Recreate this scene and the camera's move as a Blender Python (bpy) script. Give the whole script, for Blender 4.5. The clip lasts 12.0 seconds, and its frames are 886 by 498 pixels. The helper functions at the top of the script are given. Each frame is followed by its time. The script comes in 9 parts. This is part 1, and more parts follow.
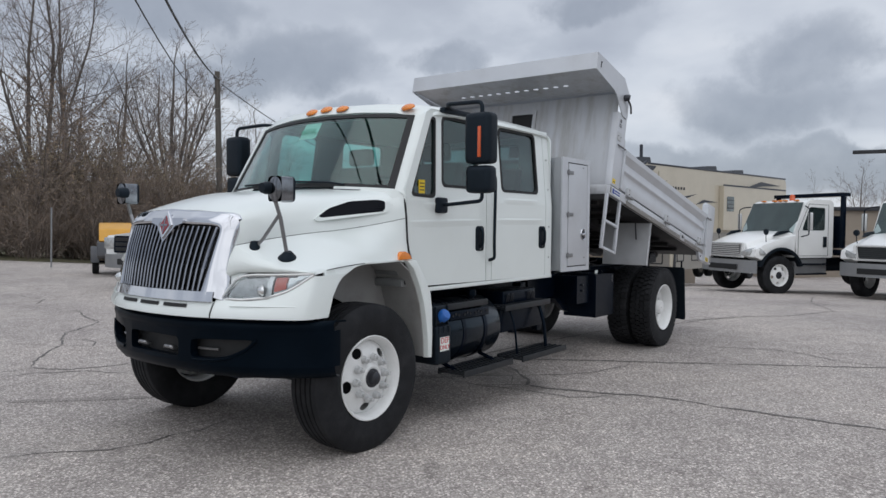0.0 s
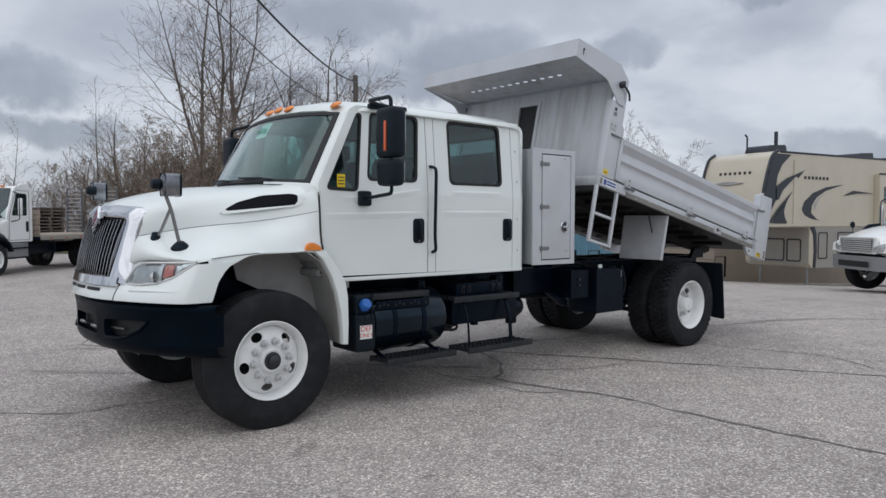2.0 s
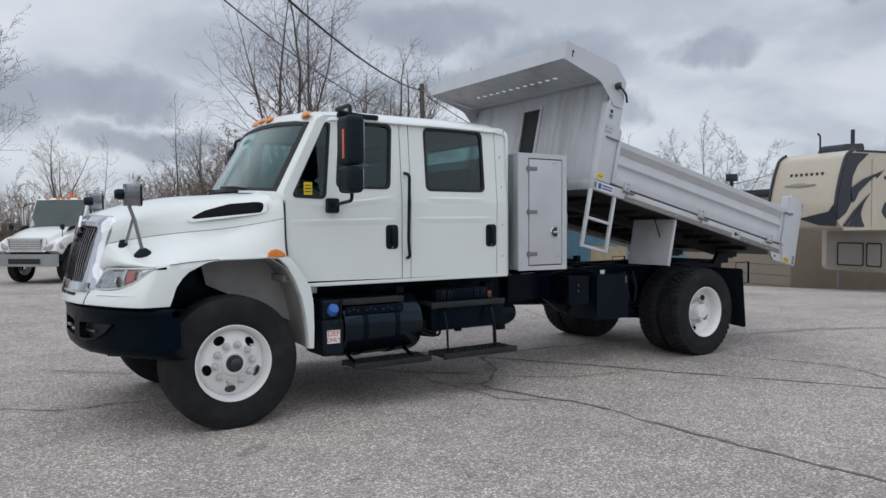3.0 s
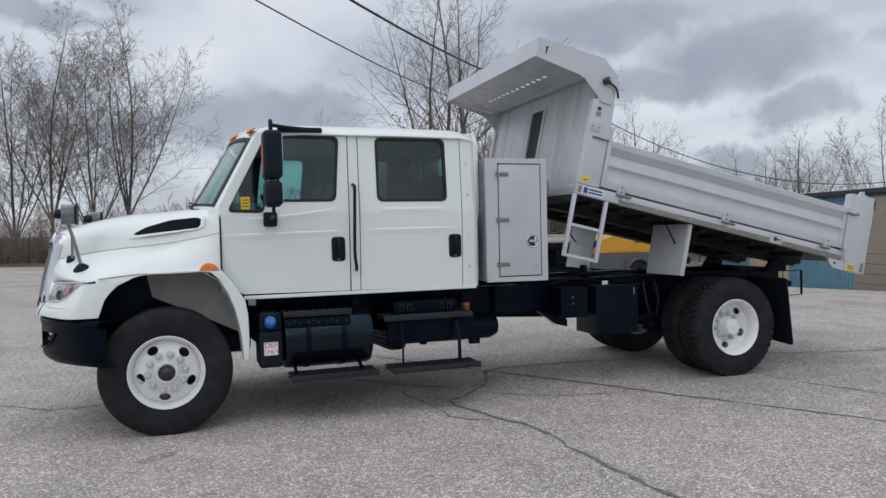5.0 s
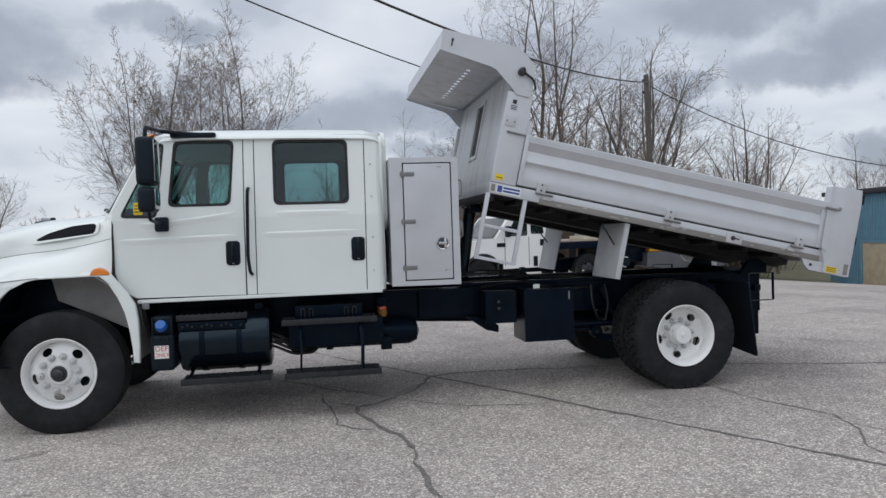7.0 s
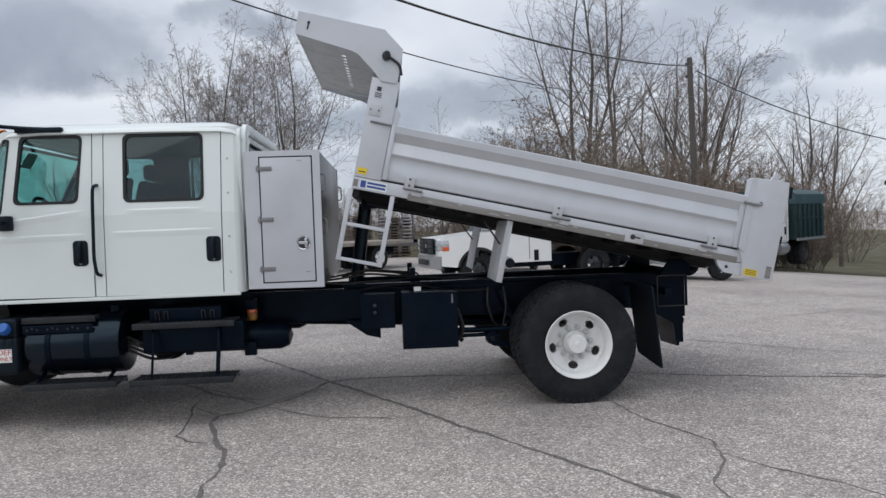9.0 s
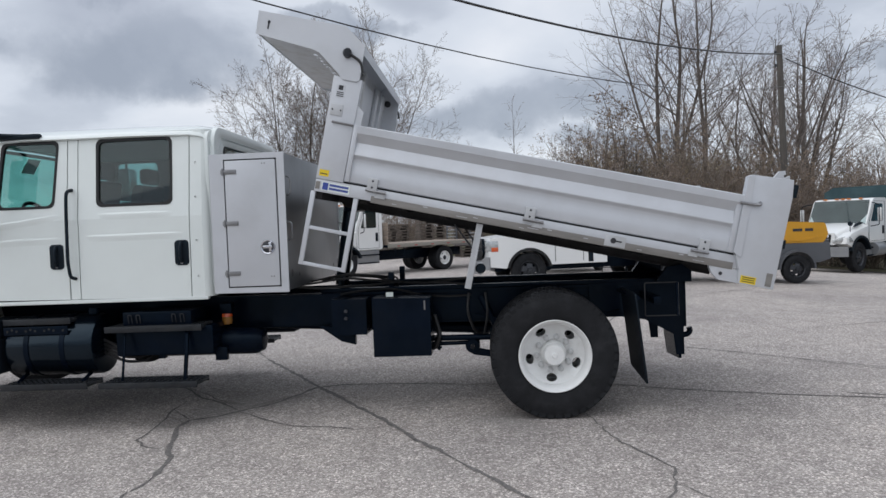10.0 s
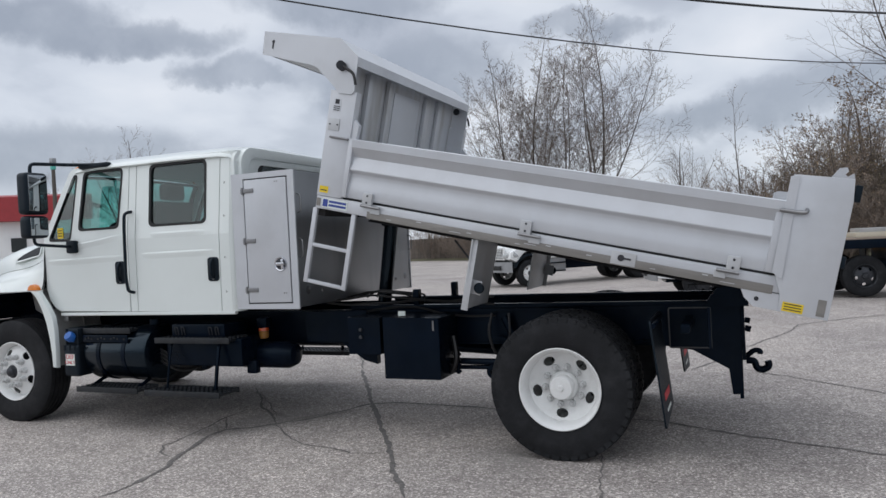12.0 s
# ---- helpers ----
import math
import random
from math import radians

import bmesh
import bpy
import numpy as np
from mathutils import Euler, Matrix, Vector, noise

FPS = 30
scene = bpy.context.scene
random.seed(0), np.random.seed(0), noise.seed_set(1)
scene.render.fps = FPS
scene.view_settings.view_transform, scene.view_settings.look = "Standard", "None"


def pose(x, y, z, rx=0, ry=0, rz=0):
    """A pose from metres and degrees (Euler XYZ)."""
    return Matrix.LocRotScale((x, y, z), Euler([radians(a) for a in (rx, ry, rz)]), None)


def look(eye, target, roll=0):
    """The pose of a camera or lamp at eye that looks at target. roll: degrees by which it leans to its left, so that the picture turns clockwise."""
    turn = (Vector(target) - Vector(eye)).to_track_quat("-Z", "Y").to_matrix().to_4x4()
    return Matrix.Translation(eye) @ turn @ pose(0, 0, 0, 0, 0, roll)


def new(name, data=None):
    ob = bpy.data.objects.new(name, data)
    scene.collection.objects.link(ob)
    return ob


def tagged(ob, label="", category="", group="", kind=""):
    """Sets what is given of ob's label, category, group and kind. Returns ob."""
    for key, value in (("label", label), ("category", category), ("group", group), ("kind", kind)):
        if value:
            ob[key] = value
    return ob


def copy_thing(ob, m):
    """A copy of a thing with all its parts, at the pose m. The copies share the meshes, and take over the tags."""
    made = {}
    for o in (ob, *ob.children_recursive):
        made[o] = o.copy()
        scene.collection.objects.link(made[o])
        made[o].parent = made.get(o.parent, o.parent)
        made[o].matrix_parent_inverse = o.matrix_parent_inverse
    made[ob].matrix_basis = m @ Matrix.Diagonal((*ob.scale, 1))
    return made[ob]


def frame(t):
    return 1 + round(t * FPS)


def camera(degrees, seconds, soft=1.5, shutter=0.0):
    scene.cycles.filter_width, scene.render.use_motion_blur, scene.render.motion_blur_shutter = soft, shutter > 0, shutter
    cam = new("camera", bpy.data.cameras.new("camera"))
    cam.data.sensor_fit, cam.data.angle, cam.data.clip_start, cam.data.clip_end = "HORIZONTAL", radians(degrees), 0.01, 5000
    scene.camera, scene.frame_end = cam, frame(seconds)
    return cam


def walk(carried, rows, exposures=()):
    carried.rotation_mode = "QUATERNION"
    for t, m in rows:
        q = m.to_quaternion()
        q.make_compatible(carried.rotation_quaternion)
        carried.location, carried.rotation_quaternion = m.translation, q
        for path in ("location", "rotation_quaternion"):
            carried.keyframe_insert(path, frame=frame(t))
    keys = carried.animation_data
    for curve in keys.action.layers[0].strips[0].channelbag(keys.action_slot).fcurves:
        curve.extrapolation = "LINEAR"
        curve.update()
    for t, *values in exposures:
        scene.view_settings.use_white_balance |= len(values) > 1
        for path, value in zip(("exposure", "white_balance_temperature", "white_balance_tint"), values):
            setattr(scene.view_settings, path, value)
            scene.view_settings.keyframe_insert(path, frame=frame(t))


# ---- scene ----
cam = camera(62.9, 12.0)
PATH = [
    (0, (-3.572, -4.32, 1.528), (-1.971, -3.125, 1.456), 0.5),
    (0.5, (-3.307, -4.731, 1.521), (-1.775, -3.449, 1.44), 0.5),
    (1, (-3.001, -5.074, 1.505), (-1.545, -3.704, 1.42), 0.4),
    (1.5, (-2.68, -5.45, 1.521), (-1.312, -3.993, 1.433), 0.4),
    (2, (-2.363, -5.776, 1.511), (-1.079, -4.245, 1.425), 0.2),
    (2.5, (-2.011, -6.098, 1.525), (-0.819, -4.494, 1.444), 0.0),
    (3, (-1.622, -6.358, 1.506), (-0.526, -4.686, 1.438), -0.3),
    (5, (0.189, -7.035, 1.535), (0.851, -5.148, 1.485), -1.3),
    (5.5, (0.664, -7.106, 1.532), (1.229, -5.188, 1.48), -1.6),
    (6, (1.131, -7.209, 1.534), (1.614, -5.269, 1.48), -1.7),
    (6.5, (1.598, -7.222, 1.529), (2.006, -5.265, 1.476), -1.8),
    (7, (2.071, -7.291, 1.531), (2.413, -5.321, 1.481), -1.9),
    (9, (3.832, -7.01, 1.546), (3.983, -5.017, 1.474), -2.0),
    (9.5, (4.376, -6.919, 1.546), (4.412, -4.921, 1.474), -2.1),
    (10, (4.855, -6.744, 1.547), (4.745, -4.748, 1.48), -2.2),
    (10.5, (5.305, -6.629, 1.557), (5.029, -4.649, 1.498), -2.6),
    (11, (5.741, -6.433, 1.554), (5.274, -4.489, 1.507), -2.6),
    (11.5, (6.162, -6.262, 1.579), (5.544, -4.361, 1.538), -2.8),
    (12, (6.567, -5.949, 1.551), (5.807, -4.099, 1.526), -2.9),
]
walk(cam, [(t, look(eye, target, roll)) for t, eye, target, roll in PATH], exposures=[(0.0, -0.10), (3.0, -0.09), (6.0, -0.03), (8.5, 0.04), (9.5, 0.06), (12.0, 0.03)])

# ---- world and light ----
world = bpy.data.worlds.new("overcast_sky")
scene.world = world
world.use_nodes = True
wn, wl = world.node_tree.nodes, world.node_tree.links
wn.clear()
w_out = wn.new("ShaderNodeOutputWorld")
w_bg = wn.new("ShaderNodeBackground")
w_bg.inputs["Strength"].default_value = 1.0
SUN_EL, SUN_AZ = 58.0, 215.0
sky = wn.new("ShaderNodeTexSky")
sky.sky_type = 'NISHITA'
sky.sun_disc = False
sky.sun_elevation, sky.sun_rotation = radians(SUN_EL), radians(90 - SUN_AZ)
w_co = wn.new("ShaderNodeTexCoord")
w_sep = wn.new("ShaderNodeSeparateXYZ")
wl.new(w_co.outputs["Generated"], w_sep.inputs[0])


def w_math(op, a, b=None, c=None):
    n = wn.new("ShaderNodeMath")
    n.operation = op
    for i, v in enumerate((a, b, c)):
        if v is None:
            continue
        if isinstance(v, (int, float)):
            n.inputs[i].default_value = v
        else:
            wl.new(v, n.inputs[i])
    return n.outputs[0]


w_h = w_math('ADD', w_math('MAXIMUM', w_sep.outputs[2], 0.0), 0.30)
w_px = w_math('DIVIDE', w_sep.outputs[0], w_h)
w_py = w_math('DIVIDE', w_sep.outputs[1], w_h)
w_vec = wn.new("ShaderNodeCombineXYZ")
wl.new(w_px, w_vec.inputs[0])
wl.new(w_py, w_vec.inputs[1])
w_vec.inputs[2].default_value = 3.7
w_big = wn.new("ShaderNodeTexNoise")
w_big.inputs["Scale"].default_value = 1.9
w_big.inputs["Detail"].default_value = 6.0
w_big.inputs["Roughness"].default_value = 0.48
w_big.inputs["Distortion"].default_value = 0.15
wl.new(w_vec.outputs[0], w_big.inputs["Vector"])
w_ramp = wn.new("ShaderNodeValToRGB")
cr = w_ramp.color_ramp
cr.elements[0].position, cr.elements[0].color = 0.33, (0.42, 0.455, 0.53, 1)
cr.elements[1].position, cr.elements[1].color = 0.70, (0.74, 0.765, 0.82, 1)
e = cr.elements.new(0.45)
e.color = (0.50, 0.54, 0.615, 1)
e = cr.elements.new(0.495)
e.color = (0.575, 0.615, 0.69, 1)
e = cr.elements.new(0.56)
e.color = (0.635, 0.675, 0.745, 1)
wl.new(w_big.outputs["Fac"], w_ramp.inputs[0])
# separate cloud banks: bearing, height, half width and half height in degrees, with ragged edges
CLOUDS = [
    (48.4, 12.4, 6.6, 2.4), (57.5, 14.9, 6.5, 1.9), (36.2, 12.3, 4.2, 1.4), (10.5, 11.4, 5.2, 2.9), (13.5, 8.3, 7.0, 1.9),
    (25.3, 15.9, 3.4, 1.4), (9.8, 5.4, 6.0, 1.1), (80.9, 9.3, 5.8, 1.7), (78.8, 6.3, 5.4, 1.2), (44.5, 8.0, 3.0, 1.9),
    (48.5, 5.1, 3.8, 1.2), (113.9, 12.9, 10.0, 2.8), (88.5, 8.3, 7.5, 1.6), (140.2, 16.8, 6.0, 1.8), (119.5, 17.9, 8.0, 1.6),
    (129.5, 13.2, 3.4, 1.3), (100.0, 15.5, 5.0, 1.2), (22.0, 4.6, 9.0, 1.3), (9.0, 4.2, 12.0, 2.0), (53.0, 10.7, 6.5, 1.6),
    (135.5, 15.6, 8.0, 1.3), (126.0, 12.6, 4.5, 0.9), (62.0, 10.0, 4.0, 1.0), (141.0, 7.0, 12.0, 2.6)]
w_az = w_math('MULTIPLY', w_math('ARCTAN2', w_sep.outputs[1], w_sep.outputs[0]), 57.2958)
w_el = w_math('MULTIPLY', w_math('ARCSINE', w_sep.outputs[2]), 57.2958)
w_rag = []
for sc_, off_ in ((7.0, 0.0), (7.0, 4.3)):
    nz_ = wn.new("ShaderNodeTexNoise")
    nz_.inputs["Scale"].default_value, nz_.inputs["Detail"].default_value, nz_.inputs["Roughness"].default_value = sc_, 8.0, 0.60
    va_ = wn.new("ShaderNodeVectorMath")
    va_.operation = 'ADD'
    va_.inputs[1].default_value = (off_, off_ * 0.7, 0.0)
    wl.new(w_co.outputs["Generated"], va_.inputs[0])
    wl.new(va_.outputs[0], nz_.inputs["Vector"])
    w_rag.append(w_math('SUBTRACT', nz_.outputs["Fac"], 0.5))
w_az = w_math('MULTIPLY_ADD', w_rag[0], 13.0, w_az)
w_el = w_math('MULTIPLY_ADD', w_rag[1], 6.5, w_el)
w_mass = None
for a_, e_, ww_, hh_ in CLOUDS:
    du = w_math('MULTIPLY', w_math('SUBTRACT', w_az, a_), 1.0 / ww_)
    dv = w_math('MULTIPLY', w_math('SUBTRACT', w_el, e_), 1.0 / hh_)
    r2 = w_math('MULTIPLY_ADD', du, du, w_math('MULTIPLY', dv, dv))
    near = w_math('SUBTRACT', 1.0, r2)
    w_mass = near if w_mass is None else w_math('SMOOTH_MAX', w_mass, near, 0.25)
w_mask = wn.new("ShaderNodeMapRange")
w_mask.interpolation_type = 'SMOOTHSTEP'
w_mask.inputs["From Min"].default_value, w_mask.inputs["From Max"].default_value = -0.42, 0.80
w_mask.inputs["To Min"].default_value, w_mask.inputs["To Max"].default_value = 0.0, 0.95
wl.new(w_mass, w_mask.inputs["Value"])
w_cloud = wn.new("ShaderNodeMix")
w_cloud.data_type = 'RGBA'
w_fluff = wn.new("ShaderNodeMapRange")
w_fluff.inputs["From Min"].default_value, w_fluff.inputs["From Max"].default_value = -0.13, 0.13
w_fluff.inputs["To Min"].default_value, w_fluff.inputs["To Max"].default_value = 0.62, 1.0
wl.new(w_rag[1], w_fluff.inputs["Value"])
wl.new(w_math('MULTIPLY', w_mask.outputs["Result"], w_fluff.outputs["Result"]), w_cloud.inputs["Factor"])
wl.new(w_ramp.outputs[0], w_cloud.inputs["A"])
w_cloud.inputs["B"].default_value = (0.300, 0.335, 0.402, 1)
w_sky = wn.new("ShaderNodeMix")
w_sky.data_type = 'RGBA'
w_sky.blend_type = 'ADD'
w_sky.inputs["Factor"].default_value = 0.012
wl.new(w_cloud.outputs["Result"], w_sky.inputs["A"])
wl.new(sky.outputs[0], w_sky.inputs["B"])
# an overcast sky is brighter overhead
w_up = wn.new("ShaderNodeMapRange")
w_up.interpolation_type = 'SMOOTHSTEP'
w_up.inputs["From Min"].default_value, w_up.inputs["From Max"].default_value = 0.40, 0.95
w_up.inputs["To Min"].default_value, w_up.inputs["To Max"].default_value = 1.0, 1.45
wl.new(w_sep.outputs[2], w_up.inputs["Value"])
wl.new(w_up.outputs["Result"], w_bg.inputs["Strength"])
wl.new(w_sky.outputs["Result"], w_bg.inputs["Color"])
wl.new(w_bg.outputs[0], w_out.inputs[0])

sun = bpy.data.lights.new("sun", 'SUN')
sun.energy, sun.angle, sun.color = 1.0, radians(100), (1.0, 0.97, 0.93)
sun_ob = new("sun", sun)
sun_dir = Vector((math.cos(radians(SUN_AZ)) * math.cos(radians(SUN_EL)), math.sin(radians(SUN_AZ)) * math.cos(radians(SUN_EL)), math.sin(radians(SUN_EL))))
sun_ob.matrix_world = look(sun_dir * 60, (0, 0, 0))


# ---- materials ----
def material(name, color, rough=0.5, metal=0.0, vary=0.08, scale=6.0, bump=0.0, bump_scale=60.0, coat=0.0, spec=0.5, dirt=None, dirt_scale=2.0, dirt_amount=0.4, stretch=None, random_tint=0.0):
    m = bpy.data.materials.new(name)
    m.use_nodes = True
    nt = m.node_tree
    n, l = nt.nodes, nt.links
    b = n["Principled BSDF"]
    b.inputs["Roughness"].default_value = rough
    b.inputs["Metallic"].default_value = metal
    b.inputs["Coat Weight"].default_value = coat
    b.inputs["Coat Roughness"].default_value = 0.08
    b.inputs["Specular IOR Level"].default_value = spec
    co = n.new("ShaderNodeTexCoord")
    vec = co.outputs["Object"]
    if stretch:
        mp = n.new("ShaderNodeMapping")
        mp.inputs["Scale"].default_value = stretch
        l.new(vec, mp.inputs["Vector"])
        vec = mp.outputs[0]
    no = n.new("ShaderNodeTexNoise")
    no.inputs["Scale"].default_value = scale
    no.inputs["Detail"].default_value = 5
    l.new(vec, no.inputs["Vector"])
    r = n.new("ShaderNodeValToRGB")
    c = Vector(color)
    r.color_ramp.elements[0].position, r.color_ramp.elements[1].position = 0.3, 0.7
    r.color_ramp.elements[0].color = (*(c * (1 - vary)), 1)
    r.color_ramp.elements[1].color = (*[min(1, x) for x in c * (1 + vary)], 1)
    l.new(no.outputs["Fac"], r.inputs[0])
    col = r.outputs[0]
    if dirt:
        nd = n.new("ShaderNodeTexNoise")
        nd.inputs["Scale"].default_value = dirt_scale
        nd.inputs["Detail"].default_value = 8
        nd.inputs["Roughness"].default_value = 0.65
        l.new(vec, nd.inputs["Vector"])
        rd = n.new("ShaderNodeValToRGB")
        rd.color_ramp.elements[0].position, rd.color_ramp.elements[1].position = 0.48, 0.72
        rd.color_ramp.elements[0].color = (0, 0, 0, 1)
        rd.color_ramp.elements[1].color = (dirt_amount, dirt_amount, dirt_amount, 1)
        l.new(nd.outputs["Fac"], rd.inputs[0])
        mx = n.new("ShaderNodeMix")
        mx.data_type = 'RGBA'
        l.new(rd.outputs[0], mx.inputs["Factor"])
        l.new(col, mx.inputs["A"])
        mx.inputs["B"].default_value = (*dirt, 1)
        col = mx.outputs["Result"]
    if random_tint:
        oi = n.new("ShaderNodeObjectInfo")
        hs = n.new("ShaderNodeHueSaturation")
        mr = n.new("ShaderNodeMapRange")
        mr.inputs["To Min"].default_value, mr.inputs["To Max"].default_value = 1 - random_tint, 1 + random_tint
        l.new(oi.outputs["Random"], mr.inputs["Value"])
        l.new(mr.outputs[0], hs.inputs["Value"])
        l.new(col, hs.inputs["Color"])
        col = hs.outputs[0]
    l.new(col, b.inputs["Base Color"])
    if bump:
        nb = n.new("ShaderNodeTexNoise")
        nb.inputs["Scale"].default_value = bump_scale
        nb.inputs["Detail"].default_value = 4
        l.new(vec, nb.inputs["Vector"])
        bp = n.new("ShaderNodeBump")
        bp.inputs["Strength"].default_value = bump
        bp.inputs["Distance"].default_value = 0.01
        l.new(nb.outputs["Fac"], bp.inputs["Height"])
        l.new(bp.outputs[0], b.inputs["Normal"])
    return m


def glass(name, color, rough=0.02, gloss=0.045):
    m = bpy.data.materials.new(name)
    m.use_nodes = True
    n, l = m.node_tree.nodes, m.node_tree.links
    n.clear()
    out = n.new("ShaderNodeOutputMaterial")
    tr = n.new("ShaderNodeBsdfTransparent")
    tr.inputs["Color"].default_value = (*color, 1)
    gl = n.new("ShaderNodeBsdfGlossy")
    gl.inputs["Roughness"].default_value = rough
    gl.inputs["Color"].default_value = (1, 1, 1, 1)
    lw = n.new("ShaderNodeLayerWeight")
    lw.inputs["Blend"].default_value = 0.5
    pw = n.new("ShaderNodeMath")
    pw.operation = 'POWER'
    pw.inputs[1].default_value = 4.0
    l.new(lw.outputs["Facing"], pw.inputs[0])
    fr = n.new("ShaderNodeMath")
    fr.operation = 'MULTIPLY_ADD'
    fr.inputs[1].default_value, fr.inputs[2].default_value = 0.9, gloss
    l.new(pw.outputs[0], fr.inputs[0])
    mx = n.new("ShaderNodeMixShader")
    l.new(fr.outputs[0], mx.inputs[0])
    l.new(tr.outputs[0], mx.inputs[1])
    l.new(gl.outputs[0], mx.inputs[2])
    l.new(mx.outputs[0], out.inputs[0])
    return m


M = {}
M["white"] = material("white_paint", (0.755, 0.805, 0.785), 0.28, coat=0.6, vary=0.015, scale=2, dirt=(0.60, 0.62, 0.59), dirt_scale=1.5, dirt_amount=0.12)
M["white2"] = material("white_paint_far", (0.80, 0.81, 0.80), 0.3, coat=0.5, vary=0.02, scale=2)
M["black"] = material("black_chassis_paint", (0.0023, 0.0050, 0.0115), 0.26, vary=0.25, scale=5, spec=0.13, bump=0.08, bump_scale=25, dirt=(0.012, 0.014, 0.016), dirt_scale=3, dirt_amount=0.3)
M["bumper"] = material("black_bumper_plastic", (0.0018, 0.0042, 0.0080), 0.36, vary=0.2, scale=4, spec=0.07, dirt=(0.007, 0.009, 0.011), dirt_scale=4, dirt_amount=0.12)
M["plastic"] = material("matt_black_plastic", (0.007, 0.0095, 0.0135), 0.5, vary=0.2, scale=10, spec=0.25, bump=0.15, bump_scale=300)
M["rubber"] = material("tyre_rubber", (0.0120, 0.0128, 0.0148), 0.72, vary=0.3, scale=7, spec=0.25, bump=0.2, bump_scale=90, dirt=(0.046, 0.048, 0.052), dirt_scale=4.5, dirt_amount=0.40)
M["wheel"] = material("white_wheel_paint", (0.78, 0.79, 0.78), 0.35, vary=0.03, scale=9, dirt=(0.45, 0.44, 0.42), dirt_scale=9, dirt_amount=0.3, bump=0.05, bump_scale=40)
M["nut"] = material("grimy_wheel_nuts", (0.55, 0.56, 0.56), 0.4, metal=0.2, vary=0.15, scale=30, dirt=(0.22, 0.21, 0.20), dirt_scale=25, dirt_amount=0.5)
M["hubgrey"] = material("greasy_hub_steel", (0.05, 0.053, 0.06), 0.45, metal=0.6, vary=0.3, scale=20)
M["chrome"] = material("chrome", (0.62, 0.63, 0.66), 0.05, metal=1.0, vary=0.03, scale=3)
M["chromebar"] = material("satin_chrome", (0.36, 0.37, 0.40), 0.12, metal=1.0, vary=0.05, scale=8)
M["alu"] = material("painted_aluminium", (0.53, 0.545, 0.565), 0.42, metal=0.45, vary=0.05, scale=3, dirt=(0.33, 0.315, 0.285), dirt_scale=2.6, dirt_amount=0.75, bump=0.05, bump_scale=6, stretch=(2.2, 2.2, 0.35))
M["aluwhite"] = material("light_grey_aluminium", (0.565, 0.585, 0.615), 0.38, metal=0.30, vary=0.04, scale=3, dirt=(0.42, 0.42, 0.42), dirt_scale=1.8, dirt_amount=0.35, bump=0.05, bump_scale=9)
M["rail"] = material("worn_aluminium_rail", (0.235, 0.225, 0.21), 0.5, metal=0.3, vary=0.12, scale=8, dirt=(0.22, 0.20, 0.18), dirt_scale=5, dirt_amount=0.6, stretch=(0.5, 4, 4))
M["brushed"] = material("brushed_aluminium", (0.40, 0.415, 0.435), 0.34, metal=0.85, vary=0.12, scale=5, dirt=(0.24, 0.25, 0.26), dirt_scale=2.5, dirt_amount=0.5, bump=0.06, bump_scale=30, stretch=(1, 1, 0.25))
M["steel"] = material("steel_hardware", (0.26, 0.262, 0.268), 0.35, metal=0.9, vary=0.1, scale=20)
M["liner"] = material("grey_wheelhouse_liner", (0.34, 0.34, 0.33), 0.6, vary=0.08, scale=3, dirt=(0.2, 0.19, 0.17), dirt_scale=4, dirt_amount=0.5)
M["amber"] = material("amber_lens", (0.75, 0.22, 0.02), 0.2, vary=0.08, scale=30, coat=0.5)
M["badge"] = material("dark_red_enamel", (0.22, 0.025, 0.035), 0.25, vary=0.15, scale=40, coat=0.5)
M["orange"] = material("orange_reflector", (0.62, 0.10, 0.025), 0.25, vary=0.08, scale=30, coat=0.5)
M["amberdull"] = material("dull_amber_bowl", (0.30, 0.14, 0.03), 0.3, vary=0.15, scale=30)
M["red"] = material("red_lens", (0.45, 0.03, 0.03), 0.25, vary=0.1, scale=30, coat=0.4)
M["blue"] = material("blue_cap_plastic", (0.02, 0.12, 0.42), 0.4, vary=0.15, scale=30)
M["yellow"] = material("yellow_sticker", (0.80, 0.58, 0.02), 0.5, vary=0.05, scale=30)
M["yellowpaint"] = material("yellow_paint", (0.60, 0.295, 0.016), 0.4, vary=0.06, scale=3, coat=0.2)
M["paper"] = material("white_paper", (0.75, 0.80, 0.76), 0.7, vary=0.03, scale=20)
M["ink"] = material("black_ink", (0.03, 0.03, 0.035), 0.6, vary=0.1, scale=40)
M["redink"] = material("red_ink", (0.55, 0.05, 0.06), 0.6, vary=0.1, scale=40)
M["blueink"] = material("blue_ink", (0.04, 0.07, 0.30), 0.5, vary=0.1, scale=40)
M["seat"] = material("grey_seat_fabric", (0.05, 0.055, 0.06), 0.85, vary=0.15, scale=20, bump=0.2, bump_scale=200)
M["dash"] = material("grey_dash_plastic", (0.20, 0.21, 0.21), 0.6, vary=0.1, scale=12, bump=0.1, bump_scale=200)
M["headliner"] = material("grey_headliner", (0.25, 0.265, 0.26), 0.9, vary=0.08, scale=10)
M["lens"] = material("headlight_reflector", (0.72, 0.73, 0.72), 0.14, metal=0.85, vary=0.1, scale=12)
M["glass"] = glass("cab_glass", (0.60, 0.78, 0.77))
M["screenglass"] = glass("windscreen_glass", (0.63, 0.86, 0.82), 0.02, 0.06)
M["darkglass"] = glass("tinted_glass", (0.61, 0.74, 0.74))
M["clear"] = glass("clear_lens", (0.92, 0.94, 0.95), 0.06)
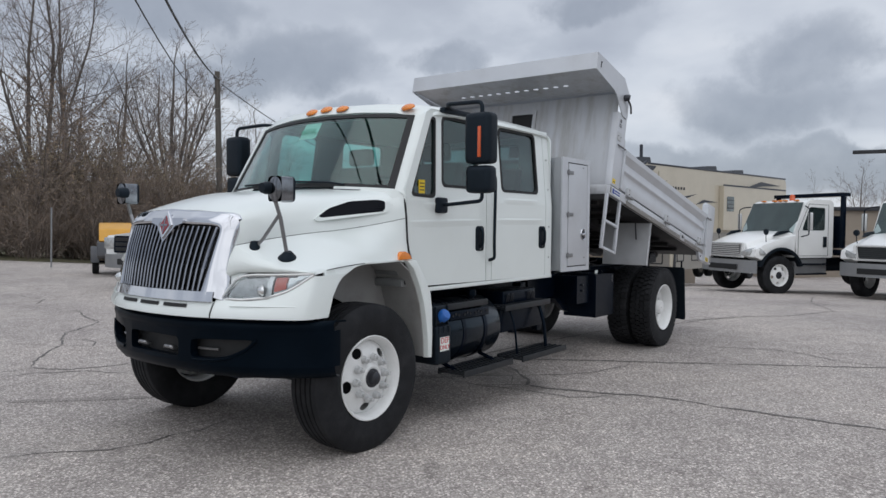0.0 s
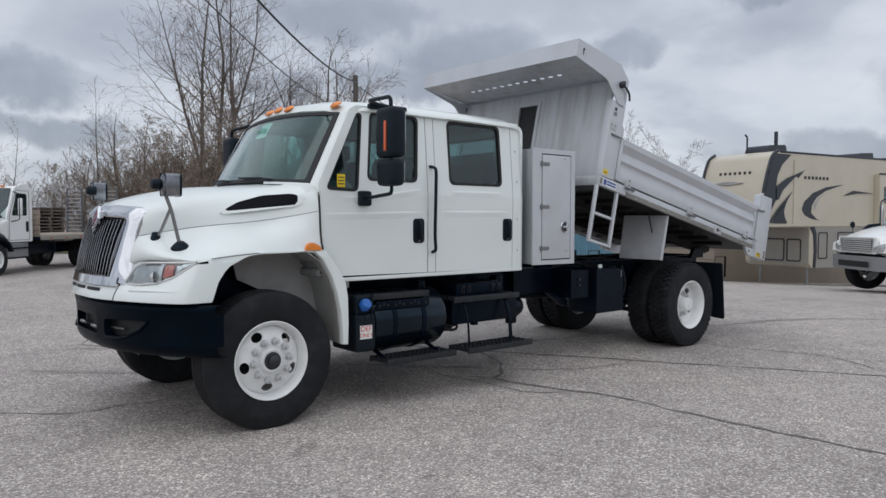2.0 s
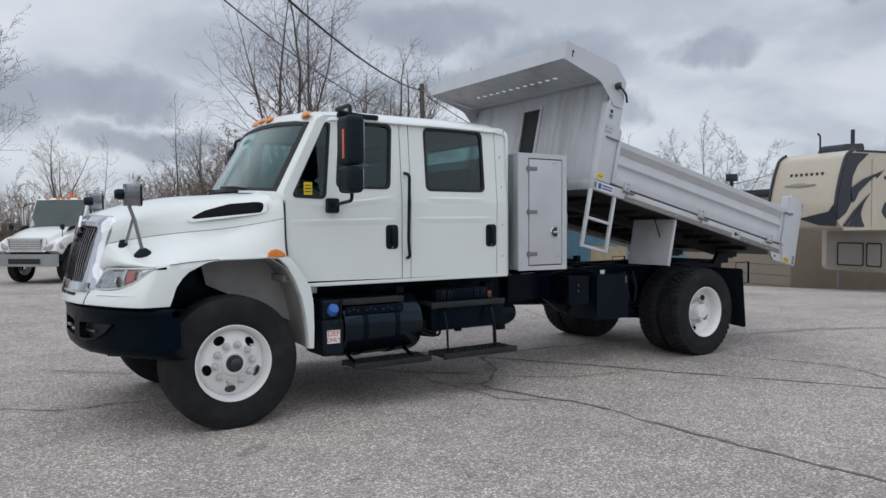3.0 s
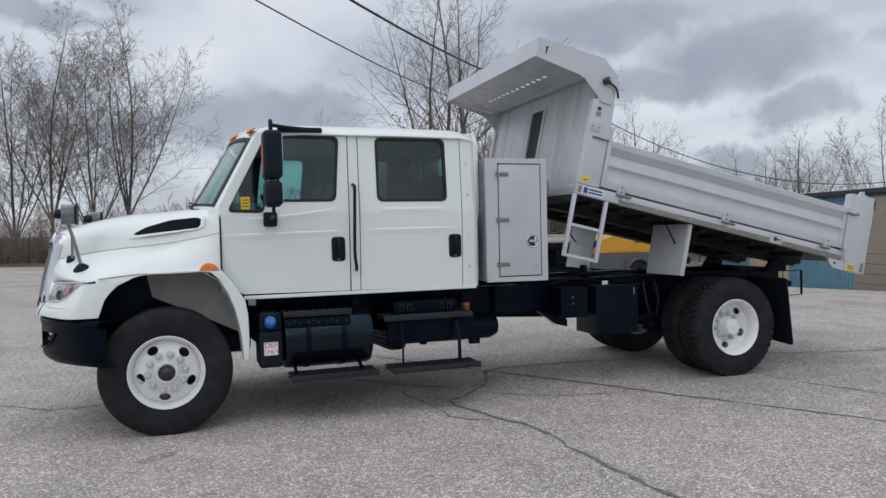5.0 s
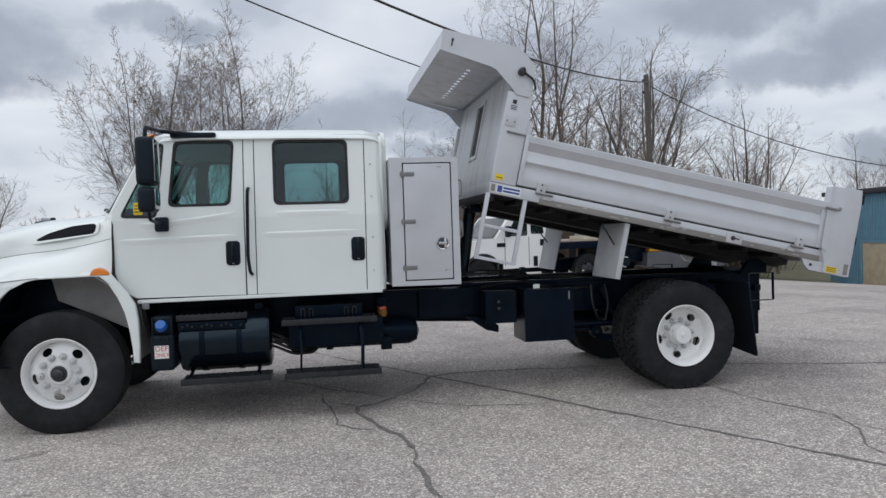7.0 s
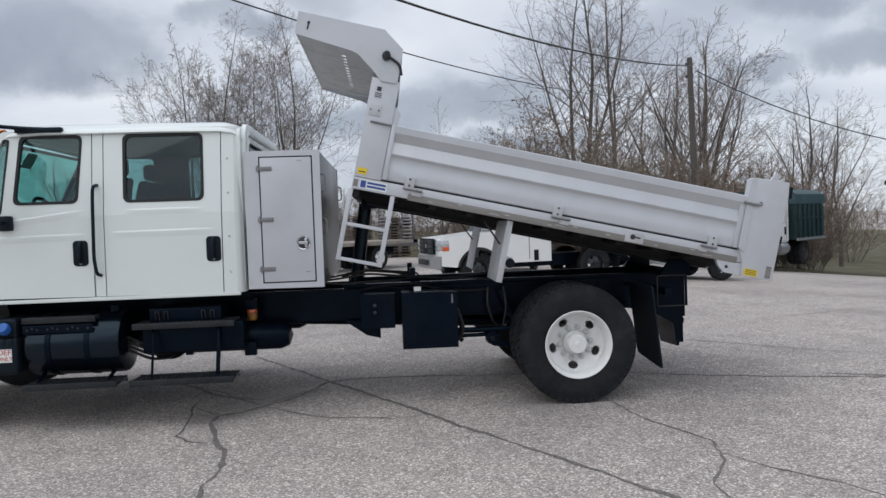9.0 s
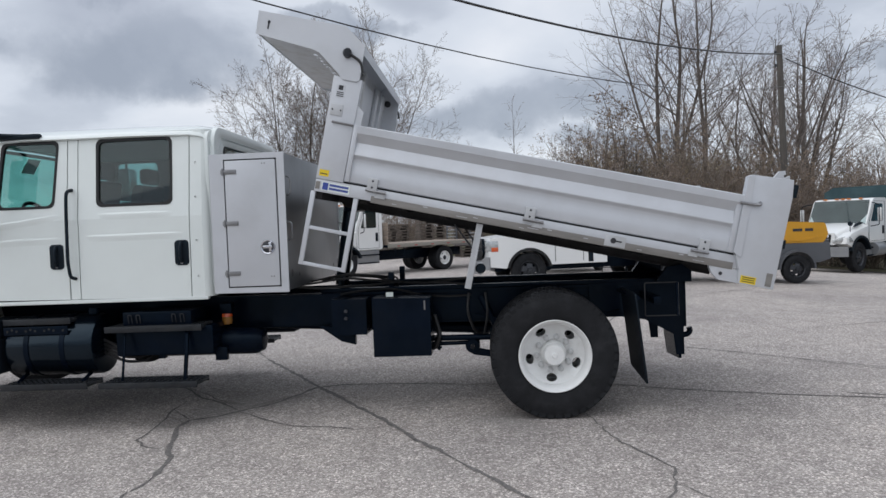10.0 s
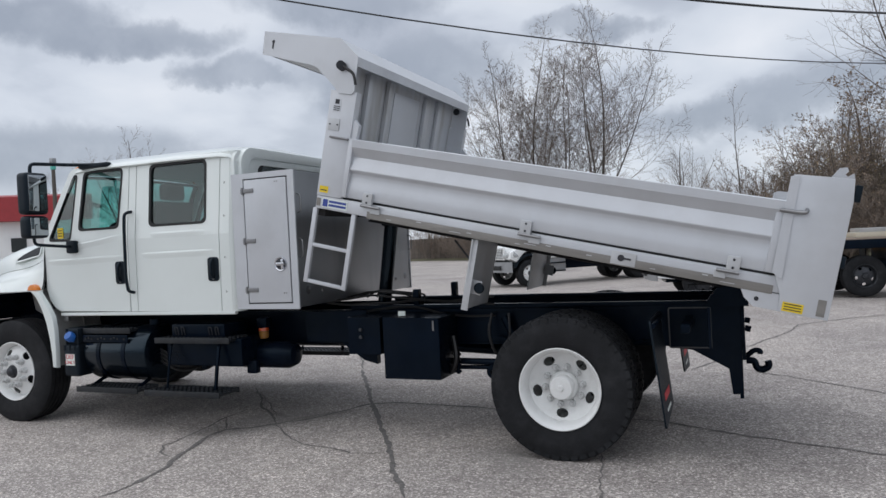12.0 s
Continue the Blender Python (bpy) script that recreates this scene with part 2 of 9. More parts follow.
M["scoop"] = material("scoop_black", (0.003, 0.004, 0.007), 0.4, vary=0.2, scale=10, spec=0.08)
M["bezel"] = material("silver_bezel", (0.70, 0.71, 0.70), 0.25, metal=0.55, vary=0.04, scale=10)
M["lampgrey"] = material("lamp_grey", (0.42, 0.43, 0.43), 0.3, metal=0.3, vary=0.2, scale=25, coat=0.4)
M["turn"] = material("turn_lens_red", (0.50, 0.10, 0.07), 0.25, vary=0.15, scale=40, coat=0.5)
# hood mirror chrome, with dark streaky reflections put into its colour
M["streakchrome"] = material("smoked_chrome", (0.20, 0.21, 0.225), 0.15, metal=1.0, vary=0.6, scale=9, stretch=(1, 5, 0.4))
M["greenink"] = material("green_ink", (0.10, 0.30, 0.22), 0.6, vary=0.1, scale=40)
M["steptread"] = material("worn_black_step_metal", (0.016, 0.019, 0.023), 0.42, metal=0.2, vary=0.35, scale=14, spec=0.45, dirt=(0.05, 0.05, 0.05), dirt_scale=9, dirt_amount=0.45)
M["tank"] = material("glossy_black_tank", (0.0020, 0.0040, 0.0075), 0.17, vary=0.2, scale=5, spec=0.42, bump=0.05, bump_scale=18)
M["mirror"] = material("mirror_glass", (0.40, 0.43, 0.45), 0.04, metal=1.0, vary=0.01)
M["gasket"] = material("black_rubber_gasket", (0.008, 0.009, 0.010), 0.6, vary=0.2, scale=30)
M["hose"] = material("black_hose", (0.01, 0.01, 0.011), 0.45, vary=0.2, scale=20)
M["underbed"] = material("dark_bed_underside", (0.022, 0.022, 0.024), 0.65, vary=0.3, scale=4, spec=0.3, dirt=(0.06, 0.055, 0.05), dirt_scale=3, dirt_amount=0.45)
M["weld"] = material("light_zinc", (0.53, 0.545, 0.56), 0.5, metal=0.3, vary=0.07, scale=6, dirt=(0.40, 0.39, 0.37), dirt_scale=4, dirt_amount=0.4)

for k_ in ("black", "bumper", "tank", "plastic"):
    M[k_].node_tree.nodes["Principled BSDF"].inputs["Specular Tint"].default_value = (0.60, 0.82, 1.0, 1)

# ---- mesh helpers ----
def make(name, bm, mat, smooth=40):
    me = bpy.data.meshes.new(name)
    bmesh.ops.recalc_face_normals(bm, faces=bm.faces)
    bm.to_mesh(me)
    bm.free()
    me.materials.append(mat)
    if smooth:
        me.polygons.foreach_set("use_smooth", [True] * len(me.polygons))
        me.set_sharp_from_angle(angle=radians(smooth))
    return me


def part(name, bm, mat, parent, label="", smooth=40, m=None):
    ob = new(name, make(name, bm, mat, smooth))
    ob.parent = parent
    if m is not None:
        ob.matrix_basis = m
    if label:
        ob["label"] = label
    return ob


def again(ob, m, parent=None):
    """Another object on the same mesh."""
    o = new(ob.name.split(".")[0], ob.data)
    o.parent = parent or ob.parent
    o.matrix_basis = m
    if "label" in ob.keys():
        o["label"] = ob["label"]
    return o


def thing(name, label, category, group="", m=None, kind=""):
    ob = tagged(new(name), label, category, group, kind)
    ob.empty_display_size = 0.2
    if m is not None:
        ob.matrix_basis = m
    return ob


def bm_box(lo, hi, bevel=0.0, bm=None, seg=2):
    bm = bm or bmesh.new()
    r = bmesh.ops.create_cube(bm, size=1.0)
    c = [(a + b) / 2 for a, b in zip(lo, hi)]
    s = [abs(b - a) for a, b in zip(lo, hi)]
    for v in r["verts"]:
        v.co = Vector((v.co.x * s[0] + c[0], v.co.y * s[1] + c[1], v.co.z * s[2] + c[2]))
    if bevel:
        es = {e for v in r["verts"] for e in v.link_edges}
        bmesh.ops.bevel(bm, geom=list(es), offset=min(bevel, min(s) * 0.49), segments=seg, affect='EDGES', profile=0.6)
    return bm


def place(axis, p, d):
    """2D point p and depth d on an axis: y -> (x, z), x -> (y, z), z -> (x, y)."""
    if axis == "y":
        return Vector((p[0], d, p[1]))
    if axis == "x":
        return Vector((d, p[0], p[1]))
    return Vector((p[0], p[1], d))


def prism(pts, axis, a, b, bm=None, bevel=0.0, holes=()):
    """A polygon, with holes, drawn out along an axis from a to b."""
    bm = bm or bmesh.new()
    loops = []
    for lp in (pts, *holes):
        loops.append([bm.verts.new(place(axis, p, a)) for p in lp])
    if holes:
        es = [bm.edges.new((vs[i], vs[(i + 1) % len(vs)])) for vs in loops for i in range(len(vs))]
        fs = [g for g in bmesh.ops.triangle_fill(bm, edges=es, use_beauty=True, use_dissolve=False)["geom"] if isinstance(g, bmesh.types.BMFace)]
    else:
        fs = [bm.faces.new(loops[0])]
    if b != a:
        r = bmesh.ops.extrude_face_region(bm, geom=fs)
        off = place(axis, (0, 0), b - a)
        nv = [g for g in r["geom"] if isinstance(g, bmesh.types.BMVert)]
        for v in nv:
            v.co += off
        if bevel:
            nvs = set(nv)
            es = [e for e in {e for v in nv for e in v.link_edges} if e.verts[0] in nvs and e.verts[1] in nvs and len({tuple(round(q, 3) for q in f.normal) for f in e.link_faces}) > 1]
            bm.normal_update()
            es = [e for e in {e for v in nv for e in v.link_edges} if e.verts[0] in nvs and e.verts[1] in nvs and e.is_boundary is False and e.calc_face_angle(0) > 0.5]
            bmesh.ops.bevel(bm, geom=es, offset=bevel, segments=2, affect='EDGES', profile=0.6)
    return bm


def rrect(x0, z0, x1, z1, r, n=5):
    """A rectangle with round corners."""
    out = []
    for cx, cz, a0 in ((x1 - r, z0 + r, -90), (x1 - r, z1 - r, 0), (x0 + r, z1 - r, 90), (x0 + r, z0 + r, 180)):
        for i in range(n + 1):
            a = radians(a0 + 90 * i / n)
            out.append((cx + r * math.cos(a), cz + r * math.sin(a)))
    return out


def rpoly(pts, r, n=4):
    """A polygon with its corners rounded by r."""
    out, k = [], len(pts)
    for i in range(k):
        p, a, b = Vector(pts[i]), Vector(pts[i - 1]), Vector(pts[(i + 1) % k])
        d1, d2 = (a - p), (b - p)
        q = min(r, d1.length * 0.45, d2.length * 0.45)
        s, e = p + d1.normalized() * q, p + d2.normalized() * q
        for j in range(n + 1):
            t = j / n
            v = s * (1 - t) ** 2 + p * 2 * t * (1 - t) + e * t * t
            out.append((v.x, v.y))
    return out


def tube(pts, r, n=8, bm=None, caps=True):
    """A round bar along a line of points; r may be one radius or one a point."""
    bm = bm or bmesh.new()
    pts = [Vector(p) for p in pts]
    rs = r if isinstance(r, (list, tuple)) else [r] * len(pts)
    rings, up = [], None
    for i, p in enumerate(pts):
        d = (pts[min(i + 1, len(pts) - 1)] - pts[max(i - 1, 0)]).normalized()
        if up is None:
            up = d.orthogonal().normalized()
        up = (up - d * up.dot(d)).normalized()
        side = d.cross(up)
        rings.append([bm.verts.new(p + (up * math.cos(2 * math.pi * k / n) + side * math.sin(2 * math.pi * k / n)) * rs[i]) for k in range(n)])
    for a, b in zip(rings, rings[1:]):
        for k in range(n):
            bm.faces.new((a[k], a[(k + 1) % n], b[(k + 1) % n], b[k]))
    if caps:
        bm.faces.new(rings[0][::-1])
        bm.faces.new(rings[-1])
    return bm


def bend(pts, r=0.05, n=4):
    """Rounds the corners of a line of points."""
    pts = [Vector(p) for p in pts]
    out = [pts[0]]
    for a, p, b in zip(pts, pts[1:], pts[2:]):
        q = min(r, (a - p).length * 0.45, (b - p).length * 0.45)
        s, e = p + (a - p).normalized() * q, p + (b - p).normalized() * q
        out += [s * (1 - t) ** 2 + p * 2 * t * (1 - t) + e * t * t for t in [i / n for i in range(n + 1)]]
    return out + [pts[-1]]


def lathe(profile, axis="y", n=32, bm=None, centre=(0, 0, 0)):
    """Turns (radius, along) pairs round an axis."""
    bm = bm or bmesh.new()
    c = Vector(centre)
    rings = []
    for r, d in profile:
        if r < 1e-5:
            rings.append([bm.verts.new(c + place(axis, (0, 0), d))])
        else:
            rings.append([bm.verts.new(c + place(axis, (r * math.cos(2 * math.pi * k / n), r * math.sin(2 * math.pi * k / n)), d)) for k in range(n)])
    for a, b in zip(rings, rings[1:]):
        for k in range(n):
            k2 = (k + 1) % n
            if len(a) == 1 and len(b) == 1:
                continue
            if len(a) == 1:
                bm.faces.new((a[0], b[k2], b[k]))
            elif len(b) == 1:
                bm.faces.new((a[k], a[k2], b[0]))
            else:
                bm.faces.new((a[k], a[k2], b[k2], b[k]))
    return bm


def loft(rows, bm=None, close=False):
    """Joins rows of points, all of one length, into a sheet."""
    bm = bm or bmesh.new()
    vs = [[bm.verts.new(p) for p in row] for row in rows]
    k = len(vs[0])
    for a, b in zip(vs, vs[1:]):
        for i in range(k if close else k - 1):
            bm.faces.new((a[i], a[(i + 1) % k], b[(i + 1) % k], b[i]))
    return bm


def thicken(bm, d):
    bm.normal_update()
    bmesh.ops.recalc_face_normals(bm, faces=bm.faces)
    bmesh.ops.solidify(bm, geom=list(bm.faces), thickness=d)
    return bm


def mirror_y(bm):
    """Adds the mirror image across the plane y = 0."""
    r = bmesh.ops.duplicate(bm, geom=list(bm.verts) + list(bm.edges) + list(bm.faces))
    for g in r["geom"]:
        if isinstance(g, bmesh.types.BMVert):
            g.co.y = -g.co.y
    bmesh.ops.reverse_faces(bm, faces=[g for g in r["geom"] if isinstance(g, bmesh.types.BMFace)])
    return bm


def lerp(x, table):
    """Straight lines between (x, value) pairs."""
    if x <= table[0][0]:
        return table[0][1]
    for (a, va), (b, vb) in zip(table, table[1:]):
        if x <= b:
            return va + (vb - va) * (x - a) / (b - a)
    return table[-1][1]


def words(name, text, size, mat, parent, m, depth=0.001, label=""):
    cu = bpy.data.curves.new(name, 'FONT')
    cu.body, cu.size, cu.extrude, cu.align_x, cu.align_y = text, size, depth, 'CENTER', 'CENTER'
    tmp = new("lettering_source", cu)
    me = bpy.data.meshes.new_from_object(tmp.evaluated_get(bpy.context.evaluated_depsgraph_get()))
    bpy.data.objects.remove(tmp)
    me.materials.clear()
    me.materials.append(mat)
    ob = new(name, me)
    ob.parent, ob.matrix_basis = parent, m
    if label:
        ob["label"] = label
    return ob


def ground_z(x, y):
    """The lot: level by the truck, a slight swell behind it, falling away towards +x."""
    rise = 0.06 * lerp(y, [(2, 0), (9, 1), (13, 0.8), (18, 0.2), (26, 0)]) * lerp(x, [(-4, 0), (4, 1), (13, 1), (17, 0)])
    return rise - 0.03 * min(max(0.0, x - 9), 30) - 0.025 * min(max(0.0, x - 17), 20) - 0.0020 * min(max(0.0, x - 8), 20) * min(max(0.0, y), 26)


# ---- dump truck: x runs back along the truck from the front axle, y across, z up ----
truck = thing("dump_truck", "white crew cab dump truck with raised light grey bed", "dump truck")


def side_y(z):
    return 1.0 - max(0.0, z - 1.70) * 0.095


def side_panel(loops, holes=(), thick=0.022, out=0.0, side=-1):
    """Sheets of the cab's side, drawn in (x, z), laid on its leaning plane."""
    bm = bmesh.new()
    for i, lp in enumerate(loops):
        prism(lp, "y", 0.0, thick, bm, holes=holes if i == len(loops) - 1 else ())
    for v in bm.verts:
        v.co.y = side * (side_y(v.co.z) + out - v.co.y)
    return bm


VENT = rpoly([(0.485, 1.725), (0.775, 1.715), (0.845, 2.325), (0.80, 2.335)], 0.05)
FWIN = rpoly([(0.868, 1.805), (1.365, 1.805), (1.408, 2.352), (0.925, 2.355)], 0.055)
RWIN = rrect(1.725, 1.80, 2.355, 2.35, 0.05)
cab = part("cab_floor", bm_box((0.42, -0.97, 1.06), (2.62, 0.97, 1.12), 0.02), M["dash"], truck, "dark grey cab floor")
for s in (-1, 1):
    fd = part("front_door", side_panel(
        [[(0.438, 1.70), (0.438, 1.27), (0.47, 1.17), (0.53, 1.10), (0.60, 1.06), (1.468, 1.05), (1.472, 1.70)],
         [(0.438, 1.70), (0.425, 1.765), (0.735, 2.36), (0.80, 2.395), (1.478, 2.40), (1.472, 1.70)]], (VENT, FWIN), side=s), M["white"], cab, "white front door with a quarter window")
    part("door_pillar", side_panel([[(1.48, 1.05), (1.556, 1.05), (1.562, 1.70), (1.48, 1.70)], [(1.48, 1.70), (1.562, 1.70), (1.566, 2.40), (1.487, 2.40)]], side=s), M["white"], cab)
    rd = part("rear_door", side_panel([[(1.564, 1.05), (2.482, 1.04), (2.49, 1.70), (1.57, 1.70)], [(1.57, 1.70), (2.49, 1.70), (2.498, 2.40), (1.574, 2.40)]], (RWIN,), side=s), M["white"], cab, "white rear door with a square window")
    part("cab_corner", side_panel([[(2.49, 1.04), (2.60, 1.04), (2.60, 1.70), (2.498, 1.70)], [(2.498, 1.70), (2.60, 1.70), (2.60, 2.40), (2.506, 2.40)]], side=s), M["white"], cab)
    part("door_seal", side_panel([[(0.45, 1.08), (2.60, 1.07), (2.60, 1.70), (0.45, 1.70)], [(0.45, 1.70), (2.60, 1.70), (2.60, 2.39), (0.80, 2.39), (0.45, 1.76)]], (VENT, FWIN, RWIN), 0.006, -0.024, s), M["gasket"], cab, "black inner door seal")
    # window gaskets, panes
    for loop, name, mat in ((VENT, "quarter_window", "darkglass"), (FWIN, "front_window", "glass"), (RWIN, "rear_window", "darkglass")):
        c = [sum(p[i] for p in loop) / len(loop) for i in (0, 1)]
        inner = [(c[0] + (p[0] - c[0]) * (1 - 0.020 / max(0.1, abs(p[0] - c[0]) + 0.02)), c[1] + (p[1] - c[1]) * (1 - 0.020 / max(0.1, abs(p[1] - c[1]) + 0.02))) for p in loop]
        outer = [(c[0] + (p[0] - c[0]) * 1.012, c[1] + (p[1] - c[1]) * 1.012) for p in loop]
        own = fd if name != "rear_window" else rd
        part("window_seal", side_panel([outer], (inner,), 0.03, 0.004, s), M["gasket"], own, "black rubber window seal")
        part(name, side_panel([loop], (), 0.004, -0.012, s), M[mat], own, "tinted window glass").visible_shadow = False
    # creases pressed into the doors: a narrow facet that faces up over a long fall
    for x0, x1, z0, z1, own in ((0.46, 1.44, 1.536, 1.556, fd), (1.62, 2.45, 1.561, 1.566, rd), (0.62, 1.42, 1.668, 1.752, fd), (1.73, 2.36, 1.737, 1.738, rd)):
        rows = []
        for i in range(15):
            f = i / 14
            k = min(1.0, f * 7, (1 - f) * 5) ** 0.7
            x, z = x0 + (x1 - x0) * f, z0 + (z1 - z0) * f ** (1.6 if z1 - z0 > 0.05 else 1)
            rows.append([(x, s * (side_y(z + dz) + d * k - 0.0008), z + dz) for dz, d in ((0.013, 0.0), (0.008, 0.002), (0.0, 0.0075), (-0.006, 0.0075), (-0.030, 0.003), (-0.055, 0.0))])
        part("door_crease", loft(rows), M["white"], own, "", 60)
    # handles
    for x, own in ((1.375, fd), (2.42, rd)):
        h = part("door_handle", prism(rrect(x - 0.058, 1.30, x + 0.058, 1.505, 0.03), "y", s * 0.99, s * 1.008, bevel=0.004), M["plastic"], own, "black recessed door handle")
        tube_bm = tube(bend([(x, s * 1.005, 1.33), (x, s * 1.034, 1.36), (x, s * 1.034, 1.46), (x, s * 1.005, 1.49)], 0.02), 0.013, 8)
        part("handle_grip", tube_bm, M["plastic"], own, "black handle grip")
        part("lock", lathe([(0.011, 0), (0.011, 0.006), (0, 0.007)], "y", 12, centre=(x, s * 1.008 - (0.007 if s < 0 else 0), 1.322)), M["steel"], own)
    # grab handle on the pillar
    part("grab_handle", tube(bend([(1.515, s * 0.97, 1.945), (1.515, s * 1.06, 1.93), (1.51, s * 1.065, 1.80), (1.50, s * 1.065, 1.36), (1.515, s * 1.06, 1.235), (1.525, s * 1.0, 1.22)], 0.05), 0.014, 8), M["plastic"], cab, "black pillar grab handle")
    part("sill", bm_box((0.60, s * 0.955, 1.015), (2.62, s * 1.002, 1.046), 0.008), M["white"], cab, "white cab sill")
    part("sill_bracket", bm_box((0.63, s * 0.97, 0.965), (0.69, s * 1.0, 1.012), 0.006), M["steel"], cab)
    # rivets in the rear corner
    for z in (1.21, 1.50, 1.85, 2.13):
        part("rivet", lathe([(0.009, 0), (0.007, 0.004), (0, 0.005)], "y", 8, centre=(2.55, s * side_y(z) + (-0.004 if s < 0 else 0), z)), M["steel"], cab)
part("sticker", bm_box((0.595, -0.984, 1.745), (0.665, -0.981, 1.845)), M["yellow"], cab, "yellow sticker in the quarter window")
for z in (1.77, 1.795, 1.82):
    part("print_bar", bm_box((0.603, -0.9865, z - 0.004), (0.657, -0.9845, z + 0.004)), M["ink"], cab)

# roof, rounded at its edges
rows = []
for x, top, drop, wid in ((0.70, 2.376, 0.035, 0.845), (0.745, 2.412, 0.04, 0.875), (0.85, 2.445, 0.045, 0.915), (1.1, 2.462, 0.05, 0.93), (2.0, 2.462, 0.05, 0.93), (2.5, 2.455, 0.05, 0.925), (2.60, 2.44, 0.05, 0.915), (2.66, 2.405, 0.05, 0.89), (2.685, 2.35, 0.05, 0.86)):
    row = []
    for f in (-1.045, -1.035, -1.0, -0.93, -0.82, -0.5, 0, 0.5, 0.82, 0.93, 1.0, 1.035, 1.045):
        a = abs(f)
        dz = lerp(a, [(0, 0), (0.5, 0.008), (0.82, 0.020), (0.93, 0.036), (1.0, drop + 0.008), (1.035, drop + 0.028), (1.045, drop + 0.048)])
        bow = 0.12 * (1 - min(1, a) ** 2) if x < 0.78 else (0.06 * (1 - min(1, a) ** 2) if x < 0.9 else 0)
        row.append((x - bow, f * wid, top - dz + 0.045 * max(0.0, 1 - a * a) ** 0.7 * (1 if 0.72 < x < 2.6 else 0.4)))
    rows.append(row)
part("roof", thicken(loft(rows), 0.02), M["white"], cab, "white rounded cab roof", 60)
part("headliner", bm_box((0.80, -0.90, 2.36), (2.58, 0.90, 2.385), 0.01), M["headliner"], cab, "grey headliner")
# back wall with its window
back = part("back_wall", prism(rrect(-0.96, 1.045, 0.96, 2.40, 0.10), "x", 2.63, 2.66, bevel=0.012, holes=(rrect(-0.62, 1.85, 0.62, 2.31, 0.06),)), M["white"], cab, "white cab back wall")
part("back_window", prism(rrect(-0.64, 1.83, 0.64, 2.33, 0.06), "x", 2.64, 2.645), M["darkglass"], back, "dark rear window").visible_shadow = False
part("window_seal", prism(rrect(-0.645, 1.825, 0.645, 2.335, 0.07), "x", 2.655, 2.672, holes=(rrect(-0.60, 1.87, 0.60, 2.29, 0.05),)), M["gasket"], back)
for s in (-1, 1):
    rows = []
    for z in (1.04, 1.70, 2.30, 2.36, 2.40):
        yo = side_y(z)
        rows.append([(2.59, s * yo, z), (2.622, s * (yo - 0.006), z), (2.645, s * (yo - 0.025), z), (2.655, s * (yo - 0.05), z), (2.658, s * (yo - 0.12), z)])
    part("corner_post", thicken(loft(rows), 0.01), M["white"], cab, "", 60)

# raised brow and stepped frame round the back window
part("roof_brow", prism(rrect(-0.915, 1.55, 0.915, 2.435, 0.17, 8), "x", 2.655, 2.697, bevel=0.018, holes=(rrect(-0.80, 1.66, 0.80, 2.345, 0.10, 8),)), M["white"], cab, "white raised brow over the rear window", 50)
part("window_frame", prism(rrect(-0.80, 1.66, 0.80, 2.345, 0.10, 8), "x", 2.652, 2.676, bevel=0.008, holes=(rrect(-0.66, 1.80, 0.66, 2.29, 0.07, 8),)), M["white"], back, "white stepped window frame", 50)


def screen_pt(f, g, push=0.0):
    """A point of the windscreen: f across from -1 to 1, g up from 0 to 1."""
    a = abs(f) ** 2.2
    x = (0.215 + 0.175 * a) * (1 - g) + (0.565 + 0.135 * a) * g
    y = f * (0.925 * (1 - g) + 0.858 * g)
    z = (1.795 - 0.03 * a) * (1 - g) + (2.372 - 0.035 * a) * g
    return Vector((x - push, y, z + push * 0.4))


def screen(f0, f1, g0, g1, push, nf=16, ng=5):
    return loft([[screen_pt(f0 + (f1 - f0) * i / nf, g0 + (g1 - g0) * j / ng, push) for i in range(nf + 1)] for j in range(ng + 1)])


ws = part("windscreen", thicken(screen(-0.97, 0.97, 0.03, 0.97, 0.0), 0.005), M["screenglass"], cab, "greenish curved windscreen", 60)
ws.visible_shadow = False
for a in ((-1.0, -0.945, 0, 1), (0.945, 1.0, 0, 1), (-1, 1, -0.01, 0.045), (-1, 1, 0.955, 1.0)):
    part("windscreen_seal", thicken(screen(*a, 0.006), 0.012), M["gasket"], cab, "black windscreen seal", 60)
for s in (-1, 1):
    # windscreen pillar from the seal to the door
    rows = []
    for g in (-0.02, 0.25, 0.5, 0.75, 1.0):
        p = screen_pt(s * 1.0, max(0, g))
        zz = p.z if g >= 0 else 1.70
        xx = 0.425 + (zz - 1.765) * 0.521 if zz > 1.765 else 0.44
        q = Vector((xx + 0.01, s * side_y(zz), zz))
        rows.append([p, p * 0.6 + q * 0.4 + Vector((-0.008, s * 0.02, 0)), p * 0.25 + q * 0.75 + Vector((-0.004, s * 0.014, 0)), q])
    part("windscreen_pillar", thicken(loft(rows), 0.015), M["white"], cab, "white windscreen pillar", 60)
    wb = [screen_pt(-0.60 if s < 0 else 0.12, 0.02, 0.02), screen_pt(-0.45 if s < 0 else 0.3, 0.035, 0.03), screen_pt(-0.08 if s < 0 else 0.66, 0.05, 0.025)]
    wp = part("wiper", tube(wb, 0.008, 6), M["plastic"], cab, "black wiper")
part("cowl_grille", loft([[screen_pt(f / 8, 0.0, 0.0) + Vector((-d, 0, -0.01 - d * 0.25)) for f in range(-6, 7)] for d in (0.0, 0.03, 0.06)]), M["plastic"], cab, "black cowl under the windscreen")
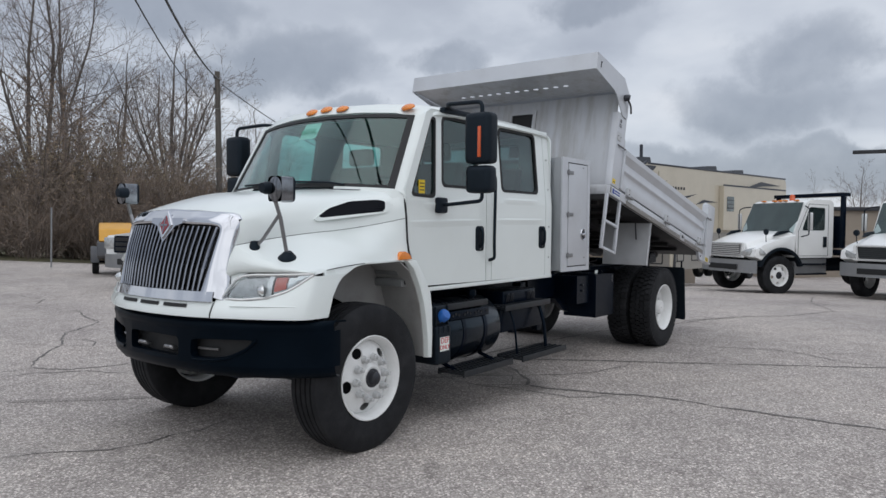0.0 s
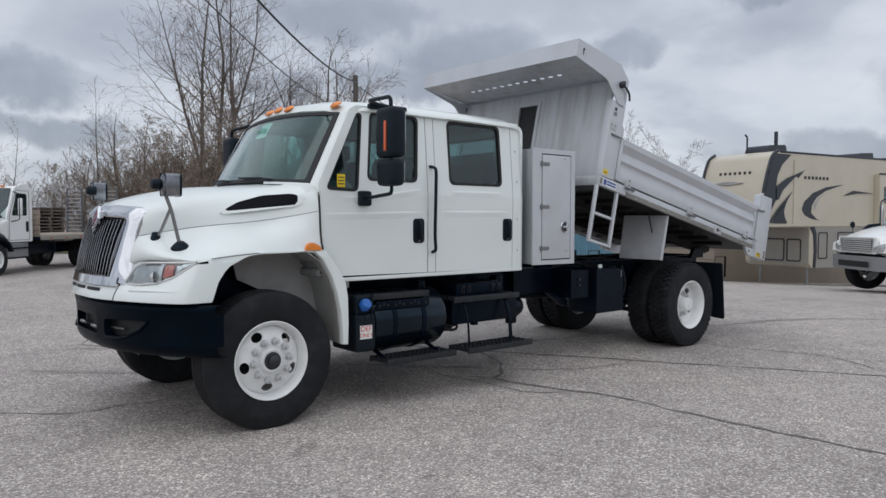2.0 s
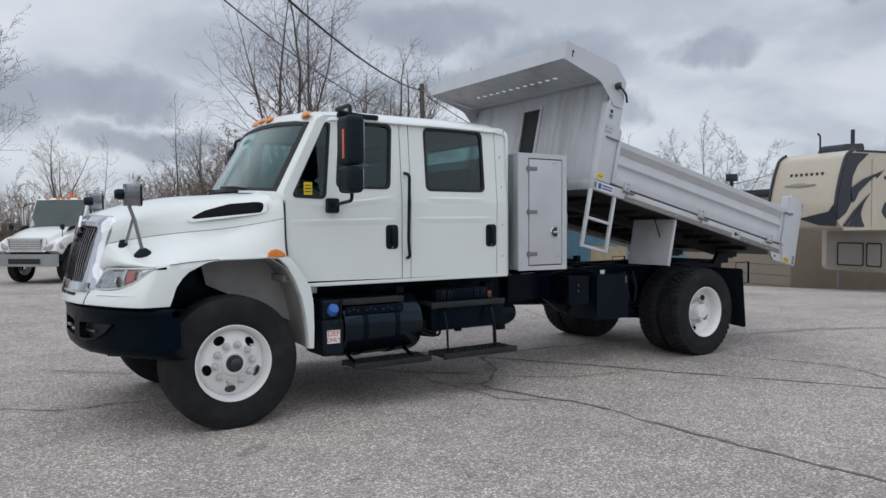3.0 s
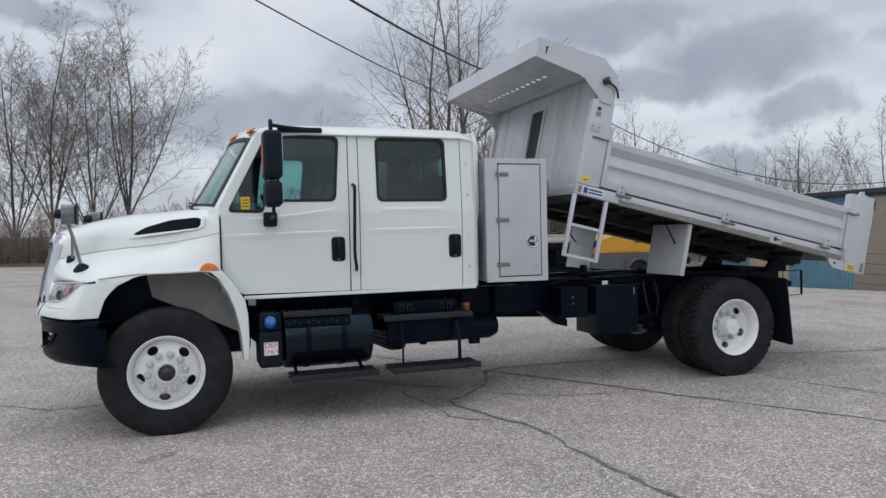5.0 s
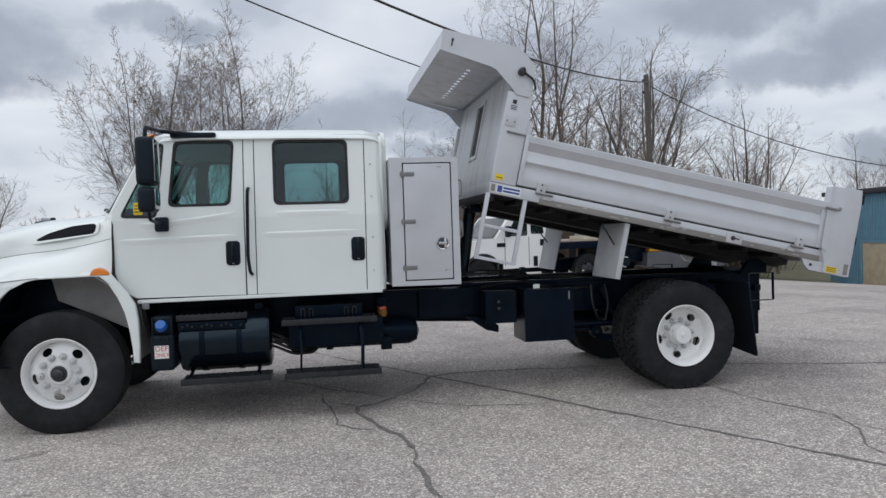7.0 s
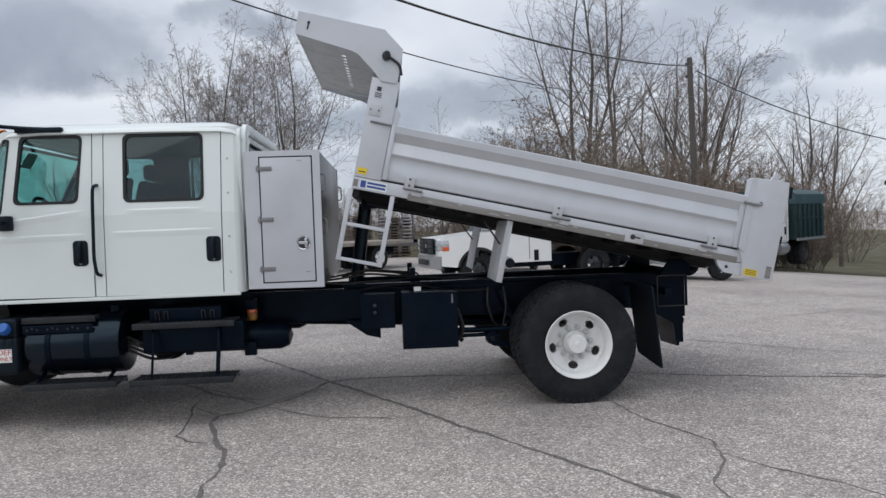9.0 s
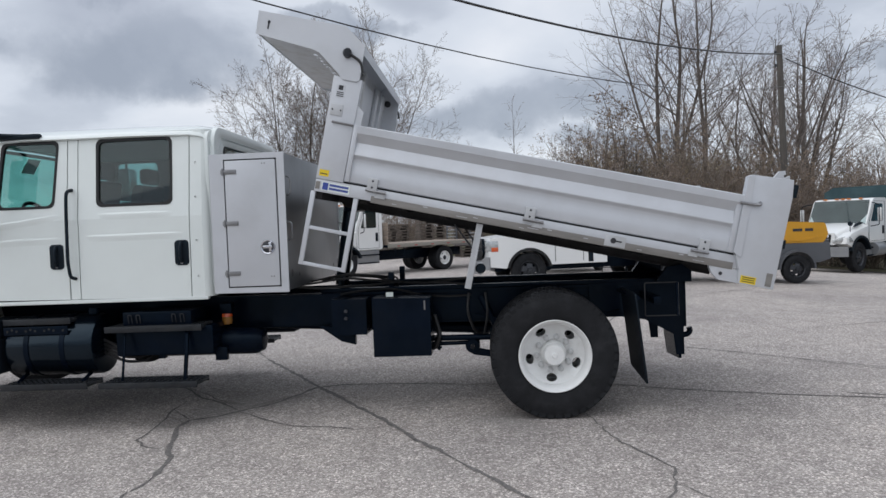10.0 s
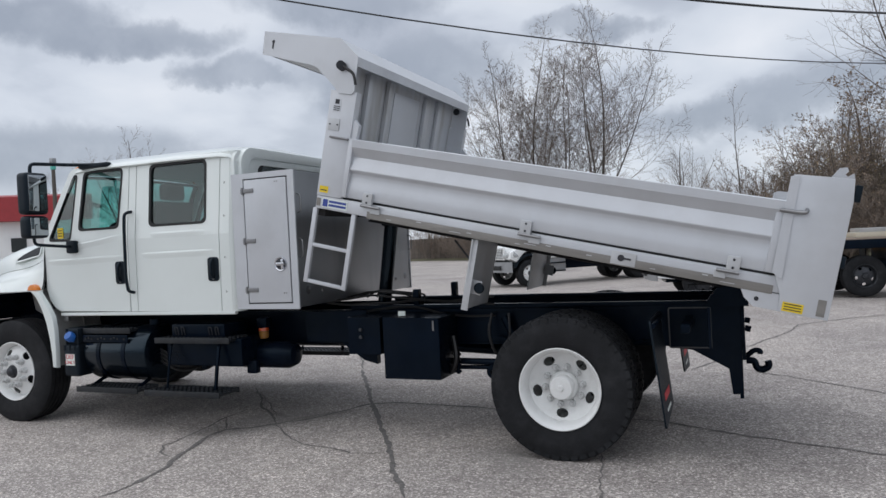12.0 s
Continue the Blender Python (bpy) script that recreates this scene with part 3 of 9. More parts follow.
for s in (-1, 1):
    part("cowl_corner", thicken(loft([[screen_pt(s * f, 0.0, 0.0) + Vector((-0.012 - d * 0.35, s * d * 0.15, 0.004 - d)) for f in (0.5, 0.65, 0.8, 0.9, 0.96, 1.0)] + [Vector((0.432, s * (side_y(1.7) - 0.006), 1.742 - d * 1.3))] for d in (0.0, 0.03, 0.06, 0.12)]), 0.006), M["white"], cab, "white cowl corner", 60)
part("window_note", loft([[screen_pt(f, g, -0.012) for f in (-0.02, 0.09, 0.20)] for g in (0.70, 0.80, 0.93)]), M["paper"], cab, "white paper note behind the windscreen")
note_a, note_b, note_c = screen_pt(0.09, 0.80, 0.004), screen_pt(0.16, 0.80, 0.004), screen_pt(0.09, 0.90, 0.004)
nx = (note_b - note_a).normalized() * -1
ny = (note_c - note_a).normalized()
ny = (ny - nx * ny.dot(nx)).normalized()
nz = nx.cross(ny)
note_m = Matrix(((nx.x, ny.x, nz.x, note_a.x), (nx.y, ny.y, nz.y, note_a.y), (nx.z, ny.z, nz.z, note_a.z), (0, 0, 0, 1)))
words("note_number", "#2356", 0.065, M["greenink"], cab, note_m)
# cabin inside
ds = part("dashboard", prism(rpoly([(0.40, 1.60), (0.47, 1.80), (0.74, 1.80), (0.80, 1.68), (0.76, 1.45), (0.42, 1.12)], 0.06), "y", -0.93, 0.93, bevel=0.02), M["dash"], cab, "grey dashboard")
part("steering_wheel", lathe([(0.215 + 0.016 * math.cos(a), 0.016 * math.sin(a)) for a in [2 * math.pi * i / 8 for i in range(9)]], "x", 28), M["plastic"], cab, "black steering wheel", m=Matrix.Translation((0.93, -0.45, 1.70)) @ pose(0, 0, 0, 0, -32, 0))
part("steering_hub", lathe([(0.0, -0.02), (0.07, -0.02), (0.06, 0.03), (0, 0.03)], "x", 16), M["plastic"], cab, m=Matrix.Translation((0.93, -0.45, 1.70)) @ pose(0, 0, 0, 0, -32, 0))


def seat_parts(x, y, w, own):
    se = part("seat", bm_box((x - 0.25, y - w / 2, 1.36), (x + 0.25, y + w / 2, 1.54), 0.06, seg=3), M["seat"], own, "dark grey cab seat")
    bk = prism(rpoly([(x + 0.20, 1.45), (x + 0.34, 2.05), (x + 0.44, 2.05), (x + 0.34, 1.45)], 0.04), "y", y - w / 2 + 0.01, y + w / 2 - 0.01, bevel=0.03)
    part("backrest", bk, M["seat"], se)
    if w < 0.7:
        part("headrest", bm_box((x + 0.34, y - 0.14, 2.06), (x + 0.44, y + 0.14, 2.22), 0.05, seg=3), M["seat"], se)
    part("pedestal", bm_box((x - 0.18, y - w / 2 + 0.08, 1.11), (x + 0.18, y + w / 2 - 0.08, 1.37), 0.03), M["plastic"], se)


seat_parts(1.12, -0.45, 0.52, cab)
seat_parts(1.12, 0.45, 0.52, cab)
seat_parts(2.05, 0.0, 1.5, cab)

# roof lamps
for y in (-0.785, -0.175, 0.0, 0.175, 0.785):
    xb = 0.745 - 0.12 * (1 - (abs(y) / 0.9) ** 2) - 0.012
    part("roof_lamp", lathe([(0.0, 0.035), (0.03, 0.03), (0.05, 0.012), (0.055, 0.0), (0.055, -0.01)], "z", 16, centre=(0, 0, 0)), M["amber"], cab, "amber roof marker lamp", m=Matrix.Translation((xb + (0.05 if y > 0.5 else 0.0), y, 2.442 - (0.045 if y < 0.5 else 0.085) * abs(y))) @ pose(0, 0, 0, 0, -35, 0) @ Matrix.Diagonal((0.8, 1.12, 0.55, 1)))

# ---- hood and front wings ----


def nose_x(y, z=1.2):
    """The front of the truck: bowed across, leaning back towards the top."""
    return lerp(abs(y), [(0, -0.935), (0.3, -0.918), (0.5, -0.88), (0.58, -0.855), (0.66, -0.815), (0.80, -0.755), (0.95, -0.675), (1.06, -0.60), (1.11, -0.55), (1.13, -0.47), (1.2, -0.40)]) + 0.25 * (z - 1.2)


def arch_z(x):
    return lerp(x, [(-0.60, 1.20), (-0.475, 1.19), (-0.47, 0.97), (-0.42, 1.08), (-0.33, 1.175), (-0.2, 1.24), (-0.05, 1.272), (0.1, 1.278), (0.25, 1.268), (0.34, 1.25), (0.43, 1.235)])


HOOD = [  # y and z at the nose, in the middle, at the cowl
    ((0.0, 1.60), (0.0, 1.745), (0.0, 1.80)), ((0.30, 1.597), (0.38, 1.74), (0.45, 1.797)), ((0.52, 1.58), (0.62, 1.71), (0.74, 1.785)),
    ((0.61, 1.56), (0.72, 1.67), (0.905, 1.76)), ((0.645, 1.525), (0.775, 1.60), (0.975, 1.715)), ((0.655, 1.46), (0.80, 1.52), (0.992, 1.63)),
    ((0.645, 1.38), (0.815, 1.465), (1.0, 1.56)), ((0.70, 1.345), (0.88, 1.43), (1.003, 1.51)), ((0.80, 1.305), (0.97, 1.39), (1.006, 1.46)),
    ((0.93, 1.268), (1.05, 1.335), (1.012, 1.39)), ((1.05, 1.238), (1.085, 1.29), (1.025, 1.32)), ((1.105, 1.222), (1.10, 1.265), (1.045, 1.27))]


def hood_pt(k, t, side=-1):
    (y0, z0), (y1, z1), (y2, z2) = HOOD[k]
    if t < 0.5:
        f = t * 2
        f = f * (1.5 - 0.5 * f)
        y, z = y0 + (y1 - y0) * f, z0 + (z1 - z0) * f
    else:
        f = (t - 0.5) * 2
        f = f * (0.5 + 0.5 * f)
        y, z = y1 + (y2 - y1) * f, z1 + (z2 - z1) * f
    x = nose_x(y0, z0) * (1 - t) + 0.425 * t
    return Vector((x, side * y, z))


NT = 26
rows = []
for i in range(NT + 1):
    t = i / NT
    rows.append([hood_pt(k, t, 1) for k in range(6, 0, -1)] + [hood_pt(k, t, -1) for k in range(7)])
hood = part("hood", thicken(loft(rows), 0.012), M["white"], truck, "white sloping hood", 50)
LAMP_UP = [(0.668, 1.172), (0.70, 1.200), (0.78, 1.208), (0.90, 1.210), (1.0, 1.212), (1.06, 1.213), (1.10, 1.214)]
LAMP_DN = [(0.655, 1.058), (0.70, 1.050), (0.78, 1.050), (0.90, 1.066), (1.0, 1.108), (1.06, 1.158), (1.10, 1.205)]


def lamp_at(y, f, out=0.0):
    """A point of the headlight: y across, f from the upper edge to the lower."""
    z = lerp(y, LAMP_UP) * (1 - f) + lerp(y, LAMP_DN) * f
    y = y + (0.035 - 0.065 * f) * max(0.0, 1 - (y - 0.655) / 0.25)
    return (nose_x(y, z) - out - 0.012 * math.sin(math.pi * f), y, z)


def lamp_sheet(y0, y1, f0, f1, out, s, n=10):
    rows = []
    for j in range(4):
        row = []
        for i in range(n + 1):
            x, y, z = lamp_at(y0 + (y1 - y0) * i / n, f0 + (f1 - f0) * j / 3, out)
            row.append((x, s * y, z))
        rows.append(row)
    return loft(rows)


for s in (-1, 1):
    rows = []
    for i in range(NT + 1):
        t = i / NT
        row = [hood_pt(k, t, s) for k in range(6, 12)]
        row[0].z -= 0.002
        e = row[-1].copy()
        row.append(Vector((e.x, s * (abs(e.y) + 0.004), min(e.z, max(arch_z(e.x), 0.9)) if e.x > -0.47 else e.z - 0.012)))
        rows.append(row)
    fender = part("fender", thicken(loft(rows), 0.01), M["white"], hood, "white flared front fender", 50)
    part("fender_seam", tube([hood_pt(6, i / 20, s) for i in range(21)], 0.0016, 5), M["gasket"], hood)
    part("fender_seam", tube([hood_pt(11, i / 20, s) + Vector((0, s * 0.003, -0.001)) for i in range(2, 10)], 0.0025, 5), M["gasket"], hood)
    # front of the wing, down to the lamp
    nose_line = [(0.645, 1.38)] + [(HOOD[k][0][0], HOOD[k][0][1]) for k in range(7, 12)]
    lamp_line = [(0.630, 1.185), (0.69, 1.212), (0.80, 1.216), (0.93, 1.217), (1.05, 1.218), (1.107, 1.219)]
    rows = []
    for f in (0.0, 0.2, 0.4, 0.6, 0.8, 0.93, 1.0):
        row = []
        for i, (a, b) in enumerate(zip(nose_line, lamp_line)):
            y, z = a[0] + (b[0] - a[0]) * f, a[1] + (b[1] - a[1]) * f
            bulge = 0.03 * math.sin(math.pi * min(1, f * 1.0)) * (1 if i in (2, 3) else 0.6)
            row.append((nose_x(y, z) - bulge + 0.012 * (f > 0.95), s * y, z))
        rows.append(row)
    part("fender_nose", thicken(loft(rows), 0.008), M["white"], hood, "white rounded front of the fender", 60)
    # panel below the lamp, round to the wheel arch
    rows = []
    for y in (0.60, 0.66, 0.72, 0.80, 0.90, 1.0, 1.06, 1.10, 1.118):
        hi = lerp(y, LAMP_DN) - 0.004 if y > 0.65 else 1.056
        zs = (0.945, 0.965, 0.955 + (hi - 0.955) * 0.5, 0.955 + (hi - 0.955) * 0.8, hi)
        ds = (0.03, 0.034, 0.026, 0.012, 0.004)
        rows.append([(nose_x(y, z) - d, s * (y + d * 0.4), z) for z, d in zip(zs, ds)])
    rows.append([(-0.462, s * 1.13, 0.945), (-0.452, s * 1.13, 0.97), (-0.415, s * 1.125, 1.075), (-0.365, s * 1.118, 1.145), (-0.30, s * 1.112, 1.205)])
    part("nose_filler", thicken(loft([[(nose_x(y, z) + 0.022, s * y, z) for y in (0.60, 0.65, 0.70, 0.74)] for z in (1.05, 1.15, 1.26)]), 0.006), M["white"], hood)
    part("front_apron", thicken(loft(rows), 0.012), M["white"], hood, "white panel below the headlight", 50)
    part("apron_crease", tube([(nose_x(y, 1.02) - 0.026, s * (y + 0.012), 1.018 + 0.01 * (y - 0.68)) for y in (0.70, 0.80, 0.90, 1.0, 1.06)], 0.004, 6), M["white"], hood)
    if s < 0:
        part("panel_seam", tube([(nose_x(0.60, z) - d - 0.002, s * (0.60 + d * 0.4), z) for z, d in ((0.947, 0.03), (0.965, 0.034), (1.0, 0.027), (1.03, 0.014))], 0.003, 5), M["gasket"], hood)
    # flare behind the wheel
    fl = prism([(0.43, 1.262), (0.33, 1.262), (0.40, 1.20), (0.47, 1.08), (0.52, 0.95), (0.553, 0.80), (0.57, 0.66), (0.575, 0.545), (0.62, 0.54), (0.625, 0.70), (0.62, 0.90), (0.60, 1.02), (0.54, 1.12), (0.47, 1.21)], "y", s * 1.055, s * 1.10, bevel=0.012)
    part("wheel_flare", fl, M["white"], hood, "white flare behind the front wheel")
    ln = [(0.30, 1.255), (0.40, 1.19), (0.47, 1.07), (0.52, 0.94), (0.55, 0.80), (0.568, 0.66), (0.575, 0.55)]
    part("wheelhouse_liner", thicken(loft([[(x + (0.0 if y > 0.9 else 0.02), s * y, z) for x, z in ln] for y in (1.06, 0.9, 0.7, 0.5)]), 0.008), M["liner"], hood, "grey wheelhouse liner")
    part("splash_panel", thicken(loft([[(x, s * y, z) for x, z in ((-0.25, 1.24), (0.0, 1.27), (0.30, 1.265))] for y in (1.04, 0.88, 0.70)]), 0.006), M["liner"], hood)
    part("splash_panel", prism([(-0.15, 1.26), (0.40, 1.26), (0.56, 0.95), (0.58, 0.72), (0.30, 0.86), (0.05, 0.98), (-0.10, 1.05)], "y", s * 0.71, s * 0.70), M["liner"], hood)
    part("inner_fender", prism([(-0.62, 0.9), (-0.5, 1.24), (0.0, 1.30), (0.42, 1.30), (0.56, 0.7), (0.3, 0.95), (-0.45, 0.85)], "y", s * 0.60, s * 0.58), M["black"], hood)
    part("inner_fender", loft([[(x, s * y, z + 0.012) for x, z in ((-0.46, 0.96), (-0.41, 1.08), (-0.33, 1.18), (-0.2, 1.24), (-0.05, 1.272), (0.05, 1.275))] for y in (1.06, 0.85, 0.60)]), M["black"], hood)
    part("marker_lamp", prism([(0.262, 1.268), (0.408, 1.268), (0.400, 1.288), (0.372, 1.312), (0.335, 1.326), (0.300, 1.320), (0.275, 1.300)], "y", s * 1.015, s * 1.078, bevel=0.008), M["amber"], hood, "amber side marker lamp")
    # air scoop
    sc = [(-0.225, 1.565), (-0.13, 1.618), (0.06, 1.672), (0.25, 1.688), (0.29, 1.678), (0.28, 1.618), (0.245, 1.602), (-0.20, 1.555)]

    def scoop_y(x, z, sd=s):
        ks = []
        for k in range(2, 8):
            x0 = hood_pt(k, 0.0, 1).x
            ks.append(hood_pt(k, (x - x0) / (0.425 - x0), 1))
        ks.sort(key=lambda p: p.z)
        return sd * lerp(z, [(p.z, p.y) for p in ks])
    for nm, mat in (("scoop_frame", "white"), ("air_scoop", "scoop")):
        c = (0.06, 1.626)
        grow_ = [(c[0] + (p[0] - c[0]) * 1.13, c[1] + (p[1] - c[1]) * 1.34) for p in rpoly(sc, 0.05)]
        if nm == "scoop_frame":
            bm = prism(grow_, "y", 0.0, 0.019, holes=(rpoly(sc, 0.03),))
            for v in bm.verts:
                v.co.y = scoop_y(v.co.x, v.co.z) + s * (v.co.y - 0.004)
        else:
            bm = prism(rpoly(sc, 0.03), "y", 0.0, 0.004)
            for v in bm.verts:
                v.co.y = scoop_y(v.co.x, v.co.z) + s * (v.co.y + 0.009)
        part(nm, bm, M[mat], hood, "white scoop surround" if nm == "scoop_frame" else "black hood air scoop")
    for j in range(4):
        z = 1.607 + j * 0.019
        x0 = lerp(z, [(1.557, -0.20), (1.617, -0.10), (1.672, 0.10)])
        part("scoop_slat", tube([(x0, scoop_y(x0, z) + s * 0.013, z - 0.01), (0.265, scoop_y(0.265, z) + s * 0.013, z)], 0.0035, 6), M["scoop"], hood)
    # headlight: bright bowl, broad silver bezel, divider, clear cover
    hl = part("headlight", thicken(lamp_sheet(0.658, 1.10, 0, 1, -0.028, s, 14), 0.006), M["lens"], hood, "silver headlight behind a clear lens", 60)
    part("lens", thicken(lamp_sheet(0.665, 1.095, 0.04, 0.96, 0.006, s, 14), 0.003), M["clear"], hl, "clear headlight lens", 60).visible_shadow = False
    rim = [lamp_at(0.658 + 0.444 * i / 16, 0.03, 0.0) for i in range(17)] + [lamp_at(1.102 - 0.444 * i / 16, 0.97, 0.0) for i in range(17)]
    part("bezel", tube([(x, s * y, z) for x, y, z in rim + rim[:1]], 0.009, 8), M["bezel"], hl, "silver lamp bezel")
    part("seal", tube([(x + 0.006, s * y, z) for x, y, z in [lamp_at(0.652 + 0.428 * i / 16, -0.02, 0.0) for i in range(17)] + [lamp_at(1.08 - 0.428 * i / 16, 1.02, 0.0) for i in range(17)]], 0.004, 6), M["gasket"], hl, "black lamp seal")
    part("bowl_floor", thicken(lamp_sheet(0.69, 0.885, 0.16, 0.86, -0.012, s, 6), 0.004), M["lampgrey"], hl, "grey lamp bowl")
    part("lamp_bowl", lathe([(0.0, 0.0), (0.03, 0.004), (0.052, 0.022), (0.056, 0.03)], "x", 20), M["lens"], hl, "bright lamp bowl", m=Matrix.Translation((nose_x(0.84, 1.11) - 0.012, s * 0.835, 1.112)) @ pose(0, 0, 0, 0, 0, s * 28) @ Matrix.Diagonal((1, 1.1, 0.7, 1)))
    part("divider", thicken(lamp_sheet(0.888, 0.915, 0.03, 0.97, -0.004, s, 3), 0.008), M["bezel"], hl)
    part("turn_lens", thicken(lamp_sheet(0.925, 0.985, 0.16, 0.80, -0.008, s, 4), 0.005), M["turn"], hl, "orange turn lens")
    part("bezel_wing", thicken(lamp_sheet(1.035, 1.098, 0.05, 0.95, -0.006, s, 4), 0.005), M["lens"], hl, "silver lamp bezel")
    # hood mirror on its stalks
    hm = part("hood_mirror", loft([[(x, s * (0.925 + 0.062 * math.copysign(abs(math.cos(a)) ** 0.3, math.cos(a))), 1.722 + 0.076 * math.copysign(abs(math.sin(a)) ** 0.3, math.sin(a))) for a in [2 * math.pi * i / 24 for i in range(24)]] for x in (-0.705, -0.69, -0.65, -0.61)], close=True), M["streakchrome"], hood, "chrome hood mirror with painted dark reflections", 60)
    part("mirror_face", lathe([(0, -0.012), (0.045, -0.008), (0.068, 0.0)], "x", 20), M["streakchrome"], hm, m=Matrix.Translation((-0.705, s * 0.925, 1.722)) @ Matrix.Diagonal((1, 0.90, 1.1, 1)))
    part("mirror_back", lathe([(0, -0.045), (0.03, -0.042), (0.038, -0.015), (0.038, 0.03)], "x", 16, centre=(-0.72, s * 0.875, 1.728)), M["plastic"], hm)
    part("mirror_rim", prism([(s * y, z) for y, z in rrect(0.862, 1.645, 0.988, 1.80, 0.03)], "x", -0.615, -0.60), M["plastic"], hm)
    part("stalk", tube([(-0.70, s * 0.885, 1.73), (-0.64, s * 0.90, 1.55), (-0.588, s * 0.90, 1.32)], 0.0125, 8), M["steel"], hm, "steel mirror stalk")
    part("stalk", tube([(-0.645, s * 0.895, 1.57), (-0.665, s * 0.77, 1.42), (-0.68, s * 0.71, 1.365)], 0.011, 8), M["steel"], hm)
    part("stalk_foot", lathe([(0.0, 0.045), (0.02, 0.042), (0.045, 0.012), (0.052, 0.0), (0.05, -0.012)], "z", 16), M["plastic"], hm, "black mirror foot", m=Matrix.Translation((-0.585, s * 0.90, 1.305)) @ pose(0, 0, 0, -s * 18, -8, 0) @ Matrix.Diagonal((1.25, 1, 1, 1)))
    part("stalk_foot", lathe([(0.0, 0.045), (0.024, 0.040), (0.036, 0.0), (0.036, -0.02)], "z", 12, centre=(-0.684, s * 0.712, 1.365)), M["plastic"], hm)


# grille with its chrome surround
def gx(y, z):
    return nose_x(y, z) - 0.03


def gy(z):
    return lerp(z, [(1.098, 0.515), (1.49, 0.565)])


def ring(a):
    """Inner and outer edge of the surround at a, from one foot over the top to the other: (y, z), (y, z)."""
    q = 1 - abs(2 * a - 1)
    sg = -1 if a < 0.5 else 1
    if q < 0.55:
        f = q / 0.55
        zi = 1.098 + (1.47 - 1.098) * f
        zo = 1.045 + (1.52 - 1.045) * f
        return (sg * gy(zi), zi), (sg * lerp(zo, [(1.045, 0.650), (1.12, 0.655), (1.22, 0.634), (1.38, 0.635), (1.52, 0.648)]), zo)
    f = (q - 0.55) / 0.45
    yi = lerp(f, [(0, 0.563), (0.08, 0.553), (0.2, 0.48), (1, 0)])
    zi = lerp(f, [(0, 1.47), (0.08, 1.492), (0.2, 1.50), (1, 1.512)])
    yo = lerp(f, [(0, 0.648), (0.08, 0.635), (0.2, 0.57), (1, 0)])
    zo = lerp(f, [(0, 1.52), (0.08, 1.562), (0.2, 1.582), (1, 1.604)])
    return (sg * yi, zi), (sg * yo, zo)


rows = []
for i in range(61):
    (yi, zi), (yo, zo) = ring(i / 60)
    pi, po = Vector((gx(yi, zi) - 0.004, yi, zi)), Vector((nose_x(yo, zo) - 0.004, yo, zo))
    rows.append([pi + Vector((0.05, 0, 0)), pi] + [pi.lerp(po, f) + Vector((-0.02 * math.sin(math.pi * f ** 0.7), 0, 0)) for f in (0.12, 0.3, 0.5, 0.7, 0.88)] + [po, po + Vector((0.03, 0, 0))])
gr = part("grille_surround", thicken(loft(rows), 0.004), M["chrome"], hood, "chrome grille surround", 70)
part("lower_bar", thicken(loft([[(gx(y, z) - 0.012, y, z) for y in [-0.606 + 0.101 * i for i in range(13)]] for z in (1.04, 1.06, 1.10)]), 0.008), M["chrome"], gr, "chrome bar under the grille")
part("grille_backing", loft([[(gx(y, z) + 0.05, y, z) for y in (-0.60, -0.4, -0.2, 0, 0.2, 0.4, 0.60)] for z in (1.05, 1.25, 1.53)]), M["gasket"], gr, "black grille backing")
rows = []
for y in [-0.60 + 0.1 * i for i in range(13)]:
    rows.append([(nose_x(y, z) - d, y, z) for z, d in ((0.945, 0.03), (0.965, 0.034), (1.0, 0.03), (1.042, 0.02))])
part("front_apron", thicken(loft(rows), 0.01), M["white"], hood, "white panel under the grille", 50)
for a, b in ((-0.42, -0.19), (-0.13, 0.10), (0.16, 0.39)):
    part("apron_slot", thicken(loft([[(nose_x(y, z) - 0.0355, y, z) for y in [a + (b - a) * i / 5 for i in range(6)]] for z in (1.0, 1.022)]), 0.004), M["gasket"], gr, "black slot under the grille")
for i in range(22):
    f = -1 + 2 * (i + 0.5) / 22
    yb, yt = f * 0.515, f * 0.56
    ztop = 1.50 - 0.012 * abs(f)
    if abs(f) < 0.15:
        ztop -= 0.085 * (1 - abs(f) / 0.17)
    pts = [Vector((gx(yb + (yt - yb) * q, 1.10 + (ztop - 1.10) * q) + 0.005 - 0.012 * math.sin(math.pi * q), yb + (yt - yb) * q, 1.10 + (ztop - 1.10) * q)) for q in (0, 0.33, 0.66, 1)]
    bm = tube(pts, 0.0128, 4)
    part("grille_bar", bm, M["chromebar"], gr, "chrome grille bar" if i == 0 else "")


def on_grille(pts, out, depth, bevel=0.0):
    """A flat piece drawn in (y, z) that follows the lean of the grille."""
    bm = prism(pts, "x", depth, 0.0, bevel=bevel)
    for v in bm.verts:
        v.co.x += gx(0.0, v.co.z) - out
    return bm


EY = -0.045
part("badge_wing", on_grille([(EY - 0.20, 1.512), (EY - 0.115, 1.495), (EY, 1.388), (EY + 0.115, 1.495), (EY + 0.20, 1.512), (EY + 0.20, 1.545), (EY - 0.20, 1.545)], 0.016, 0.02), M["chrome"], gr, "chrome wings beside the badge")
em = part("emblem", on_grille([(EY, 1.412), (EY + 0.082, 1.50), (EY, 1.588), (EY - 0.082, 1.50)], 0.026, 0.02, 0.006), M["chrome"], hood, "chrome diamond badge")
part("badge_inlay", on_grille([(EY, 1.440), (EY + 0.056, 1.50), (EY, 1.560), (EY - 0.056, 1.50)], 0.0295, 0.003), M["badge"], em, "dark red diamond inlay")
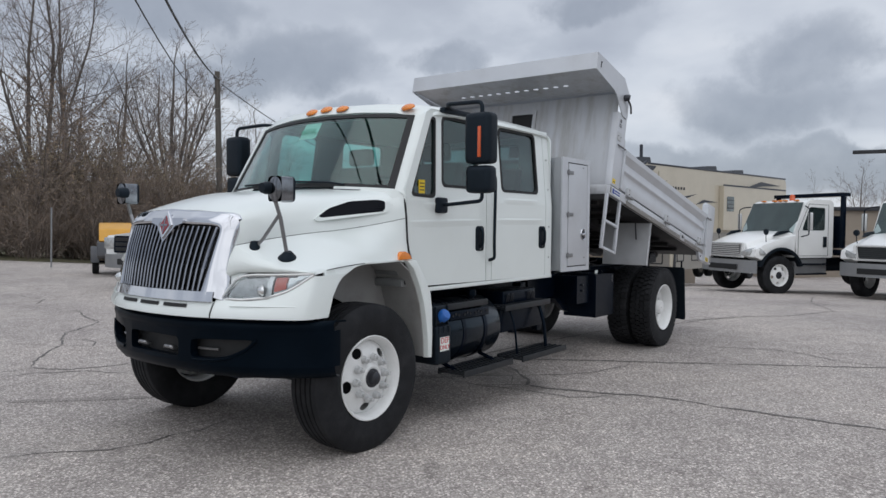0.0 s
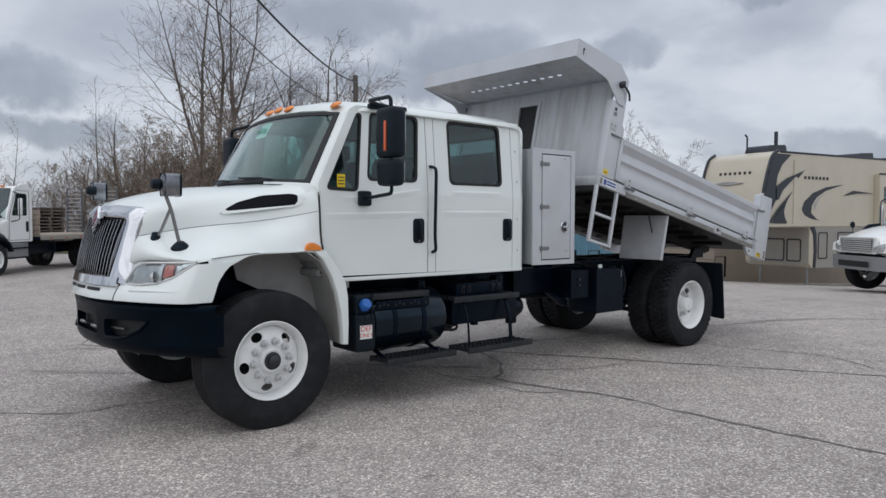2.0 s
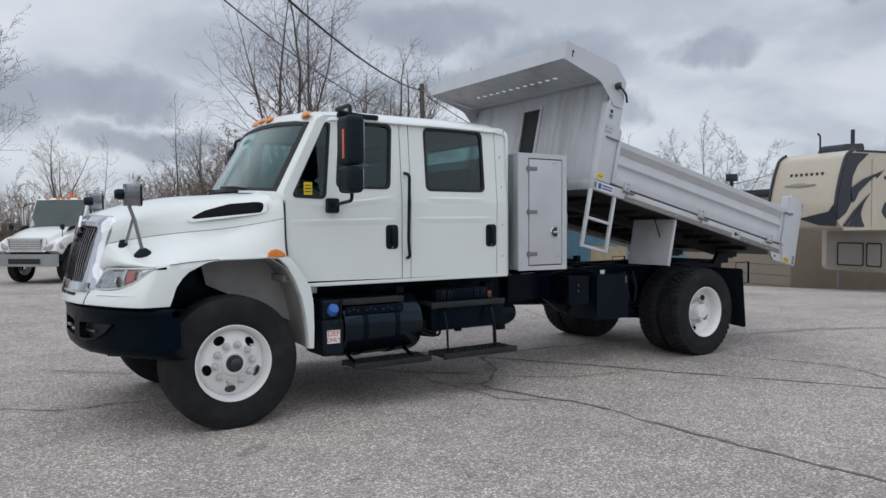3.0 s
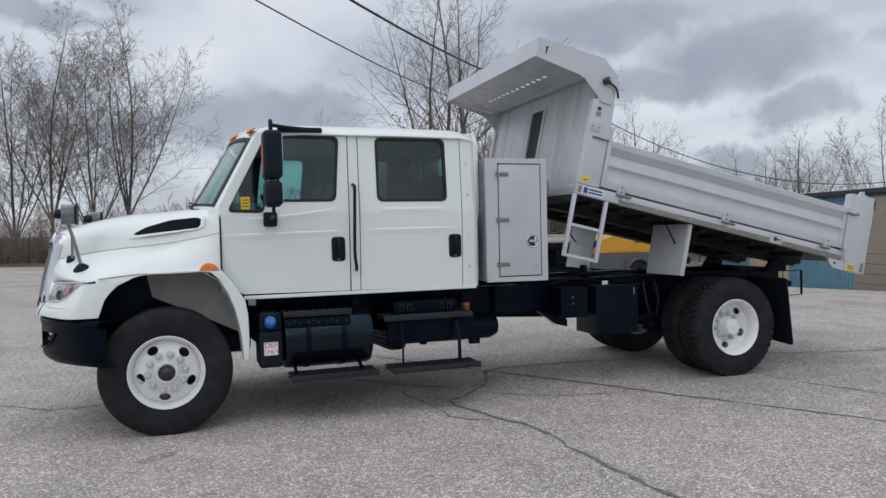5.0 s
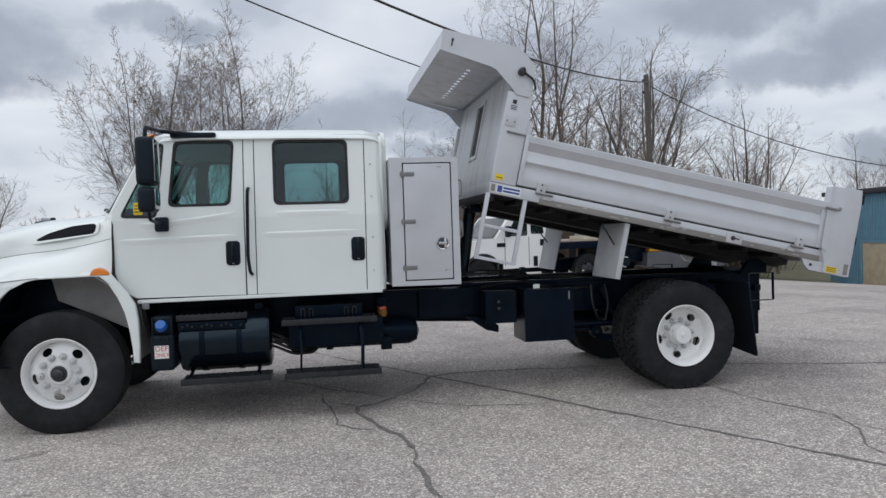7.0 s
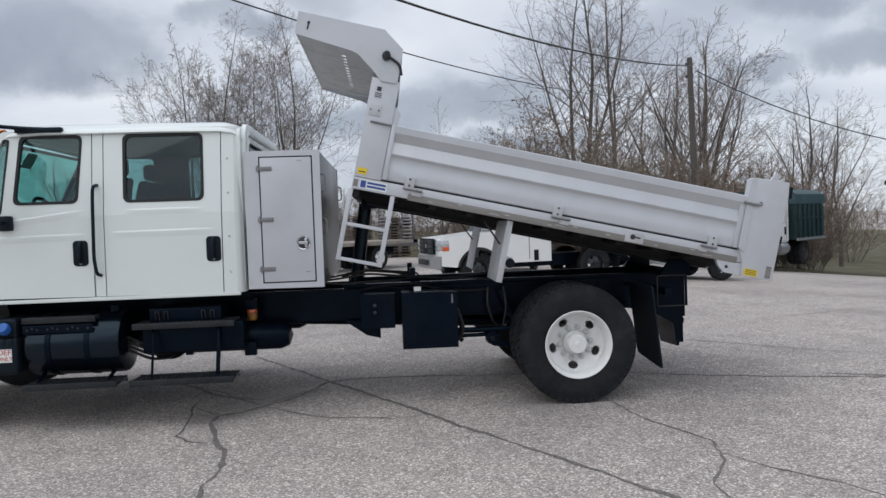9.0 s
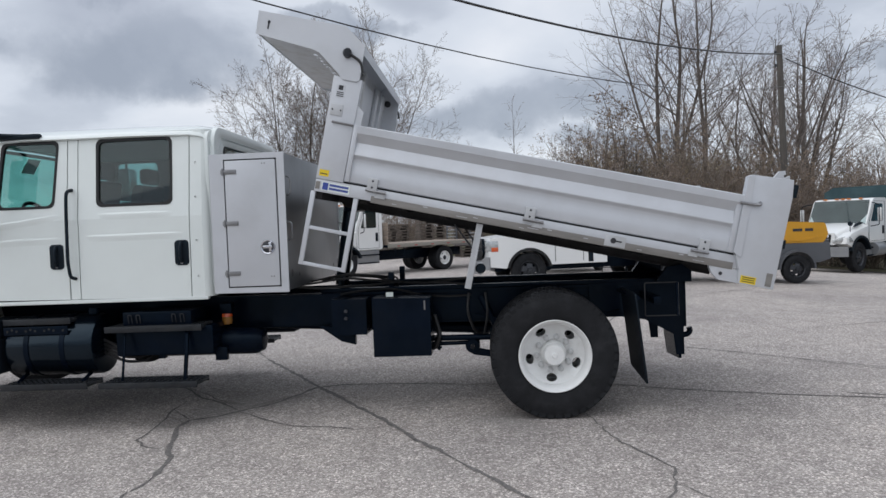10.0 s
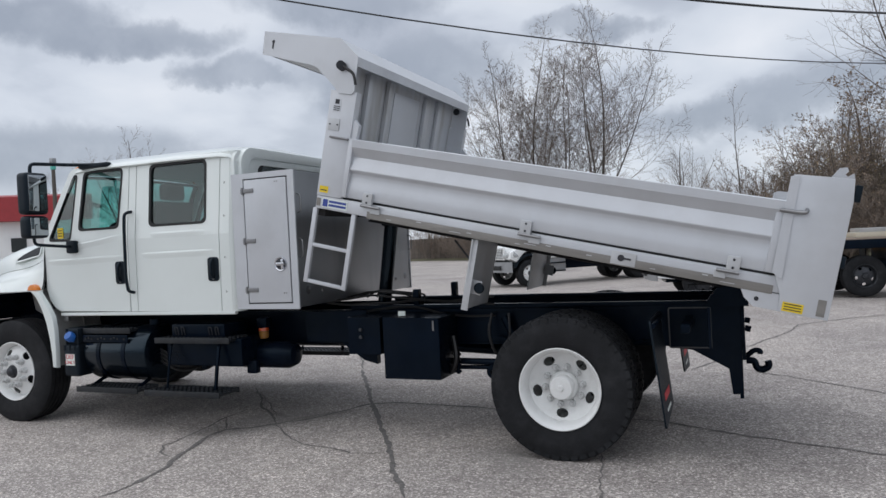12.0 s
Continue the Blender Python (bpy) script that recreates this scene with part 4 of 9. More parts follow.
part("badge_line", on_grille([(EY - 0.006, 1.45), (EY + 0.006, 1.45), (EY + 0.006, 1.55), (EY - 0.006, 1.55)], 0.032, 0.0025), M["chromebar"], em)
part("badge_line", on_grille([(EY - 0.04, 1.494), (EY + 0.04, 1.494), (EY + 0.04, 1.506), (EY - 0.04, 1.506)], 0.032, 0.0025), M["chromebar"], em)

# ---- bumper ----


def bump_x(y):
    return lerp(abs(y), [(0, -0.99), (0.3, -0.975), (0.55, -0.935), (0.75, -0.855), (0.9, -0.765), (1.02, -0.67), (1.12, -0.57), (1.165, -0.50), (1.175, -0.455)])


BY = [-1.175, -1.165, -1.12, -1.02, -0.9, -0.75, -0.62, -0.55, -0.3, 0, 0.3, 0.55, 0.62, 0.75, 0.9, 1.02, 1.12, 1.165, 1.175]
rows = [[(bump_x(y) + d, y, z) for y in BY] for z, d in ((0.925, 0.10), (0.93, 0.03), (0.922, 0.008), (0.90, -0.006), (0.878, 0.0), (0.868, 0.002))]
bumper = part("bumper", thicken(loft(rows), 0.012), M["bumper"], truck, "black steel front bumper", 50)


def low(y):
    return 0.012 * (1 - abs(y))


rows = [[(bump_x(y) + d, y * k, z + low(y)) for y in BY] for z, d, k in ((0.652, 0.004, 1), (0.62, 0.012, 0.998), (0.585, 0.04, 0.985), (0.565, 0.11, 0.95))]
part("bumper_lower", thicken(loft(rows), 0.012), M["bumper"], bumper, "", 50)
mid = [-1.175, -1.165, -1.14, -1.12, -1.07, -1.02, -0.96, -0.9, -0.82, -0.75, -0.68, -0.62, -0.55, -0.48, -0.40, -0.3, -0.2, -0.1, 0]
mid = mid + [-y for y in mid[-2::-1]]
side_hole = rpoly([(0.425, 0.806), (0.845, 0.816), (0.80, 0.765), (0.70, 0.715), (0.60, 0.697), (0.425, 0.693)], 0.035)
HOLES = [rrect(-0.31, 0.69, 0.31, 0.81, 0.03), side_hole, [(-y, z) for y, z in side_hole[::-1]]]
bm = prism([(y, 0.869) for y in mid] + [(y, 0.651 + low(y)) for y in mid[::-1]], "x", 0.0, 0.05, holes=HOLES)
for v in bm.verts:
    v.co.x = v.co.x + bump_x(v.co.y) + 0.003
part("bumper_face", bm, M["bumper"], bumper, "black bumper face with deep openings", 40)
part("opening_back", thicken(loft([[(bump_x(y) + 0.075, y, z) for y in BY[3:-3]] for z in (0.64, 0.87)]), 0.006), M["gasket"], bumper, "dark backing of the openings")
for s in (-1, 1):
    part("opening_bar", tube([(bump_x(y) + 0.05, s * y, 0.745) for y in (0.44, 0.52, 0.60)], 0.008, 6), M["steel"], bumper)
    part("bumper_lip", tube([(bump_x(y) - 0.002, s * y, z) for y, z in ((0.45, 0.680), (0.60, 0.685), (0.70, 0.703), (0.80, 0.753), (0.86, 0.815))], 0.009, 6), M["bumper"], bumper)
    part("tow_hook", tube(bend([(-0.93, s * 0.17 - 0.045, 0.715), (-0.965, s * 0.17 - 0.045, 0.735), (-0.965, s * 0.17 + 0.045, 0.735), (-0.93, s * 0.17 + 0.045, 0.715)], 0.02), 0.013, 8), M["steel"], bumper, "steel tow hook")
part("bumper_valance", prism([(-0.80, 0.57), (-0.80, 0.66), (-0.30, 0.66), (-0.45, 0.52)], "y", -0.70, 0.70), M["black"], bumper)

part("cowl_seam", tube([hood_pt(k, 1.0, -1) + Vector((0.004, -0.004, 0.002)) for k in range(2, 12)], 0.0075, 6), M["gasket"], hood, "dark gap behind the hood")
# the nose sits a little to the driver's side of the axle's middle


def shift_nose(ob):
    for c in ob.children:
        shift_nose(c)
    t = ob.matrix_basis.translation
    if t.length > 0.01:
        k = max(0.0, min(1.0, (0.2 - t.x) / 0.7))
        t.y -= 0.07 * k * (1 + max(-1, min(1, t.y / 0.5)))
        ob.matrix_basis = Matrix.Translation(t) @ ob.matrix_basis.to_3x3().to_4x4()
        return
    for v in ob.data.vertices:
        k = max(0.0, min(1.0, (0.2 - v.co.x) / 0.7))
        v.co.y -= 0.07 * k * (1 + max(-1, min(1, v.co.y / 0.5)))


bpy.context.view_layer.update()
shift_nose(hood)
shift_nose(bumper)

# ---- door mirrors ----
for s in (-1, 1):
    dm = part("door_mirror", bm_box((0.735, s * 1.28, 1.955), (0.875, s * 1.50, 2.325), 0.045, seg=3), M["plastic"], truck, "tall black door mirror on a bracket")
    part("lower_mirror", bm_box((0.74, s * 1.285, 1.745), (0.87, s * 1.495, 1.945), 0.045, seg=3), M["plastic"], dm, "black convex mirror housing")
    part("mirror_glass", bm_box((0.872, s * 1.30, 1.985), (0.8785, s * 1.48, 2.30), 0.002), M["mirror"], dm)
    part("mirror_glass", bm_box((0.868, s * 1.305, 1.77), (0.8745, s * 1.475, 1.925), 0.002), M["mirror"], dm)
    if s < 0:
        part("reflector", bm_box((0.727, s * 1.408, 2.0), (0.737, s * 1.434, 2.22), 0.004), M["orange"], dm, "orange mirror reflector")
    part("mirror_arm", tube(bend([(1.22, s * 0.955, 2.40), (0.98, s * 0.98, 2.412), (0.84, s * 1.05, 2.42), (0.80, s * 1.40, 2.405), (0.80, s * 1.40, 2.30)], 0.05), 0.016, 8), M["plastic"], dm, "black mirror arm")
    part("arm_foot", bm_box((0.90, s * 0.93, 2.375), (1.27, s * 0.985, 2.42), 0.02), M["plastic"], dm)
    part("mirror_arm", tube(bend([(0.82, s * 1.0, 1.665), (0.82, s * 1.08, 1.665), (0.81, s * 1.40, 1.69), (0.805, s * 1.40, 1.78)], 0.05), 0.014, 8), M["plastic"], dm)
    part("arm_foot", bm_box((0.765, s * 0.995, 1.60), (0.875, s * 1.05, 1.72), 0.02), M["plastic"], dm)


# ---- wheels ----
def tyre_mesh(r, w, lugs):
    """A tyre on its side: axis y, outer face at y = -w/2."""
    h = w / 2
    ri = 0.274
    prof = [(ri, -h * 0.80), (ri + 0.015, -h * 0.90), (ri + 0.05, -h * 0.98), (r - 0.11, -h), (r - 0.05, -h * 0.97), (r - 0.018, -h * 0.88), (r - 0.004, -h * 0.80)]
    rib = []
    if not lugs:
        for c in (-0.48, -0.16, 0.16, 0.48):
            rib += [(r, h * (c - 0.045)), (r - 0.014, h * (c - 0.035)), (r - 0.014, h * (c + 0.035)), (r, h * (c + 0.045))]
    else:
        rib = [(r - 0.014, -h * 0.78), (r - 0.014, h * 0.78)]
    prof = prof + rib + [(a, -b) for a, b in prof[::-1]]
    bm = lathe(prof + prof[:1], "y", 56)
    return bm


def tread_mesh(r, w):
    h = w / 2
    bm = bmesh.new()
    for k in range(46):
        a = 2 * math.pi * k / 46
        for y0, y1, off in ((-0.96, -0.42, 0), (-0.36, 0.0, 0.5), (0.04, 0.38, 0), (0.42, 0.96, 0.5)):
            aa = a + off * 2 * math.pi / 46
            b2 = bm_box((-0.024, h * y0, r - 0.03), (0.024, h * y1, r + 0.002), 0.0)
            mm = Matrix.Rotation(aa, 4, 'Y') @ Matrix.Rotation(0.12 if off else -0.12, 4, 'Z')
            if abs(y0) > 0.9 or abs(y1) > 0.9:
                for v in b2.verts:
                    if abs(v.co.y) > 0.9 * h:
                        v.co.z -= 0.014
            for f in [[mm @ v.co for v in f.verts] for f in b2.faces]:
                bm.faces.new([bm.verts.new(p) for p in f])
            b2.free()
    return bm


def disc_mesh(front):
    """A steel disc wheel with five hand holes; the outside looks along -y."""
    bm = bmesh.new()
    n = 40
    circ = lambda r, k: [(r * math.cos(2 * math.pi * i / k), r * math.sin(2 * math.pi * i / k)) for i in range(k)]
    holes = [circ(0.10, 24)]
    for k in range(5):
        a = 2 * math.pi * k / 5 + 0.838
        c, t = (math.cos(a), math.sin(a)), (-math.sin(a), math.cos(a))
        holes.append([(c[0] * (0.207 + 0.034 * math.cos(q)) + t[0] * 0.046 * math.sin(q), c[1] * (0.207 + 0.034 * math.cos(q)) + t[1] * 0.046 * math.sin(q)) for q in [2 * math.pi * i / 14 for i in range(14)]])
    prism(circ(0.262, n), "y", 0.0, 0.012, bm, holes=holes)
    if front:
        prof = [(0.0, -0.068), (0.155, -0.068), (0.170, -0.062), (0.235, -0.028), (0.262, -0.008)]
    else:
        prof = [(0.0, 0.075), (0.15, 0.075), (0.165, 0.07), (0.24, 0.045), (0.262, 0.03)]
    for v in bm.verts:
        v.co.y += lerp(math.hypot(v.co.x, v.co.z), prof)
    # rim
    lathe([(0.255, 0.05), (0.261, 0.02), (0.268, -0.045), (0.283, -0.075), (0.298, -0.088), (0.304, -0.086), (0.304, -0.078), (0.290, -0.068), (0.276, -0.03), (0.272, 0.10), (0.285, 0.16), (0.30, 0.17)], "y", 48, bm)
    for v in bm.verts:
        v.co.x, v.co.z = v.co.x * 0.937, v.co.z * 0.937
    return bm


def wheel_at(x, y, front, flip, lug=False):
    """flip turns the outside towards +y."""
    m = Matrix.Translation((x, y, 0.489 if x < 1 else 0.493)) @ (pose(0, 0, 0, 0, 0, 180) if flip else Matrix.Identity(4))
    w = new("wheel", WHEEL[front])
    w.parent, w.matrix_basis = truck, m
    w["label"] = "white steel disc wheel"
    t = new("tyre", TYRE[front])
    t.parent = w
    t["label"] = "black ribbed tyre" if front else "black lugged tyre"
    t.matrix_basis = Matrix.Translation((0, 0.045, 0))
    if lug:
        tb_ = tagged(new("tread_rubber", TREAD), kind="stuff")
        tb_.parent, tb_.matrix_basis = w, Matrix.Translation((0, 0.045, 0))
    hub = new("hub", HUB[front])
    hub.parent = w
    hub["label"] = "dark hub cap" if front else "white axle hub"
    rr, yy = (0.139, -0.069) if front else (0.134, 0.073)
    if front:
        rg = new("hub_ring", RING)
        rg.parent = w
    for k in range(10):
        a = 2 * math.pi * k / 10 + 0.1
        nt = new("wheel_nut", NUT)
        nt.parent, nt.matrix_basis = w, Matrix.Translation((rr * math.cos(a), yy, rr * math.sin(a)))
    return w


WHEEL = {f: make("wheel", disc_mesh(f), M["wheel"]) for f in (True, False)}
TREAD = make("tread_rubber", tread_mesh(0.500, 0.265), M["rubber"], 30)
TYRE = {True: make("tyre", tyre_mesh(0.497, 0.275, False), M["rubber"]), False: make("tyre", tyre_mesh(0.500, 0.265, True), M["rubber"], 30)}
HUB = {True: make("hub", lathe([(0.0, -0.135), (0.03, -0.134), (0.042, -0.125), (0.046, -0.10), (0.062, -0.097), (0.066, -0.06)], "y", 24), M["hubgrey"]),
       False: make("hub", lathe([(0.0, -0.060), (0.018, -0.060), (0.022, -0.052), (0.074, -0.050), (0.080, -0.042), (0.083, 0.035), (0.098, 0.045), (0.104, 0.06), (0.104, 0.08)], "y", 28), M["wheel"])}
RING = make("hub_ring", lathe([(0.064, -0.090), (0.078, -0.093), (0.090, -0.085), (0.098, -0.066), (0.112, -0.060)], "y", 28), M["wheel"])
NUT = make("wheel_nut", lathe([(0.0, -0.056), (0.013, -0.056), (0.0145, -0.034), (0.023, -0.031), (0.026, 0.0), (0.030, 0.004)], "y", 8), M["nut"])
for s in (-1, 1):
    wheel_at(0.0, s * 0.985, True, s > 0)
    wheel_at(5.385, s * 1.035, False, s > 0, True)
    w = wheel_at(5.385, s * 0.735, True, s > 0, True)
    for ch in list(w.children):
        if ch.name.startswith("tyre"):
            ch.data = TYRE[False]

# ---- chassis ----
chassis = part("frame_rail", prism([(-0.75, 0.70), (-0.75, 0.93), (0.6, 0.95), (3.0, 0.985), (6.56, 0.985), (6.56, 0.72), (3.0, 0.70)], "y", -0.44, -0.425), M["black"], truck, "black steel frame rail")
for z0, z1 in ((0.965, 0.985), (0.70, 0.715)):
    part("rail_flange", bm_box((0.9, -0.47, z0), (6.56, -0.40, z1)), M["black"], chassis)
fr2 = part("frame_rail", prism([(-0.75, 0.70), (-0.75, 0.93), (0.6, 0.95), (3.0, 0.985), (6.56, 0.985), (6.56, 0.72), (3.0, 0.70)], "y", 0.425, 0.44), M["black"], truck, "black steel frame rail")
for x in (0.6, 2.3, 3.5, 4.4, 5.0, 5.8, 6.45):
    part("crossmember", bm_box((x - 0.05, -0.425, 0.74), (x + 0.05, 0.425, 0.94), 0.01), M["black"], chassis)
# subframe under the bed
for s in (-1, 1):
    part("subframe_rail", bm_box((3.42, s * 0.43 - 0.03, 0.987), (6.56, s * 0.43 + 0.03, 1.022), 0.006), M["black"], chassis, "black bed subframe")
    part("subframe_post", bm_box((4.02, s * 0.43 - 0.035, 1.02), (4.07, s * 0.43 + 0.035, 1.15), 0.006), M["black"], chassis)
    part("rear_gusset", prism([(5.75, 0.99), (6.17, 1.0), (6.545, 1.04), (6.545, 0.36), (6.475, 0.36), (6.455, 0.54), (6.22, 0.67), (5.75, 0.74)], "y", s * 0.475, s * 0.455), M["black"], chassis, "black rear frame plate")
    part("hinge_plate", prism([(6.30, 0.99), (6.60, 0.99), (6.60, 1.08), (6.52, 1.14), (6.40, 1.12)], "y", s * 0.55, s * 0.50), M["black"], chassis)
    # leaf springs and axles
    for x0, zz in ((0.0, 0.60), (5.385, 0.66)):
        for j in range(4):
            L = 0.62 - 0.12 * j
            part("leaf_spring", thicken(loft([[(x0 + L * q, s * yy, zz - 0.016 * j + 0.10 * q * q) for q in (-1, -0.6, -0.2, 0.2, 0.6, 1)] for yy in (0.46, 0.54)]), 0.012), M["black"], chassis)
part("front_axle", tube([(0, -0.86, 0.50), (0, -0.62, 0.46), (0, -0.4, 0.42), (0, 0.4, 0.42), (0, 0.62, 0.46), (0, 0.86, 0.50)], 0.055, 10), M["black"], chassis, "black front axle")
ax = part("rear_axle", tube([(5.385, -0.9, 0.508), (5.385, 0.9, 0.508)], 0.085, 16), M["black"], chassis, "black rear axle")
part("differential", lathe([(0.0, -0.22), (0.12, -0.2), (0.2, -0.1), (0.225, 0.0), (0.2, 0.1), (0.12, 0.2), (0, 0.22)], "y", 24, centre=(5.385, 0, 0.53)), M["black"], ax)
part("drive_shaft", tube([(2.2, 0, 0.72), (5.15, 0, 0.56)], 0.055, 14), M["black"], chassis, "black drive shaft")
part("gearbox", bm_box((0.7, -0.30, 0.55), (2.2, 0.30, 1.0), 0.08, seg=3), M["black"], chassis, "black engine and gearbox")
part("oil_pan", bm_box((-0.55, -0.28, 0.48), (0.7, 0.28, 1.05), 0.06), M["black"], chassis)
for s in (-1, 1):
    part("brake_chamber", lathe([(0, -0.10), (0.075, -0.09), (0.085, 0), (0.075, 0.09), (0, 0.10)], "x", 18, centre=(4.98, s * 0.36, 0.60)), M["black"], chassis, "black brake chamber")
    part("brake_drum", lathe([(0.0, -0.08), (0.20, -0.08), (0.21, 0.08), (0.0, 0.08)], "y", 24, centre=(0, s * 0.80, 0.508)), M["hubgrey"], chassis)
    part("shock_absorber", tube([(4.82, s * 0.50, 0.92), (5.0, s * 0.52, 0.55)], 0.03, 10), M["black"], chassis)
for s in (-1, 1):
    part("torque_rod", tube([(4.38, s * 0.55, 0.575), (4.92, s * 0.55, 0.572)], 0.026, 10), M["black"], chassis, "black suspension rod")
    part("torque_rod", tube([(4.38, s * 0.52, 0.52), (4.80, s * 0.52, 0.525)], 0.018, 8), M["black"], chassis)
    sh = part("spring_shackle", lathe([(0.018, -0.03), (0.058, -0.03), (0.064, 0.0), (0.058, 0.03), (0.018, 0.03)], "y", 20, centre=(4.738, s * 0.55, 0.50)), M["black"], chassis, "black spring shackle")
    part("shackle_arm", prism(rpoly([(4.70, 0.47), (4.74, 0.425), (4.94, 0.395), (4.96, 0.44), (4.80, 0.475)], 0.015), "y", s * 0.56, s * 0.53), M["black"], sh)
    part("shackle_bolt", lathe([(0.0, 0.045), (0.018, 0.042), (0.02, 0.0)], "y", 8, centre=(4.738, s * 0.55 - (0.07 if s < 0 else -0.02), 0.50)), M["hubgrey"], sh)
    for z in (0.50, 0.545, 0.59, 0.635):
        part("fitting", tube([(4.415, s * 0.60, z), (4.475, s * 0.60, z + 0.003)], 0.011, 8), M["hubgrey" if z > 0.58 else "black"], chassis, "small pipe fitting")
    part("manifold", bm_box((4.44, s * 0.585, 0.48), (4.465, s * 0.615, 0.66), 0.006), M["black"], chassis)
# air lines along the rail
for k, (z, y) in enumerate(((1.06, -0.48), (1.03, -0.50), (0.95, -0.485))):
    pts = [(3.2 + 0.22 * i, y + 0.015 * math.sin(i * 1.7 + k), z + 0.025 * math.sin(i * 1.1 + k * 2) + (0.035 if i in (2, 3, 4) else 0)) for i in range(8)]
    part("air_line", tube(bend(pts, 0.08), 0.010, 6), M["hose"], chassis, "black air hose")
for k in range(4):
    part("air_line", tube(bend([(3.3 + 0.1 * k, -0.3, 1.08), (3.6, -0.40 + 0.05 * k, 1.14), (3.95 + 0.05 * k, -0.36, 1.10), (4.1, -0.45, 1.02)], 0.1), 0.009, 6), M["hose"], chassis)
    part("hydraulic_hose", tube(bend([(1.64, -0.86, 0.70 - 0.035 * k), (1.73, -0.88, 0.665 - 0.035 * k), (1.80 + 0.015 * k, -0.86, 0.625 - 0.042 * k), (1.90 + 0.03 * k, -0.80, 0.60 - 0.034 * k), (2.02, -0.72, 0.60 - 0.01 * k)], 0.06), 0.0125, 7), M["hose"], chassis, "black hose")
    part("hydraulic_hose", tube(bend([(1.72 + 0.02 * k, -0.55, 0.62 - 0.03 * k), (1.85, -0.72, 0.55 - 0.02 * k), (2.0, -0.70, 0.52 - 0.015 * k), (2.12, -0.5, 0.58)], 0.1), 0.014, 6), M["hose"], chassis, "black hose")
part("air_line", tube(bend([(4.42, -0.6, 0.78), (4.47, -0.66, 0.62), (4.42, -0.66, 0.50), (4.36, -0.55, 0.52)], 0.08), 0.022, 8), M["hose"], chassis)
part("air_line", tube(bend([(4.72, -0.5, 0.95), (4.70, -0.56, 0.80), (4.76, -0.56, 0.62), (4.86, -0.45, 0.58)], 0.1), 0.012, 8), M["hose"], chassis)
part("air_line", tube(bend([(4.86, -0.5, 0.95), (4.88, -0.55, 0.78), (4.84, -0.55, 0.60)], 0.1), 0.010, 8), M["hose"], chassis)
part("exhaust_pipe", tube(bend([(2.3, 0.1, 0.66), (2.8, 0.25, 0.66), (4.6, 0.30, 0.66), (4.9, 0.28, 0.70)], 0.15), 0.05, 12), M["black"], chassis, "black exhaust pipe")
part("pump_bracket", prism([(3.42, 0.72), (3.62, 0.58), (3.74, 0.55), (3.74, 0.62), (3.6, 0.70)], "y", -0.62, -0.56), M["black"], chassis)

